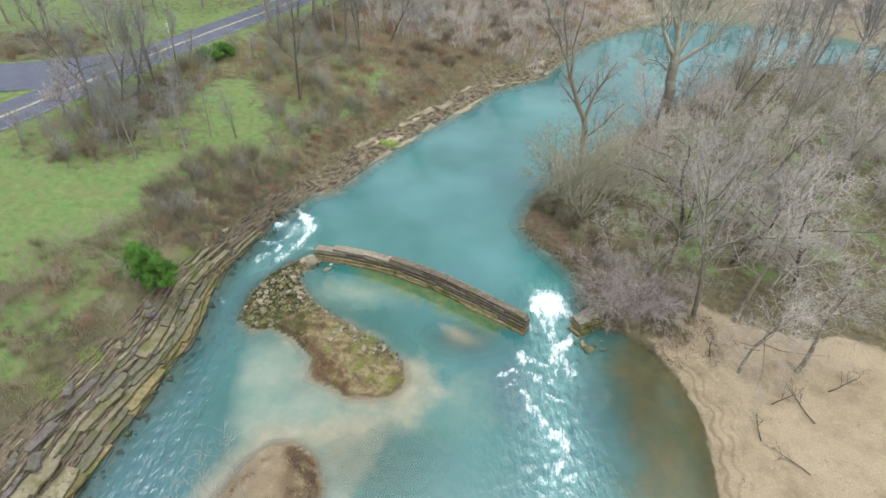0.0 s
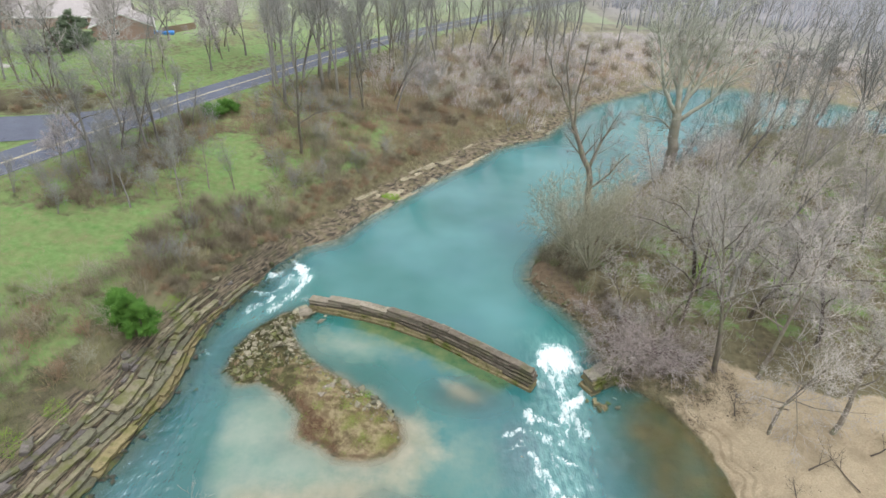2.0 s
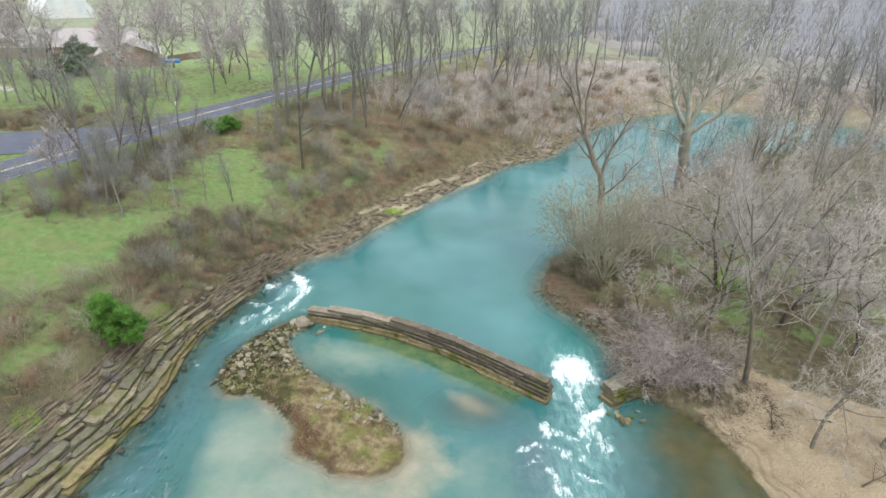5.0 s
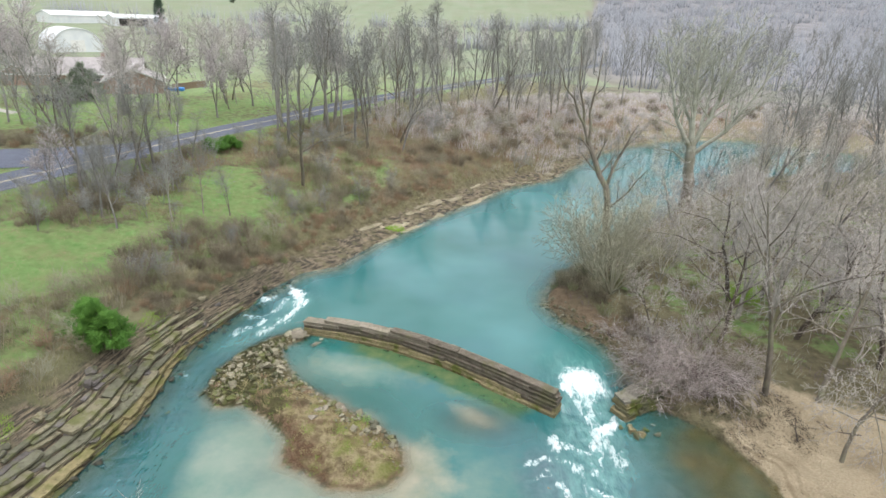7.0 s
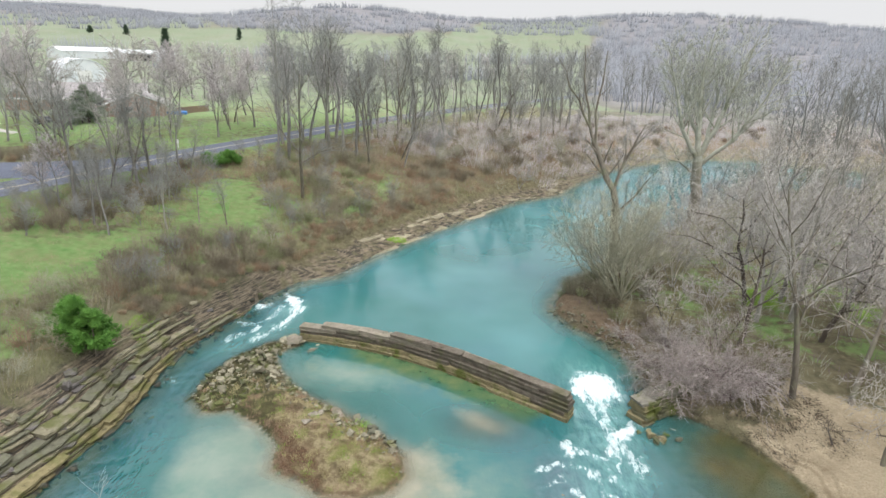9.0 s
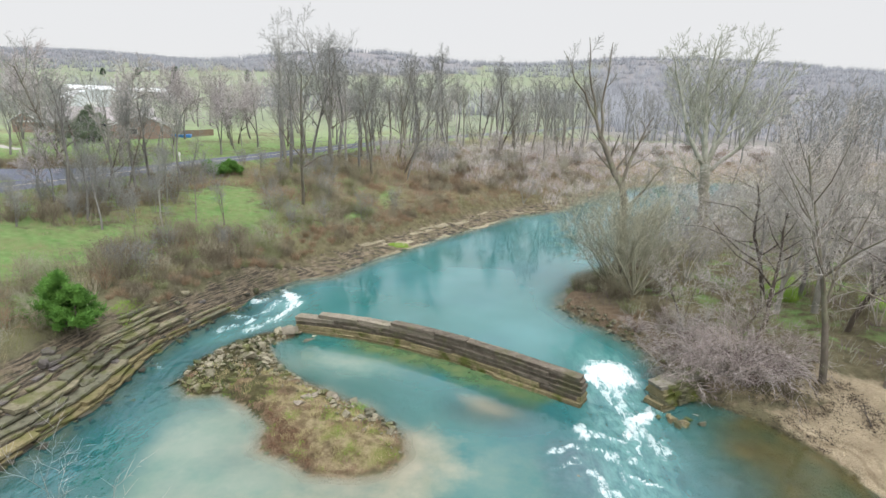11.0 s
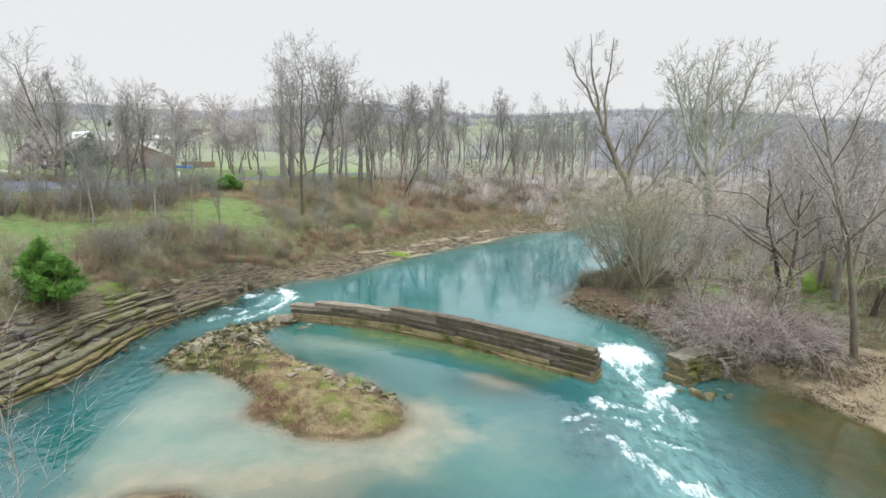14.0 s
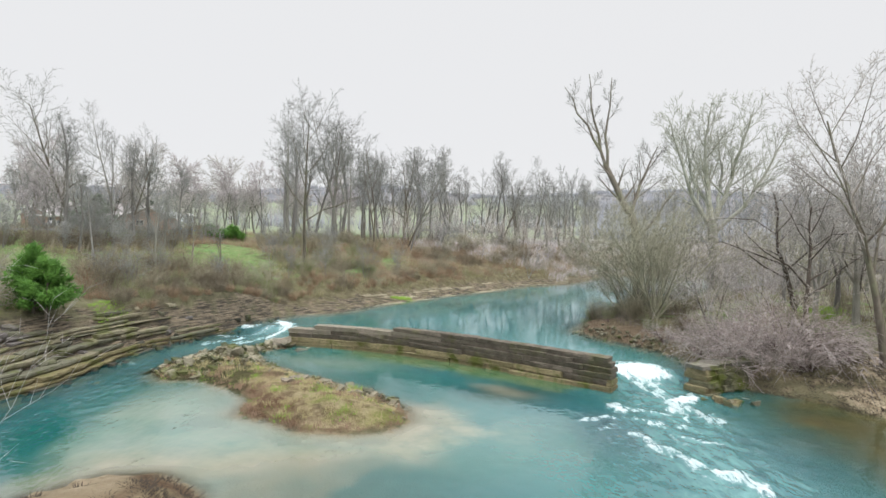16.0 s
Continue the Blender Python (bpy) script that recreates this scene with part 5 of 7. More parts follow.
# single trees of the right bank
def sycamore_bark():
    k = Mat("flaking_sycamore_bark", 0.9, 0.15).local()
    c = k.mix(k.noise(0.8, 4, lo=0.45, hi=0.7), k.mix(k.noise(3.5, 5), (0.36, 0.37, 0.31), (0.56, 0.57, 0.50)), (0.25, 0.27, 0.19))
    part_z = k.t.nodes.new("ShaderNodeSeparateXYZ")
    k.link(k.place, part_z.inputs[0])
    old = k.span(k.math("ADD", part_z.outputs["Z"], k.noise(0.6, 4, lo=0, hi=1)), 3.5, 13.0, 0.9, 0.0)
    c = k.mix(old, c, k.mix(k.noise(5, 5), (0.17, 0.145, 0.12), (0.29, 0.255, 0.215)))
    k.color(c).bump(k.noise(14, 4), 0.03)
    return k.m


SYC = sycamore_bark()
trunk = [(0, 0, -0.4), (-0.2, 0, 3.0), (-0.9, -0.1, 9.0)]
limbed_tree(601, 31.4, 77.4, [
    (trunk, 0.85, 0.62, 0, 0), (((-0.9, -0.1, 9.0), (-1.6, 0.4, 15), (-2.0, 0.2, 20.5), (-1.4, 0, 25)), 0.42, 0.06, 17, 5.4),
    (((-0.9, -0.1, 9.0), (1.2, 0.5, 14), (2.6, 0.2, 19), (4.2, 0.4, 24.5)), 0.40, 0.06, 17, 5.4), (((-0.8, -0.1, 8.4), (-3.8, -1.0, 12.5), (-5.6, -0.8, 18), (-7.6, -1.5, 23)), 0.36, 0.05, 17, 5.0),
    (((-0.7, -0.1, 7.8), (2.6, -1.4, 11.5), (5.0, -1.8, 16), (7.4, -2.0, 21)), 0.34, 0.05, 17, 5.0), (((-1.2, 0.1, 11), (-2.8, 2.6, 16), (-3.6, 3.4, 22)), 0.28, 0.05, 15, 5.0), (((0.0, 0.2, 11.5), (1.6, 3.2, 16), (1.2, 4.2, 22)), 0.26, 0.05, 15, 5.0),
    (((-0.5, 0, 6.2), (-3.4, -0.6, 8.4), (-6.2, -0.9, 9.0)), 0.2, 0.05, 10, 3.4)], LIMBY, SYC, PALE, "large pale mossy sycamore at the river bend", 0.03)
limbed_tree(615, 14.9, 54.0, [
    (((0, 0, -0.4), (-0.4, 0, 4.0), (-1.2, 0, 8.8)), 0.42, 0.32, 0, 0), (((-1.2, 0, 8.8), (-3.6, 0.5, 13.4)), 0.31, 0.24, 5, 3.0),
    (((-3.6, 0.5, 13.4), (-5.2, 0.8, 17.0), (-7.4, 1.0, 20.6)), 0.16, 0.03, 6, 2.4), (((-3.6, 0.5, 13.4), (-4.7, 0.8, 17.6), (-5.2, 1.0, 21.8)), 0.16, 0.03, 6, 2.0), (((-3.4, 0.4, 13.0), (-3.5, 0.6, 17.4), (-3.2, 0.6, 21.4)), 0.15, 0.03, 6, 2.0),
    (((-1.2, 0, 8.8), (-0.4, 0.4, 11.6), (1.0, 0.2, 15.0)), 0.19, 0.035, 12, 3.0), (((-0.8, 0, 6.4), (0.9, -0.6, 8.6), (2.4, -0.8, 11.0)), 0.14, 0.04, 8, 2.6)], LIMBY, MOTTLED, TWIG, "tall forked tree leaning out over the pool", 0.018)
crooked = make_tree("tree", 623, 10.5, 0.22, CROOKED, DARK, CANEGREY, "crooked dark-trunked tree with drooping pale twigs", group="crooked trees", thin=0.016)
for x, y, size, turn in [(20.9, 39.6, 0.9, 0), (24.5, 46.5, 1.1, 140), (27.5, 40.5, 1.05, 250), (31.5, 36.5, 1.1, 60), (29.5, 47.5, 1.0, 200)]:
    set_tree(crooked, x, y, size, turn)
set_tree(make_tree("tree", 634, 14.2, 0.23, NEAR, MOTTLED, CANEGREY, "broad bare tree at the edge of the beach", lean=(-0.05, 0.04), thin=0.016), 21.7, 33.3)
set_tree(make_tree("tree", 645, 9.0, 0.22, CROOKED, MOTTLED, CANEGREY, "bare tree leaning over the sand", lean=(0.45, 0.02), thin=0.013), 28.0, 27.5)
set_tree(make_tree("tree", 656, 8.0, 0.14, CROOKED, MOTTLED, PINK, "slim crooked tree rooted in the sand", lean=(0.2, 0.1), thin=0.016), 23.3, 27.1)
set_tree(make_tree("tree", 667, 12.5, 0.20, CROOKED, MOTTLED, PINK, "slim crooked tree behind the beach", lean=(0.12, 0.1), thin=0.016), 24.9, 32.6)
set_tree(make_tree("tree", 678, 10.5, 0.13, YOUNG, OLIVE, OLIVE, "olive-grey willow with many arching stems on the point", stems=24, split=0.62, lean=(-0.12, -0.05), thin=0.018), 14.0, 47.6)
set_tree(make_tree("tree", 689, 9.0, 0.11, YOUNG, OLIVE, OLIVE, "olive-grey many-stemmed willow by the water", stems=18, split=0.6, thin=0.018), 13.2, 51.4)
set_tree(make_tree("tree", 690, 6.2, 0.045, YOUNG, SILVER, CANEGREY, "pale bare sapling growing on the gravel bar", thin=0.008, stems=3, split=0.25), -11.2, 13.2, 1.08)
for i, (x, y, s) in enumerate([(49, 92, 0.95), (52, 99, 0.85), (58, 98, 0.9), (45, 86, 0.75), (64, 101, 0.9), (72, 98, 1.0), (41, 78, 0.8), (55, 88, 0.9)]):
    set_tree((full + tall)[(i * 3) % 8], x, y, s, i * 131)

# thicket and woodland fill
rng = random.Random(77)
placed = []


def spaced(x, y, d):
    if all((x - a) ** 2 + (y - b) ** 2 > d * d for a, b in placed):
        placed.append((x, y))
        return True
    return False


def land_right(x, y):
    px, py = np.array([x]), np.array([y])
    return not inside(px, py, RIVER)[0] and seg_dist(px, py, BANK_R)[0][0] < seg_dist(px, py, BANK_L)[0][0]


def joined(name, places, label, category, material):
    """Many trees of the same kinds as one object: places are rows of prototype, x, y, scale, turn."""
    vs, fs, base = [], [], 0
    for proto, x, y, s, turn in places:
        c, q = math.cos(turn) * s, math.sin(turn) * s
        z = ground_at(x, y)
        for o in proto.children:
            me = o.data
            if me.name not in cache:
                v = np.zeros(len(me.vertices) * 3, np.float32)
                f = np.zeros(len(me.polygons) * 3, np.int32)
                me.vertices.foreach_get("co", v)
                me.loops.foreach_get("vertex_index", f)
                cache[me.name] = v.reshape(-1, 3), f.reshape(-1, 3)
            v, f = cache[me.name]
            vs.append(np.stack([v[:, 0] * c - v[:, 1] * q + x, v[:, 0] * q + v[:, 1] * c + y, v[:, 2] * s + z], 1))
            fs.append(f + base)
            base += len(v)
    return tagged(new(name, mesh_from(name, np.concatenate(vs), np.concatenate(fs), material, False, 3)), label, category, kind="stuff")


cache, rest, n = {}, [], 0
while n < 135:
    x, y = rng.uniform(11, 62), rng.uniform(34, 92)
    if not land_right(x, y) or y < 36 - 0.1 * (x - 18) or (22 < x < 31 and 44 < y < 52) or seg_dist(np.array([x]), np.array([y]), BANK_R)[0][0] < 1.2:
        continue
    if spaced(x, y, 2.3) and wave(np.array([x]), np.array([y]), 13, 61)[0] > -0.55:
        k, s, turn = rng.randrange(4), rng.uniform(0.45, 0.92), rng.uniform(0, 360)
        if y < 47 and x < 30 and rng.random() < 0.5:
            n += 1
            continue
        if y < 54 and x < 40:
            set_tree(pink[k], x, y, s, turn)
        else:
            rest.append((pink[k], x, y, s, radians(turn)))
        n += 1
for k in range(4):
    joined("thicket", [row for row in rest if row[0] is pink[k]], "dense pinkish-grey bare thicket covering the wooded bank", "thicket", (PINK, MAUVE, OLIVE, CANEGREY)[k])
rest = []
n = 0
while n < 62:
    x, y = rng.uniform(24, 105), rng.uniform(30, 125)
    if land_right(x, y) and spaced(x, y, 4.2) and x + 0.3 * y > 44:
        k, s, turn = rng.randrange(8), rng.uniform(0.7, 1.0), rng.uniform(0, 360)
        if math.hypot(x, y) < 75:
            set_tree((full + rounded + rounded[:2])[k], x, y, s * (1.0 if k < 3 else 1.2), turn)
        else:
            rest.append((faraway[k % 3], x, y, s * 1.1, radians(turn)))
        n += 1
n = 0
while n < 26:
    x, y = rng.uniform(24, 62), rng.uniform(42, 96)
    if land_right(x, y) and spaced(x, y, 2.4):
        set_tree(full[rng.choice((1, 1, 2, 0))], x, y, rng.uniform(0.65, 0.95), rng.uniform(0, 360))
        n += 1
for i, (x, y) in enumerate([(70, 118), (84, 112), (62, 112)]):
    set_tree(faraway[i], x, y, 0.9, i * 50)
n = 0
while n < 85:
    x, y = rng.uniform(20, 230), rng.uniform(125, 330)
    if not inside(np.array([x]), np.array([y]), RIVER)[0] and spaced(x, y, 8) and x > -10 + (y - 160) * 0.25:
        rest.append((faraway[rng.randrange(3)], x, y, rng.uniform(0.7, 1.05), rng.uniform(0, 6.28)))
        n += 1
for x, y in [(18 + 3.4 * i + rng.uniform(-3, 3), 138 + 1.6 * i + rng.uniform(0, 34)) for i in range(26)] + [(92 + rng.uniform(-6, 30), 128 + rng.uniform(-4, 40)) for i in range(14)]:
    if not inside(np.array([x]), np.array([y]), RIVER)[0] and seg_dist(np.array([x]), np.array([y]), ROAD_LINE)[0][0] > 6 and spaced(x, y, 3):
        rest.append((faraway[rng.randrange(3)], x, y, rng.uniform(0.65, 1.0), rng.uniform(0, 6.28)))
joined("woodland", rest, "grey bare woodland beyond the river bend", "woods", TWIG)
upper = {}
n = 0
while n < 70:
    y = rng.uniform(92, 152)
    shore = float(np.interp(y, BANK_L[:, 1][:22], BANK_L[:, 0][:22]))
    edge = float(np.interp(y, ROAD_LINE[:, 1], ROAD_LINE[:, 0])) + 6
    x = shore - 4 - rng.random() ** 0.8 * max(6, shore - edge - 8)
    if not inside(np.array([x]), np.array([y]), RIVER)[0] and spaced(x, y, 1.8):
        k = rng.randrange(4)
        upper.setdefault(k, []).append((pink[k], x, y, rng.uniform(0.4, 0.85), rng.uniform(0, 6.28)))
        n += 1
for k, places in upper.items():
    joined("thicket", places, "bare grey saplings and brush along the upstream bank", "thicket", (MAUVE, TWIG, PINK, OLIVE)[k])
# more trees between road and river, and round the lawn
n = 0
while n < 28:
    y = rng.uniform(82, 175)
    edge = float(np.interp(y, ROAD_LINE[:, 1], ROAD_LINE[:, 0]))
    shore = float(np.interp(y, BANK_L[:, 1][:22], BANK_L[:, 0][:22]))
    x = edge + 5 + rng.random() ** 1.5 * max(4, shore - 16 - edge)
    if spaced(x, y, 3.0):
        set_tree(tall[rng.randrange(5)], x, y, rng.uniform(0.6, 1.1), rng.uniform(0, 360))
        n += 1
# field trees beyond the road
n = 0
while n < 34:
    x, y = rng.uniform(-130, 60), rng.uniform(120, 260)
    edge = float(np.interp(y, ROAD_LINE[:, 1], ROAD_LINE[:, 0]))
    if x > edge - 6 or (x < -60 and y < 150) or (-165 < x < -100 and 150 < y < 235) or rng.random() > 0.35 + 0.65 * smooth(x - edge, -60, -10) or not spaced(x, y, 6):
        continue
    set_tree((rounded + full)[rng.randrange(6)], x, y, rng.uniform(0.7, 1.05), rng.uniform(0, 360))
    n += 1
hedge = []
for i in range(45):
    x = rng.uniform(-150, 70)
    y = 0.18 * x + (196, 262, 330)[i % 3] + rng.uniform(-8, 8)
    if float(np.interp(y, ROAD_LINE[:, 1], ROAD_LINE[:, 0])) - x > 8 and not (-165 < x < -100 and y < 235) and not (-290 < x < -195 and y > 340):
        hedge.append((faraway[rng.randrange(3)], x, y, rng.uniform(0.5, 0.8), rng.uniform(0, 6.28)))
joined("hedgerow", hedge, "hazy grey-mauve bare hedgerow trees across the field", "hedgerow", MAUVE)
greyyoung = make_tree("tree", 571, 7.0, 0.09, YOUNG, BARK, TWIG, "grey bare saplings growing in a clump", group="saplings", stems=4, split=0.2, thin=0.022, sides=3)
n = 0
while n < 42:
    y = rng.uniform(28, 92)
    edge = float(np.interp(y, ROAD_LINE[:, 1], ROAD_LINE[:, 0]))
    x = edge + rng.uniform(5.5, 20)
    px, py = np.array([x]), np.array([y])
    if inside(px, py, CLEARING)[0] or seg_dist(px, py, BANK_L)[0][0] < 5 or not spaced(x, y, 2.2):
        continue
    set_tree(greyyoung, x, y, rng.uniform(0.4, 0.9), rng.uniform(0, 360))
    n += 1


def make_bush(seed, high, wide, count, stem_mat, twig_mat, label, droop=0.25):
    """A dense bare bush: curved stems from one root, each with side twigs."""
    r = random.Random(seed)
    rows, fine = [], []
    for i in range(count):
        a, k = r.uniform(0, 6.28), math.sqrt(r.random())
        foot = Vector((math.cos(a) * k * wide * 0.22, math.sin(a) * k * wide * 0.22, -0.1))
        h = high * r.uniform(0.55, 1.1) * (1.05 - 0.35 * k)
        top = Vector((math.cos(a) * k * wide * 0.5 + r.gauss(0, 0.12), math.sin(a) * k * wide * 0.5 + r.gauss(0, 0.12), h))
        mid = foot.lerp(top, 0.55) + Vector((r.gauss(0, 0.08), r.gauss(0, 0.08), h * droop * 0.6))
        rows.append((*foot, *mid, 0.018, 0.012))
        rows.append((*mid, *top, 0.012, 0.001))
        for c in range(6):
            t = r.uniform(0.35, 1.0)
            at = foot.lerp(mid, t / 0.6) if t < 0.6 else mid.lerp(top, (t - 0.6) / 0.4)
            d = Vector((math.cos(a) + r.gauss(0, 0.9), math.sin(a) + r.gauss(0, 0.9), r.gauss(0.35, 0.5))).normalized()
            fine.append((*at, *(at + d * high * r.uniform(0.12, 0.32)), 0.010, 0.001))
    top = thing("bush", Matrix(), label, "bush", "bank bushes")
    v, f = tubes(rows, 3)
    part("base", mesh_from("base", v, f, stem_mat, False, 3), top)
    v, f = tubes(fine, 3)
    part("crown", mesh_from("crown", v, f, twig_mat, False, 3), top)
    return top


PURPLE = bark_material("purple_grey_brush", (0.15, 0.125, 0.092), (0.32, 0.278, 0.208))
GREENBRUSH = bark_material("olive_green_brush", (0.20, 0.225, 0.11), (0.38, 0.395, 0.225))
BUSHES = [make_bush(900, 2.3, 3.4, 75, BRUSH, BRUSH, "dense grey-tan bare bush on the river bank"), make_bush(901, 2.0, 3.2, 80, PURPLE, PURPLE, "dense purple-brown bare bush on the river bank"),
          make_bush(902, 1.7, 2.8, 70, GREENBRUSH, GREENBRUSH, "low olive-green bush on the river bank"), make_bush(903, 1.4, 2.6, 70, RUST, RUST, "rust-brown bush of dead stems on the bank"), make_bush(904, 2.6, 3.0, 60, BRUSH, BRUSH, "upright grey bare bush on the river bank")]


DEEPCANE = bark_material("dark_purple_canes", (0.095, 0.064, 0.062), (0.215, 0.155, 0.15))
PALECANE = bark_material("pale_lavender_cane_tips", (0.44, 0.385, 0.37), (0.70, 0.635, 0.605))


def make_bramble(seed, high, count, label):
    """Long canes that arch out from one root and hang to the ground, each with side canes."""
    r = random.Random(seed)
    canes, tips = [], []

    def cane(p, d, length, radius, n, sink, rows, forks):
        for i in range(n):
            d = (d + Vector((r.gauss(0, 0.10), r.gauss(0, 0.10), -sink * (i + 1) / n + r.gauss(0, 0.07)))).normalized()
            q = p + d * (length / n)
            rows.append((*p, *q, radius * (1 - 0.75 * i / n), radius * (1 - 0.75 * (i + 1) / n) if i < n - 1 else 0.001))
            p = q
            for c in range(forks if i > 0 else 0):
                side = (d + Vector((r.gauss(0, 0.55), r.gauss(0, 0.55), r.gauss(0.1, 0.4)))).normalized()
                cane(p, side, length * r.uniform(0.18, 0.42), radius * 0.7, 3, sink * 0.8, tips, 0)

    for i in range(count):
        a = r.uniform(0, 6.28)
        flat = r.uniform(0.25, 1.1)
        cane(Vector((math.cos(a) * 0.5 * r.random(), math.sin(a) * 0.5 * r.random(), -0.1)), Vector((math.cos(a) * flat, math.sin(a) * flat, 1)).normalized(), high * r.uniform(0.8, 1.45), 0.026, 6, 0.42, canes, 2)
    top = thing("bramble", Matrix(), label, "bramble", "brambles")
    v, f = tubes(canes, 3)
    part("base", mesh_from("base", v, f, DEEPCANE, False, 3), top, "dark purple canes")
    v, f = tubes(tips, 3)
    part("crown", mesh_from("crown", v, f, PALECANE, False, 3), top, "pale pinkish-grey cane tips")
    return top


bramble = make_bramble(905, 4.2, 62, "tangled purple bramble arching beside the abutment")


def bush_band(seed, count, poly, kinds, lo, hi, gap=1.1, single=True):
    """Bushes strewn over a stretch of the plan; far ones are joined, kind by kind."""
    r = random.Random(seed)
    poly = np.array(poly)
    mine, rows, tries = [], {}, 0
    while len(mine) < count and tries < 6000:
        tries += 1
        x, y = r.uniform(poly[:, 0].min(), poly[:, 0].max()), r.uniform(poly[:, 1].min(), poly[:, 1].max())
        if not inside(np.array([x]), np.array([y]), poly)[0] or inside(np.array([x]), np.array([y]), RIVER)[0] or any((x - a) ** 2 + (y - b) ** 2 < gap * gap for a, b in mine):
            continue
        mine.append((x, y))
        kind = BUSHES[r.choice(kinds)]
        if single:
            set_tree(kind, x, y, r.uniform(lo, hi), r.uniform(0, 360))
        else:
            rows.setdefault(kind.name, []).append((kind, x, y, r.uniform(lo, hi), r.uniform(0, 6.28)))
    for places in rows.values():
        joined("brush", places, "tangled bare brush covering the bank", "brush", places[0][0].children[0].data.materials[0])


bush_band(1, 62, [(-29.2, 39.5), (-30.6, 45.6), (-29.1, 49.5), (-28.6, 52.2), (-26.1, 53.6), (-22.6, 54.2), (-18.6, 56.0), (-19.2, 51.0), (-22.0, 45.6), (-23.2, 42.7), (-24.6, 39.1), (-26.5, 37.8)], (0, 1, 1, 0, 4, 2, 3), 0.6, 1.15, 0.85)
bush_band(2, 44, [(-40.5, 44), (-40.3, 51.5), (-40.0, 61.9), (-38.4, 71.5), (-36.8, 75), (-34.6, 70), (-34.5, 62), (-34.2, 55), (-37.2, 47)], (1, 1, 4, 0, 3), 0.55, 1.0, 1.0)
bush_band(3, 30, [(-36, 33), (-31.6, 35.8), (-28.0, 35.0), (-26.6, 29.0), (-27.4, 24), (-28.5, 17), (-33, 17), (-33.4, 28)], (0, 2, 2, 3, 0), 0.45, 0.85, 1.2)
bush_band(4, 80, [(-31.6, 91), (-24.2, 100), (-12.3, 82), (-12.8, 69), (-17.6, 58.5), (-20.6, 58), (-24.5, 66), (-29.0, 74)], (2, 2, 0, 3, 4), 0.6, 1.2, 0.95, False)
bush_band(5, 64, [(-17.0, 110), (-3.9, 128), (12, 128), (11, 106), (4, 93), (-8.6, 80), (-12.0, 86)], (3, 3, 1, 0, 4), 0.6, 1.3, 1.1, False)
bush_band(12, 64, [(12, 128), (30, 152), (60, 162), (95, 152), (112, 132), (86, 131), (69, 141), (55, 140), (41, 132), (27, 118), (19, 106), (8, 96), (0, 110)], (1, 3, 0, 4, 1), 0.7, 1.4, 1.7, False)
bush_band(6, 60, [(-20, 53.6), (-15.6, 64), (-12.3, 70.5), (-7.6, 77.5), (-4.2, 84), (-2.8, 82.4), (-6.5, 75.5), (-10.6, 68.4), (-14.0, 61.6), (-17.6, 54.0)], (3, 3, 1, 0), 0.4, 0.75, 0.8, False)
bush_band(10, 46, [(-25.6, 36.4), (-23.2, 43.0), (-20.6, 49.0), (-18.4, 52.8), (-17.4, 51.4), (-19.2, 47.6), (-21.4, 42.6), (-23.4, 36.4)], (3, 3, 0, 1, 2), 0.3, 0.6, 0.65, False)
bush_band(7, 30, [(-76, 72), (-64, 82), (-50, 84), (-48, 78), (-60, 71)], (1, 3, 0), 0.5, 0.9, 1.4, False)
r = random.Random(12)
for i in range(22):
    x, y = r.uniform(-31, -19.5), r.uniform(39, 56)
    if not inside(np.array([x]), np.array([y]), CLEARING)[0] and seg_dist(np.array([x]), np.array([y]), BANK_L)[0][0] > 4.5:
        set_tree(greyyoung, x, y, r.uniform(0.4, 0.75), r.uniform(0, 360))
for i in range(16):
    set_tree(greyyoung, r.uniform(-41.5, -35.5), r.uniform(44, 70), r.uniform(0.5, 1.1), r.uniform(0, 360))
for x, y, size in [(-19.4, 57.6, 0.8), (-16.8, 62.0, 0.75), (-13.6, 67.2, 0.85), (-22.4, 60.4, 0.9), (-10.6, 72.4, 0.8), (-18.6, 70.0, 1.0)]:
    set_tree(greyyoung, x, y, size, x * 40)
# bigger bushes between lawn and rock bank
n = 0
while n < 24:
    x, y = rng.uniform(-35, -17), rng.uniform(24, 62)
    px, py = np.array([x]), np.array([y])
    d = seg_dist(px, py, BANK_L)[0][0]
    if d < 4.5 or d > 12 or inside(px, py, RIVER)[0] or inside(px, py, CLEARING)[0] or not spaced(x, y, 1.3):
        continue
    set_tree(scrub[rng.choice((0, 0, 2, 1))], x, y, rng.uniform(0.6, 1.0), rng.uniform(0, 360))
    n += 1
# trees about the house and the far verge of the road
n = 0
while n < 20:
    x, y = rng.uniform(-110, -42), rng.uniform(66, 135)
    px, py = np.array([x]), np.array([y])
    edge = float(np.interp(y, ROAD_LINE[:, 1], ROAD_LINE[:, 0]))
    if x > edge - 5 or seg_dist(px, py, SIDE_LINE)[0][0] < 8 or (x < -68 and y > 112) or (-84 < x < -72 and 100 < y < 114) or not spaced(x, y, 5):
        continue
    set_tree((tall + full)[rng.randrange(8)], x, y, rng.uniform(0.4, 0.75), rng.uniform(0, 360))
    n += 1
# shrubs on the left bank
n = 0
while n < 60:
    s = rng.uniform(14, 105)
    x, y, a = along(BANK_L[3:22], s)
    b = rng.uniform(4.6, 12)
    x, y = x - math.sin(a) * b, y + math.cos(a) * b
    if inside(np.array([x]), np.array([y]), CLEARING)[0] or not spaced(x, y, 1.5):
        continue
    set_tree(scrub[rng.choice((0, 1, 2) if y < 55 else (1, 1, 2, 0))], x, y, rng.uniform(0.35, 0.75), rng.uniform(0, 360))
    n += 1
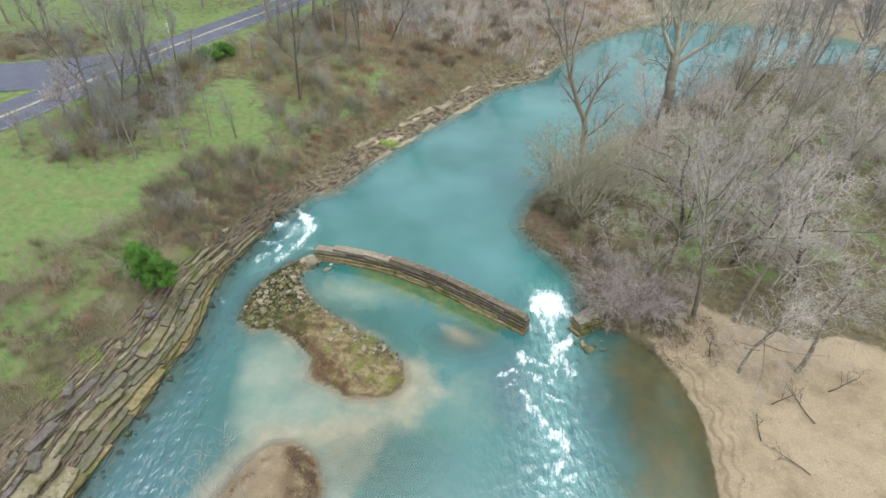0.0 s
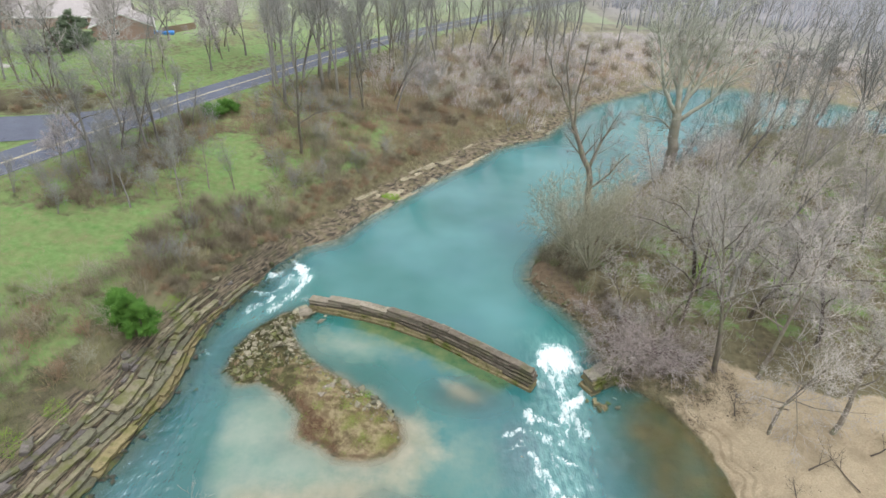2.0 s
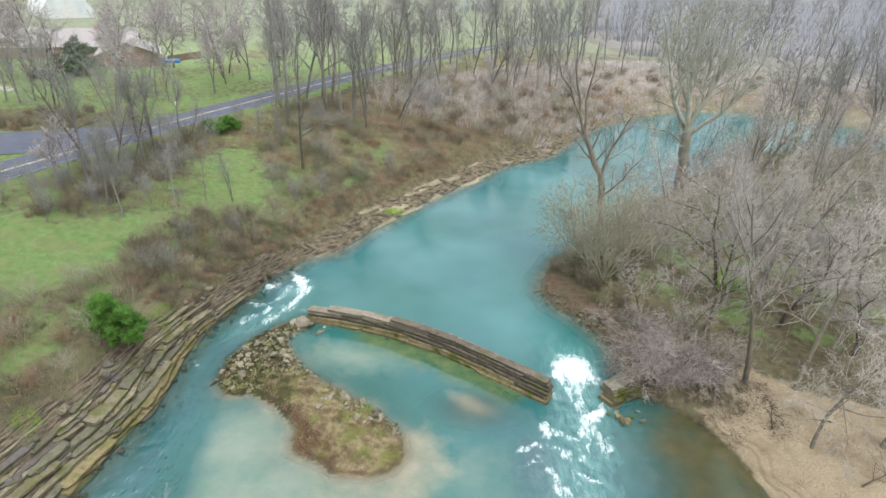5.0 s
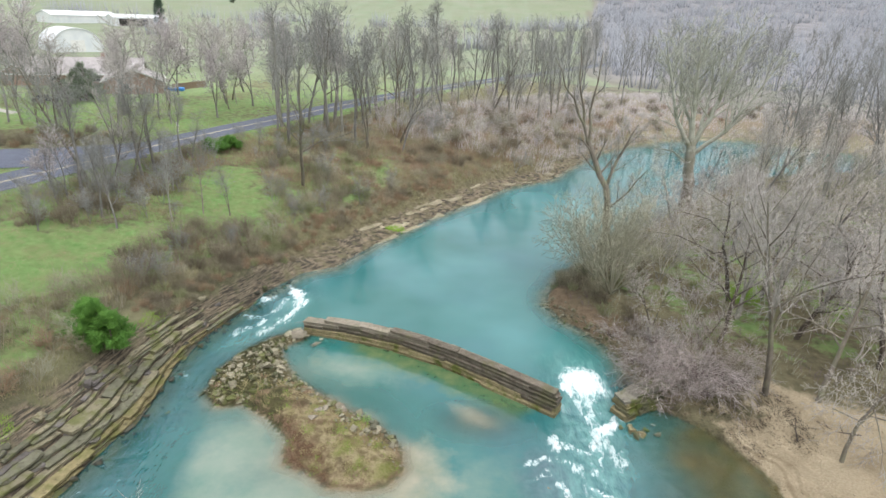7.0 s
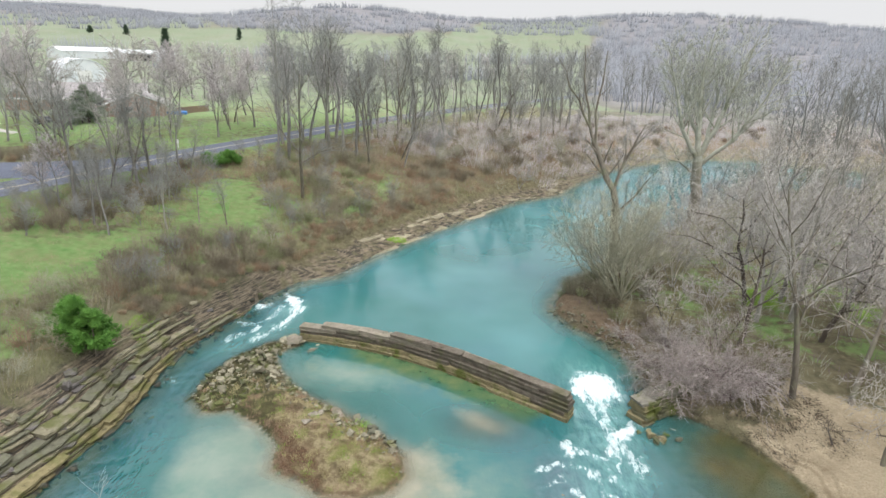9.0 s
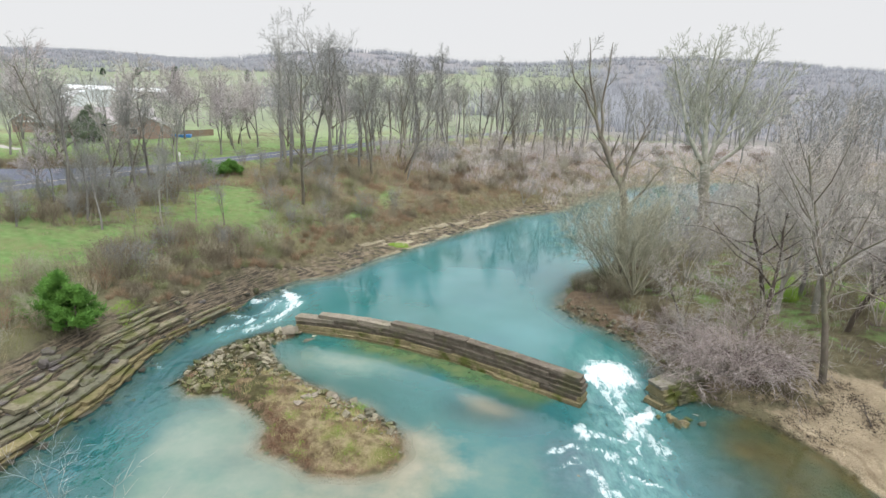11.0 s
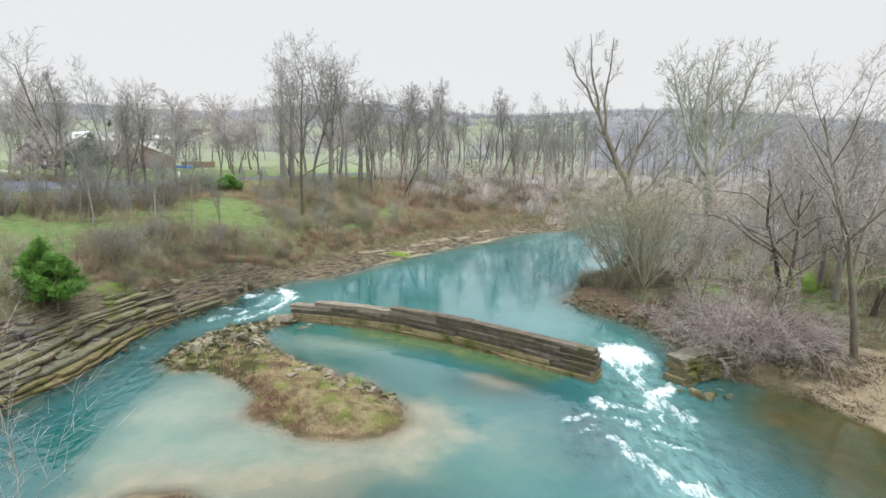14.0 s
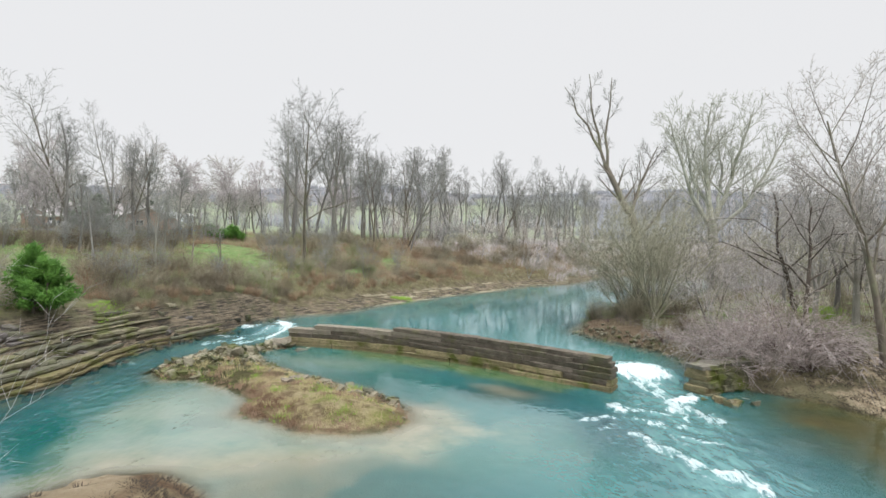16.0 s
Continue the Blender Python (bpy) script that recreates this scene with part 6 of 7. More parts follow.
# the bramble thicket behind the abutment
for i in range(3):
    x, y = rng.uniform(16.5, 21.5), rng.uniform(33.6, 37.6)
    set_tree(scrub[0], x, y, rng.uniform(0.7, 1.15), rng.uniform(0, 360))

ARCH = [(6, 0.62, 50, 0.12, -0.05), (5, 0.6, 46, 0.16, -0.06), (3, 0.65, 42, 0.18, -0.06), (0, 0, 0, 0.2, -0.05)]
CANES = bark_material("lavender_grey_canes", (0.29, 0.24, 0.228), (0.52, 0.45, 0.425))
arching = [make_tree("shrub", 701 + i, 4.0, 0.06, ARCH, PINK, CANES, "pale arching bare shrub hanging over the bank", "shrub", group="arching shrubs", stems=7, split=0.85, thin=0.024, sides=3) for i in range(2)]
for i, (x, y, s) in enumerate([(13.9, 34.1, 0.85), (15.0, 34.0, 0.9), (12.9, 34.6, 0.6), (16.2, 33.4, 0.72), (17.6, 33.2, 0.7), (15.6, 36.4, 0.75), (16.8, 34.9, 0.8), (18.8, 34.4, 0.85), (16.2, 39.0, 0.7), (18.0, 37.2, 0.9), (20.4, 35.4, 0.8), (14.8, 41.2, 0.6), (21.8, 36.8, 0.75), (19.8, 39.6, 0.8)]):
    set_tree(arching[i % 2], x, y, s * 0.9, i * 71)
for x, y, size, turn in [(17.4, 34.6, 0.82, 0), (15.0, 35.4, 0.75, 120), (19.6, 34.4, 0.65, 240), (17.6, 33.2, 0.5, 60), (14.2, 34.6, 0.42, 170), (13.6, 37.0, 0.5, 30), (15.6, 39.4, 0.5, 200), (12.6, 40.8, 0.42, 10)]:
    set_tree(bramble, x, y, size, turn)
# bushes hanging over the water's edge
for i in range(46):
    x, y, a = along(BANK_R[11:19], rng.uniform(0, 38))
    b = rng.uniform(0.0, 2.4)
    if y < 48.5:
        b += 2.2
    kind = BUSHES[rng.choice((2, 0, 4, 2) if y > 44 else (1, 3, 0))]
    set_tree(kind, x + math.sin(a) * b, y - math.cos(a) * b, rng.uniform(0.5, 0.95) if y > 44 else rng.uniform(0.35, 0.62), rng.uniform(0, 360))
bush_band(11, 12, [(10.6, 46.5), (12.6, 43.6), (14.5, 43.0), (18.5, 51.0), (12.5, 55.0), (8.8, 49.5)], (2, 2, 4, 2, 0), 0.6, 1.0, 0.9)
bush_band(8, 16, [(14, 36.5), (22, 34.5), (34, 36), (36, 48), (30, 58), (18, 60), (11, 50), (11.5, 44)], (0, 4, 2, 2, 4), 0.5, 0.9, 1.3)
bush_band(9, 8, [(13.9, 33.2), (18.5, 31.6), (21.0, 33.2), (22.5, 36), (15, 37.0)], (1, 1, 1), 0.4, 0.6, 0.7)

# driftwood on the sand
for i, (x, y, turn, size) in enumerate([(24.5, 24.0, 30, 1.0), (27.0, 22.5, 100, 1.3), (22.6, 21.0, 75, 0.8), (26.0, 29.6, 160, 1.2), (29.5, 25.5, 10, 1.1), (21.6, 28.8, 60, 0.9), (24.8, 18.5, 120, 1.0)]):
    r = random.Random(800 + i)
    wood, twigs = [], []
    grow(r, (0, 0, 0.12), (1, 0.1, 0.02), 2.6 * size, 0.06, 0, [(6, 0.5, 40, 0.08, 0.0), (4, 0.5, 40, 0.1, 0.0), (0, 0, 0, 0.1, 0)], wood, twigs, 0.015)
    v, f = tubes(wood + twigs, 4)
    ob = new("driftwood", mesh_from("driftwood", v, f, DARK, True, 3))
    ob.matrix_basis = pose(x, y, ground_at(x, y), 0, 0, turn)
    tagged(ob, "dark fallen branch lying on the sand", "driftwood", "fallen branches")


# ---- undergrowth, grass and far woods ----
def stems_mesh(name, spots, count, high, spread, radius, material, seed, droop=0.35):
    """Many pointed stems in clumps, joined in one mesh."""
    r = np.random.RandomState(seed)
    spots = np.asarray(spots, float)
    n = len(spots) * count
    base = np.repeat(spots, count, 0)
    a, k = r.uniform(0, 2 * math.pi, n), np.sqrt(r.uniform(0, 1, n))
    out = np.stack([np.cos(a), np.sin(a)], 1)
    p = base.copy()
    p[:, :2] += out * (k * spread * 0.5)[:, None]
    p[:, 2] -= 0.05
    h = high * r.uniform(0.45, 1.15, n)
    q = p.copy()
    q[:, :2] += out * (h * droop * r.uniform(0.2, 1.4, n))[:, None] + r.normal(0, 0.12, (n, 2)) * h[:, None]
    q[:, 2] += h
    rows = np.concatenate([p, q, np.full((n, 1), radius) * r.uniform(0.7, 1.3, (n, 1)), np.full((n, 1), 0.001)], 1)
    v, f = tubes(rows, 3)
    return mesh_from(name, v, f, material, False, 3)


def scatter(n, seed, box, test):
    """Up to n places in a box that pass a test of arrays, on the ground."""
    r = np.random.RandomState(seed)
    x, y = r.uniform(box[0], box[1], n), r.uniform(box[2], box[3], n)
    ok = test(x, y)
    x, y = x[ok], y[ok]
    return np.stack([x, y, heights(x, y)], 1)


def bank_test(lo, hi, ylo, yhi, noise_seed, level):
    def test(x, y):
        d, _ = seg_dist(x, y, BANK_L)
        e, _ = seg_dist(x, y, BANK_R)
        rd = np.minimum(seg_dist(x, y, ROAD_LINE)[0], seg_dist(x, y, SIDE_LINE)[0])
        return (~inside(x, y, RIVER)) & (d < e) & (d > lo) & (d < hi) & (y > ylo) & (y < yhi) & (rd > 4.6) & (wave(x, y, 7, noise_seed) > level) & ~inside(x, y, CLEARING)
    return test


def right_test(lo, hi, ymin, noise_seed, level):
    def test(x, y):
        d, _ = seg_dist(x, y, BANK_R)
        e, _ = seg_dist(x, y, BANK_L)
        return (~inside(x, y, RIVER)) & (d < e) & (d > lo) & (d < hi) & (y > ymin - 0.15 * (x - 18)) & (wave(x, y, 6, noise_seed) > level)
    return test


def stuff(name, me, label, category):
    return tagged(new(name, me), label, category, kind="stuff")


STRAW = bark_material("straw_stems", (0.31, 0.275, 0.15), (0.47, 0.425, 0.26))
RED = bark_material("russet_stems", (0.22, 0.145, 0.10), (0.40, 0.285, 0.20))
OLIVEGREEN = bark_material("olive_green_stems", (0.19, 0.20, 0.085), (0.30, 0.30, 0.15))
GREY = bark_material("grey_stems", (0.235, 0.21, 0.15), (0.385, 0.35, 0.26))
stuff("undergrowth", stems_mesh("undergrowth", scatter(16000, 1, (-48, 40, 50, 135), bank_test(4.6, 34, 66, 135, 3, -0.25)), 14, 0.85, 1.6, 0.016, RED, 11), "russet dead undergrowth on the upstream bank", "undergrowth")
stuff("undergrowth", stems_mesh("undergrowth", scatter(16000, 2, (-60, 40, 8, 135), bank_test(4.2, 32, 8, 135, 4, -0.25)), 12, 0.75, 1.5, 0.016, STRAW, 12), "straw-coloured dead weeds on the river bank", "undergrowth")
stuff("undergrowth", stems_mesh("undergrowth", scatter(11000, 3, (-60, 40, 8, 125), bank_test(5.2, 28, 8, 125, 6, 0.0)), 12, 1.4, 1.7, 0.018, GREY, 13), "grey-brown tangled brush on the river bank", "undergrowth")
stuff("undergrowth", stems_mesh("undergrowth", scatter(9000, 10, (-50, 30, 8, 110), bank_test(4.0, 30, 8, 110, 16, -0.1)), 12, 0.7, 1.6, 0.018, OLIVEGREEN, 20), "olive-green low growth on the river bank", "undergrowth")
stuff("undergrowth", stems_mesh("undergrowth", scatter(3600, 4, (8, 75, 33, 100), right_test(1.5, 50, 35, 7, 0.25)), 12, 1.2, 1.8, 0.018, OLIVE, 14), "olive-tan brush under the thicket", "undergrowth")
stuff("undergrowth", stems_mesh("undergrowth", scatter(3200, 5, (8, 75, 33, 100), right_test(0.8, 40, 34.5, 9, 0.15)), 12, 0.9, 1.6, 0.018, BRAMBLE, 15), "purple-brown brambles along the bank", "undergrowth")

stuff("undergrowth", stems_mesh("undergrowth", scatter(13000, 48, (-12, 112, 95, 176), bank_test(2.5, 36, 95, 176, 49, -0.3)), 8, 1.5, 2.2, 0.03, MAUVE, 50), "pinkish-grey dead brush on the bank beyond the bend", "undergrowth")


def island_test(x, y):
    d, _ = seg_dist(x, y, np.concatenate([ISLAND, ISLAND[:1]]))
    return inside(x, y, ISLAND) & (d > 0.15) & (y < 33)


def rim(x, y):
    return seg_dist(x, y, np.concatenate([ISLAND, ISLAND[:1]]))[0]


ISLEGRASS = bark_material("yellow_olive_grass", (0.35, 0.30, 0.15), (0.52, 0.455, 0.26))
stuff("dry_grass", stems_mesh("dry_grass", scatter(5200, 6, (-18, -2, 23, 36), lambda x, y: island_test(x, y) & (rim(x, y) > 0.6) & (wave(x, y, 1.3, 33) > -0.1)), 8, 0.24, 0.3, 0.011, ISLEGRASS, 16), "yellow-olive dry grass on the rubble island", "grass")
stuff("dry_grass", stems_mesh("dry_grass", scatter(4200, 7, (-18, -2, 23, 36), lambda x, y: island_test(x, y) & ((wave(x, y, 3, 31) < -0.35) | (rim(x, y) < 0.8)) & (wave(x, y, 1.1, 37) > -0.2)), 9, 0.28, 0.35, 0.013, RED, 17), "russet dead weeds along the island edge", "grass")
stuff("green_weeds", stems_mesh("green_weeds", scatter(2400, 8, (-18, -2, 23, 38), lambda x, y: island_test(x, y) & (wave(x, y, 2.0, 32) > 0.25)), 8, 0.2, 0.4, 0.014, MOSSGREEN, 18), "fresh green weeds on the rubble island", "grass")


def disc(seed, n, x, y, rx, ry):
    return scatter(n, seed, (x - rx, x + rx, y - ry, y + ry), lambda a, b: ((a - x) / rx) ** 2 + ((b - y) / ry) ** 2 < 0.5 + 0.5 * np.abs(wave(a, b, 1.2, seed)))


stuff("lawn_tufts", stems_mesh("lawn_tufts", scatter(4500, 9, (-62, -20, 0, 75), lambda x, y: inside(x, y, CLEARING) & (wave(x, y, 6, 71) > -0.1)), 7, 0.35, 0.7, 0.015, STRAW, 19), "dry straw tufts standing in the rough lawn", "grass")
# bright green patches: place, reach
for i, (x, y, rx, ry, h) in enumerate([(-8.6, 64.3, 1.5, 1.0, 0.3), (-23.4, 36.2, 1.3, 1.4, 0.16), (-25.9, 23.6, 0.8, 0.9, 0.2), (-26.9, 20.6, 1.2, 1.0, 0.16), (27.5, 48.6, 2.0, 1.5, 0.5), (25.9, 46.6, 1.6, 1.2, 1.0), (33.5, 45.5, 2.0, 1.4, 1.0), (29.5, 51.5, 2.4, 1.2, 0.3), (-6.1, 29.6, 0.6, 0.5, 0.4)]):
    stuff("green_weeds", stems_mesh("green_weeds", disc(60 + i, int(150 * rx * ry), x, y, rx, ry), 8, h, 0.4, 0.02, MOSSGREEN, 70 + i), "patch of bright green spring weeds", "weeds")


def bar_test(x, y):
    d, _ = seg_dist(x, y, np.concatenate([BAR, BAR[:1]]))
    return inside(x, y, BAR) & (d > 0.15) & (wave(x, y, 1.6, 44) > 0.75 - 1.1 * smooth(x + 0.3 * (y - 17), -11.0, -8.8)) & (y > 12)


stuff("leaf_litter", stems_mesh("leaf_litter", scatter(420, 46, (18, 36, 12, 33), lambda x, y: (~inside(x, y, RIVER)) & (wave(x, y, 3, 47) > 0.35)), 9, 0.10, 0.8, 0.02, DRIFT, 46, 2.5), "dark twig and leaf litter lying on the sand", "litter")
stuff("dead_weeds", stems_mesh("dead_weeds", scatter(900, 43, (14.5, 23, 28, 35), lambda x, y: (~inside(x, y, RIVER)) & (wave(x, y, 2.5, 45) > -0.3)), 9, 0.18, 0.7, 0.018, DRIFT, 43, 1.4), "dark brown dead stalks and drift on the bank by the beach", "weeds")
stuff("dead_weeds", stems_mesh("dead_weeds", scatter(4600, 41, (-16, -7, 8, 20), bar_test), 9, 0.14, 0.45, 0.016, DRIFT, 42, 1.4), "dark brown dead weeds and drift on the gravel bar", "weeds")


# ---- evergreens ----
def evergreen(name, seed, high, wide, material, label, x, y, blades=2600, tips=1.0, crowns=1, size=0.35):
    """A conifer: a trunk, and sprays of needles set round branches."""
    r = np.random.RandomState(seed)
    rows, spray = [], []
    for c in range(crowns):
        ox, oy = (0, 0) if c == 0 else r.uniform(-0.45, 0.45, 2) * wide
        hh = high * (1 if c == 0 else r.uniform(0.55, 0.8))
        rows.append((ox, oy, -0.3, ox + r.normal(0, 0.1), oy, hh * 0.95, 0.035 * hh, 0.02))
        for b in range(int(60 / crowns) + 14):
            t = r.uniform(0.04, 0.97)
            reach = wide * 0.5 * (1 - t) ** 0.75 * r.uniform(0.6, 1.1) * (1 if crowns == 1 else 0.75) + 0.1
            a = r.uniform(0, 6.28)
            e = np.array([ox + math.cos(a) * reach, oy + math.sin(a) * reach, hh * t + reach * 0.28])
            s0 = np.array([ox, oy, hh * t])
            rows.append((*s0, *e, 0.025, 0.006))
            n = int(blades / 75)
            u = r.uniform(0.25, 1.05, n)
            c0 = s0 + (e - s0) * u[:, None] + r.normal(0, 0.10 * size / 0.35, (n, 3))
            d = r.normal(0, 1, (n, 3)) + np.array([math.cos(a), math.sin(a), 0.7]) * 0.9
            d /= np.linalg.norm(d, axis=1)[:, None]
            spray.append(np.concatenate([c0, c0 + d * size * r.uniform(0.5, 1.2, (n, 1)), np.full((n, 1), size * 0.11), np.full((n, 1), 0.001)], 1))
    top = thing(name, pose(x, y, ground_at(x, y)), label, "evergreen")
    v, f = tubes(rows, 4)
    part("trunk", mesh_from("trunk", v, f, DARK, True, 3), top)
    v, f = tubes(np.concatenate(spray), 3)
    part("crown", mesh_from("crown", v, f, material, False, 3), top)
    return top


evergreen("cedar", 1, 3.6, 4.4, LEAF, "bushy bright green cedar on the edge of the rock bank", -24.9, 31.6, 9000, crowns=4, size=0.4)
evergreen("juniper", 2, 2.0, 4.0, LEAF, "low spreading green juniper beside the road", -34.2, 77.2, 5000, crowns=5, size=0.4)
evergreen("juniper", 3, 1.8, 3.4, LEAF, "low spreading green juniper on the road verge", -36.0, 74.2, 3500, crowns=4, size=0.4)
evergreen("yard_evergreen", 4, 7.0, 11.0, YARDLEAF, "large rounded grey-green evergreen beside the brick house", -76.5, 109.5, 5000, crowns=6, size=0.7)
evergreen("tall_conifer", 5, 21.0, 8.0, DARKLEAF, "tall dark conifer rising over the farm buildings", -182, 338, 5000, size=1.3)
for i, (x, y) in enumerate([(-470, 700), (-425, 700), (-285, 700)]):
    evergreen("distant_conifer", 20 + i, 8 + 3 * (i % 3), 8, DARKLEAF, "dark conifer in the row along the far field", x, y, 1500, size=1.6)


# ---- far woods ----
def far_test(x, y):
    d = np.hypot(x, y)
    dxr = x - np.interp(y, (0, 180, 330, 700, 4000), (0, 30, 60, 130, 900))
    hill = np.exp(-(((x + 235) / 230) ** 2 + ((y - 1120) / 300) ** 2)) > 0.3
    belt = (np.abs(y - 0.25 * x - 560 - 30 * wave(x, y, 300, 51)) < 22) & (x > -420) & (wave(x, y, 120, 52) > -0.5)
    hedge = (np.abs(y - 0.1 * x - 330 - 16 * wave(x, y, 160, 53)) < 9) & (x > -190) & (x < 60) & (wave(x, y, 60, 54) > -1.2)
    return hedge | ((d > 190) & (dxr > 10) & (d < 900)) | hill | belt | (d > 900)


# Air haze is mixed into the far stems' colour as pale blue-grey.
HAZEWOOD = bark_material("haze_tinted_far_woods", (0.27, 0.285, 0.315), (0.37, 0.385, 0.42))
spots = scatter(2600, 90, (-500, 620, 150, 950), far_test)
stuff("distant_woods", stems_mesh("distant_woods", spots, 20, 14, 12, 0.2, HAZEWOOD, 91, 0.22), "bare woods beyond the fields, blue-grey haze put into their colour", "woods")
spots = scatter(4800, 92, (-1500, 1300, 600, 1900), far_test)
stuff("distant_woods", stems_mesh("distant_woods", spots, 11, 10, 20, 0.9, HAZEWOOD, 93, 0.3), "bare woods on the far hills, blue-grey haze put into their colour", "woods")


# ---- houses and farm buildings ----
BRICK = plain_material("red_brown_brick", (0.33, 0.225, 0.19), (0.45, 0.325, 0.28), 0.85, 6.0)
SHINGLE = plain_material("grey_shingle", (0.33, 0.305, 0.31), (0.45, 0.42, 0.42), 0.9, 4.0, bump=0.05)
TRIMWHITE = plain_material("white_painted_trim", (0.72, 0.72, 0.72), (0.82, 0.82, 0.82), 0.5, 1.0)
METALWHITE = plain_material("white_sheet_metal", (0.66, 0.70, 0.75), (0.82, 0.84, 0.86), 0.4, 0.3, 0.5)
DARKGLASS = plain_material("dark_window_glass", (0.03, 0.035, 0.045), (0.06, 0.065, 0.08), 0.08, 1.0, 0.6, 0.0)
SHADEPANEL = plain_material("painted_opening_shade", (0.03, 0.03, 0.03), (0.06, 0.055, 0.05), 0.9)
BLUE = plain_material("blue_tarpaulin", (0.05, 0.22, 0.62), (0.10, 0.32, 0.75), 0.5, 3.0)


def box_mesh(name, x0, x1, y0, y1, z0, z1, material, bevel=0.03):
    bm = bmesh.new()
    bmesh.ops.create_cube(bm, size=1)
    for v in bm.verts:
        v.co = Vector(((x0 + x1) / 2 + v.co.x * (x1 - x0), (y0 + y1) / 2 + v.co.y * (y1 - y0), (z0 + z1) / 2 + v.co.z * (z1 - z0)))
    if bevel:
        bmesh.ops.bevel(bm, geom=list(bm.edges), offset=bevel, segments=1, affect="EDGES")
    return bm_mesh(name, bm, material)


def gable_walls(name, length, depth, eave, ridge, material, thick=0.25):
    """Four walls with gable ends at the two ends of x."""
    bm = bmesh.new()
    h, d = length / 2, depth / 2

    def ring(hx, dy, top):
        low = [bm.verts.new(p) for p in ((-hx, -dy, -0.4), (hx, -dy, -0.4), (hx, dy, -0.4), (-hx, dy, -0.4))]
        up = [bm.verts.new(p) for p in ((-hx, -dy, eave), (hx, -dy, eave), (hx, dy, eave), (-hx, dy, eave))]
        ends = [bm.verts.new((hx, 0, top)), bm.verts.new((-hx, 0, top))]
        return low, up, ends
    lo, uo, eo = ring(h, d, ridge)
    li, ui, ei = ring(h - thick, d - thick, ridge - thick)
    for low, up, ends, flip in ((lo, uo, eo, 1), (li, ui, ei, -1)):
        for f in ((low[0], low[1], up[1], up[0]), (low[2], low[3], up[3], up[2]), (low[1], low[2], up[2], ends[0], up[1]), (low[3], low[0], up[0], ends[1], up[3])):
            bm.faces.new(f[::flip])
    for i in range(4):
        bm.faces.new((lo[i], li[i], li[(i + 1) % 4], lo[(i + 1) % 4]))
    return bm_mesh(name, bm, material)


def gable_roof(name, length, depth, eave, ridge, material, over=0.5, thick=0.18):
    bm = bmesh.new()
    h, d = length / 2 + over, depth / 2 + over
    drop = (ridge - eave) * over / (depth / 2)
    pts = [(-d, eave - drop), (0, ridge + 0.02), (d, eave - drop)]
    rows = []
    for x in (-h, h):
        rows.append([bm.verts.new((x, y, z)) for y, z in pts] + [bm.verts.new((x, y, z + thick)) for y, z in pts])
    a, b = rows
    for q in ((a[0], a[1], b[1], b[0]), (a[1], a[2], b[2], b[1]), (a[3], b[3], b[4], a[4]), (a[4], b[4], b[5], a[5]), (a[0], b[0], b[3], a[3]), (a[2], a[5], b[5], b[2])):
        bm.faces.new(q)
    for r in (a, b):
        bm.faces.new((r[0], r[3], r[4], r[1]))
        bm.faces.new((r[1], r[4], r[5], r[2]))
    bmesh.ops.recalc_face_normals(bm, faces=bm.faces)
    return bm_mesh(name, bm, material)


def window_part(parent, x, y, z, w, h, facing=0):
    m = pose(x, y, z, 0, 0, facing)
    win = part("window", box_mesh("window", -w / 2, w / 2, -0.06, 0.05, -h / 2, h / 2, TRIMWHITE), parent, "white-framed window", m)
    part("pane", box_mesh("pane", -w / 2 + 0.09, w / 2 - 0.09, -0.10, -0.065, -h / 2 + 0.09, h / 2 - 0.09, DARKGLASS, 0.0), win)


def gable_house(name, x, y, turn, length, depth, eave, ridge, wall, roof, label, windows=(), category="house", trim=True):
    z = ground_at(x, y)
    top = thing(name, pose(x, y, z, 0, 0, turn), label, category)
    part("wall", gable_walls("wall", length, depth, eave, ridge, wall), top)
    roof_ob = part("roof", gable_roof("roof", length, depth, eave, ridge, roof), top)
    if trim:
        part("fascia", box_mesh("fascia", -length / 2 - 0.5, length / 2 + 0.5, -depth / 2 - 0.62, -depth / 2 - 0.5, eave - 0.45, eave - 0.15, TRIMWHITE), top, "white fascia board")
        slope = math.degrees(math.atan2(ridge - eave, depth / 2))
        run = math.hypot(depth / 2 + 0.55, (ridge - eave) * (1 + 1.1 / depth))
        for e in (-1, 1):
            for sgn in (-1, 1):
                m = pose(e * (length / 2 + 0.53), 0, ridge + 0.05, sgn * -slope, 0, 0)
                part("rake_board", box_mesh("rake_board", -0.05, 0.05, min(0, sgn * run), max(0, sgn * run), -0.12, 0.16, TRIMWHITE), top, "white rake board", m)
    for wx, wz, w, h in windows:
        window_part(top, wx, -depth / 2 - 0.02, wz, w, h)
    return top, roof_ob


house, house_roof = gable_house("house", -91.5, 131.0, 24, 26, 9.5, 2.7, 5.6, BRICK, SHINGLE, "red-brick ranch house with grey shingle roof and white trim", [(-9, 1.5, 1.6, 1.3), (-4.5, 1.5, 1.6, 1.3), (3.5, 1.5, 1.8, 1.3), (8.5, 1.5, 1.6, 1.3)])
part("door", box_mesh("door", -0.5, 0.5, -4.87, -4.79, 0, 2.05, TRIMWHITE), house, "white front door")
part("chimney", box_mesh("chimney", 4.6, 5.6, -0.5, 0.4, 4.6, 6.7, BRICK), house_roof, "brick chimney")
wing, _ = gable_house("house_wing", -75.5, 125.0, 118, 12, 11.5, 2.6, 5.0, BRICK, SHINGLE, "brick garage wing with a white-trimmed gable beside the house", [])
window_part(wing, -6.02, 1.5, 1.5, 1.5, 1.2, -90)
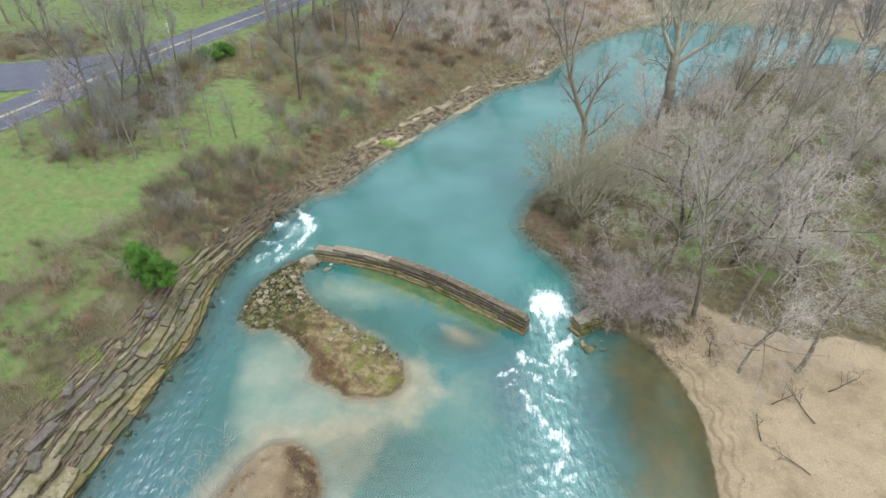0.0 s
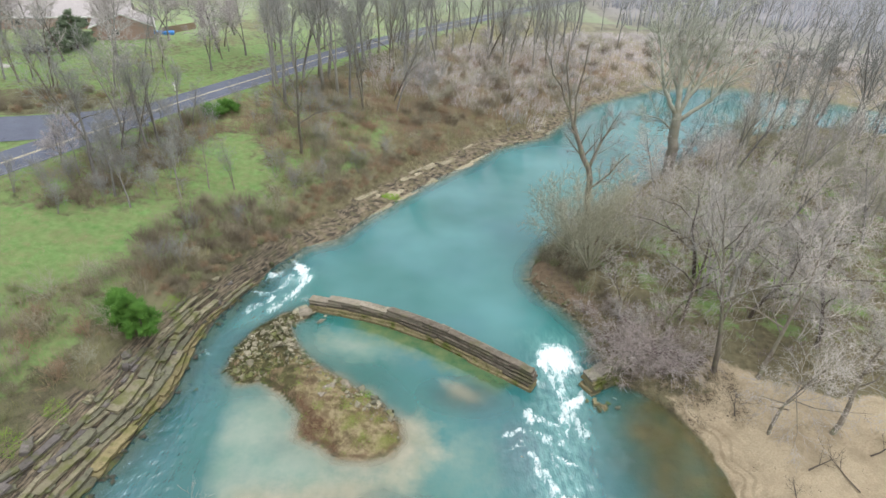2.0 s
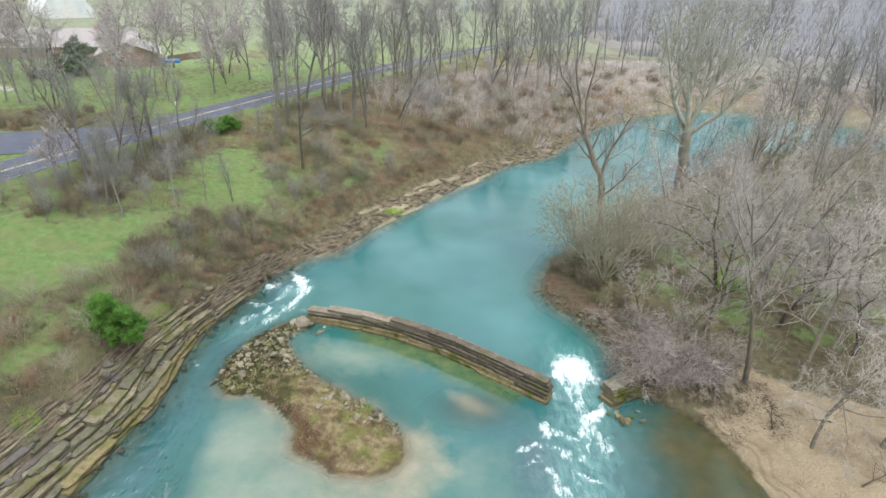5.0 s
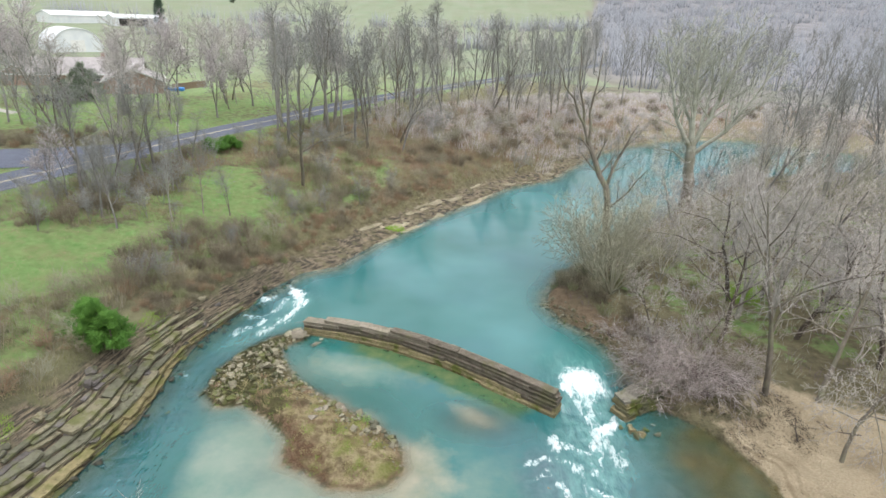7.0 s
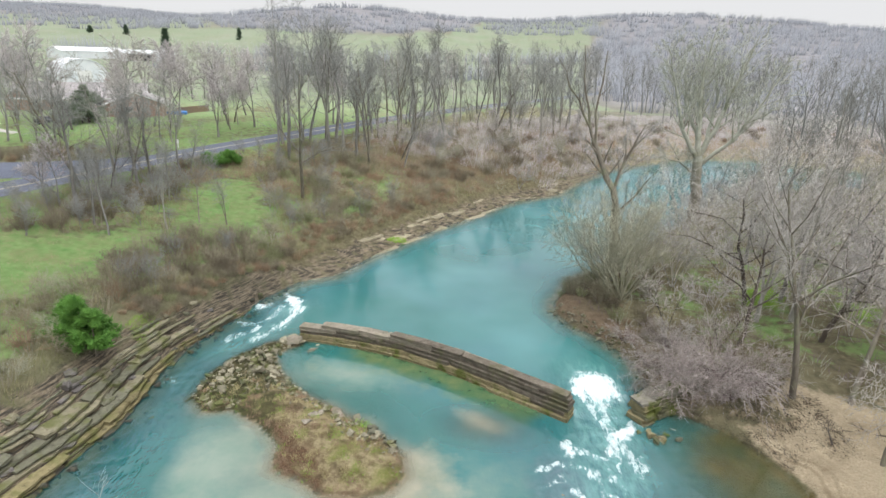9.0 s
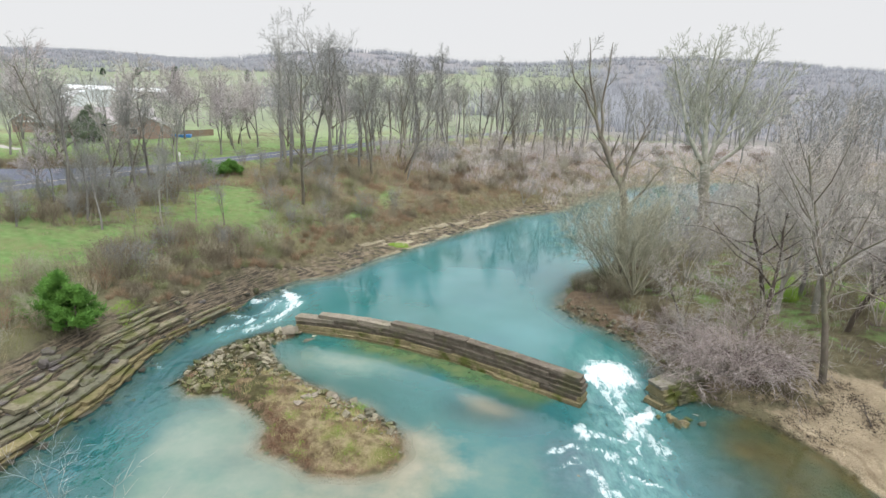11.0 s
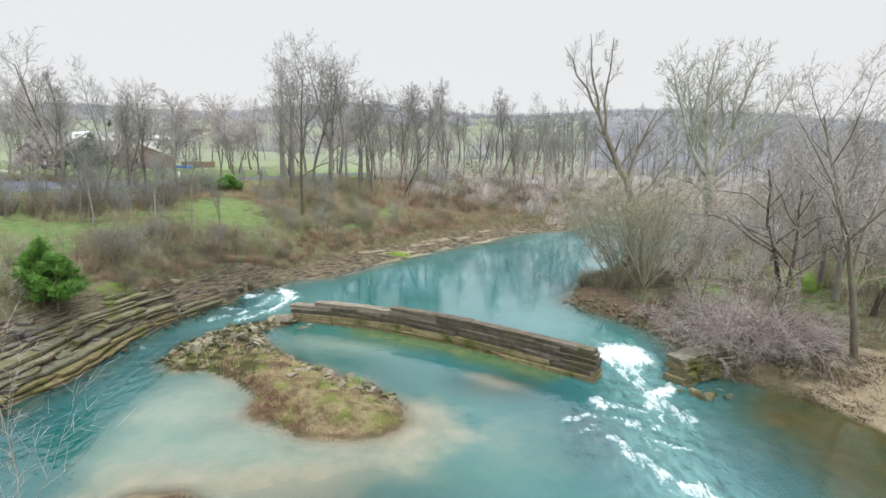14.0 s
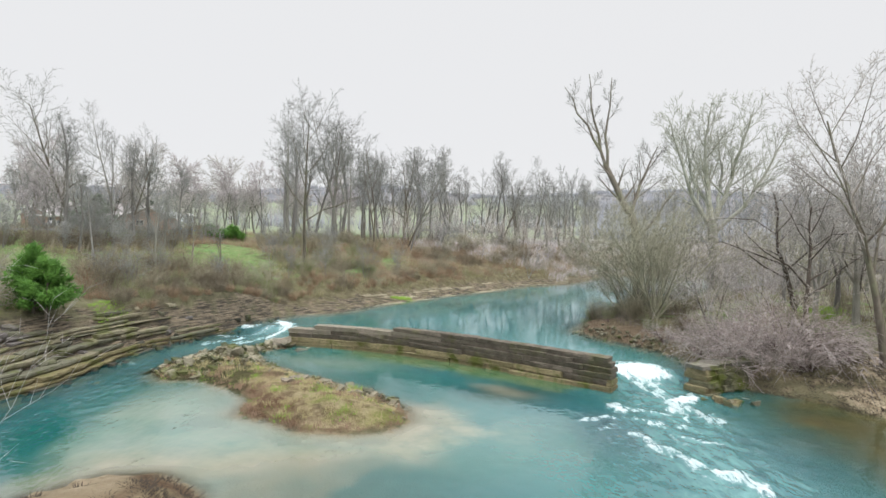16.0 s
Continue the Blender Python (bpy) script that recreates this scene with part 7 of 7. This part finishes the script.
porch, _ = gable_house("porch", -101.3, 123.6, 114, 4.5, 5.0, 2.6, 4.4, BRICK, SHINGLE, "small gabled brick porch on the front of the house")
tarp = new("tarpaulin", box_mesh("tarpaulin", -2.6, 2.6, -1.0, 1.0, 0, 0.7, BLUE, 0.12))
tarp.matrix_basis = pose(-69.0, 128.5, ground_at(-69, 128.5), 0, 0, 20)
tagged(tarp, "bright blue tarpaulin covering a low heap beside the house", "tarpaulin")

# the patio fence behind the wing
WOODGREY = plain_material("weathered_fence_boards", (0.24, 0.17, 0.13), (0.34, 0.26, 0.20), 0.9, 5.0)
fence = thing("fence", pose(-68.5, 128, ground_at(-68.5, 130), 0, 0, 70), "weathered brown board fence beside the house", "fence")
BOARD = box_mesh("board", -0.14, 0.14, -0.02, 0.02, -0.2, 1.6, WOODGREY, 0.008)
for i in range(34):
    part("board", BOARD, fence, m=pose(i * 0.3, 0, 0))


def farm_shed(name, x, y, turn, length, depth, eave, ridge, label, opening=None):
    top, _ = gable_house(name, x, y, turn, length, depth, eave, ridge, METALWHITE, METALWHITE, label, category="shed", trim=False)
    if opening:
        # No real opening: its inner shade is a dark panel on the wall.
        part("doorway", box_mesh("doorway", opening[0], opening[1], -depth / 2 - 0.06, -depth / 2 - 0.01, 0.0, eave - 0.8, SHADEPANEL, 0), top, "dark panel standing in for the shaded open front")
    return top


farm_shed("farm_shed", -262, 384, 66, 44, 16, 4.5, 7.0, "long low white metal farm shed across the field")
farm_shed("barn", -222, 384, 52, 34, 12, 5.0, 6.8, "white metal barn with a dark panel standing in for the shaded open front", (-14, 4))


def arched_shed(x, y, turn, wide, long, high):
    """A quonset: an arched sheet-metal shell with end walls."""
    top = thing("arched_shed", pose(x, y, ground_at(x, y), 0, 0, turn), "big white arched-roof metal shed near the house", "shed")
    bm = bmesh.new()
    n, rows = 18, []
    for yy in (0, long):
        for k in (1.0, 0.97):
            rows.append([bm.verts.new((-math.cos(math.pi * i / n) * wide / 2 * k, yy, math.sin(math.pi * i / n) ** 0.8 * high * k)) for i in range(n + 1)])
    o0, i0, o1, i1 = rows
    for i in range(n):
        bm.faces.new((o0[i], o1[i], o1[i + 1], o0[i + 1]))
        bm.faces.new((i0[i + 1], i1[i + 1], i1[i], i0[i]))
        bm.faces.new((o0[i], o0[i + 1], i0[i + 1], i0[i]))
        bm.faces.new((o1[i + 1], o1[i], i1[i], i1[i + 1]))
    part("shell", bm_mesh("shell", bm, METALWHITE), top)
    for yy in (0.3, long - 0.3):
        bm = bmesh.new()
        ring = [(-math.cos(math.pi * i / n) * wide / 2 * 0.965, math.sin(math.pi * i / n) ** 0.8 * high * 0.965) for i in range(n + 1)]
        f = bm.faces.new([bm.verts.new((px, yy, pz)) for px, pz in ring])
        res = bmesh.ops.extrude_face_region(bm, geom=[f])
        bmesh.ops.translate(bm, verts=[g for g in res["geom"] if isinstance(g, bmesh.types.BMVert)], vec=(0, 0.12, 0))
        bmesh.ops.recalc_face_normals(bm, faces=bm.faces)
        part("end_wall", bm_mesh("end_wall", bm, METALWHITE), top)
    part("door", box_mesh("door", -2.2, 2.2, 0.2, 0.28, 0, 4.0, TRIMWHITE), top, "pale sliding door")
    return top


arched_shed(-138, 199, 50, 16, 18, 8.0)


# ---- a parked car, the drive and the road marker ----
def parked_car(x, y, turn):
    paint = plain_material("dark_car_paint", (0.05, 0.055, 0.065), (0.08, 0.085, 0.095), 0.3, 2.0, 0.6)
    rubber = plain_material("tyre_rubber", (0.02, 0.02, 0.02), (0.04, 0.04, 0.04), 0.9)
    top = thing("car", pose(x, y, ground_at(x, y), 0, 0, turn), "dark parked car on the grass by the house", "car")
    body = part("body", box_mesh("body", -2.2, 2.2, -0.9, 0.9, 0.35, 0.95, paint, 0.14), top)
    bm = bmesh.new()
    low = [bm.verts.new(p) for p in ((-1.7, -0.82, 0.93), (1.1, -0.82, 0.93), (1.1, 0.82, 0.93), (-1.7, 0.82, 0.93))]
    up = [bm.verts.new(p) for p in ((-1.2, -0.65, 1.45), (0.4, -0.65, 1.45), (0.4, 0.65, 1.45), (-1.2, 0.65, 1.45))]
    for i in range(4):
        bm.faces.new((low[i], low[(i + 1) % 4], up[(i + 1) % 4], up[i]))
    bm.faces.new(up)
    bm.faces.new(low[::-1])
    part("cabin", bm_mesh("cabin", bm, DARKGLASS), body, "dark glazed cabin")
    for wx in (-1.35, 1.35):
        for wy in (-0.85, 0.85):
            bm = bmesh.new()
            bmesh.ops.create_cone(bm, cap_ends=True, segments=16, radius1=0.33, radius2=0.33, depth=0.22, matrix=pose(wx, wy, 0.33, 90))
            part("wheel", bm_mesh("wheel", bm, rubber), top)


parked_car(-80.4, 103.4, 30)
GRAVEL = plain_material("pale_gravel", (0.34, 0.33, 0.30), (0.44, 0.42, 0.38), 0.95, 3.0)


def ground_ribbon(name, line, half, material):
    v, f = [], []
    pts = []
    for (ax, ay), (bx, by) in zip(line[:-1], line[1:]):
        n = max(2, int(math.hypot(bx - ax, by - ay) / 1.5))
        pts += [(ax + (bx - ax) * i / n, ay + (by - ay) * i / n, math.atan2(by - ay, bx - ax)) for i in range(n)]
    for x, y, a in pts:
        for h in (-half, 0, half):
            px, py = x - math.sin(a) * h, y + math.cos(a) * h
            v.append((px, py, ground_at(px, py) + (0.08 if h == 0 else 0.03)))
    for i in range(len(pts) - 1):
        for j in range(2):
            f.append((i * 3 + j, (i + 1) * 3 + j, (i + 1) * 3 + j + 1, i * 3 + j + 1))
    return mesh_from(name, v, f, material)


tagged(new("driveway", ground_ribbon("driveway", [(-78.5, 93.5), (-86, 96), (-104, 100)], 0.9, GRAVEL)), "pale gravel driveway leading to the house", "driveway", kind="structure")
post = thing("road_marker", pose(-45.6, 84.8, ground_at(-45.6, 84.8), 0, 0, 20), "slim white marker post on the road verge", "sign")
part("post", box_mesh("post", -0.06, 0.06, -0.05, 0.05, -0.2, 1.3, TRIMWHITE, 0.01), post)
part("plate", box_mesh("plate", -0.16, 0.16, -0.08, -0.055, 0.75, 1.35, TRIMWHITE, 0.005), post, "white plate")
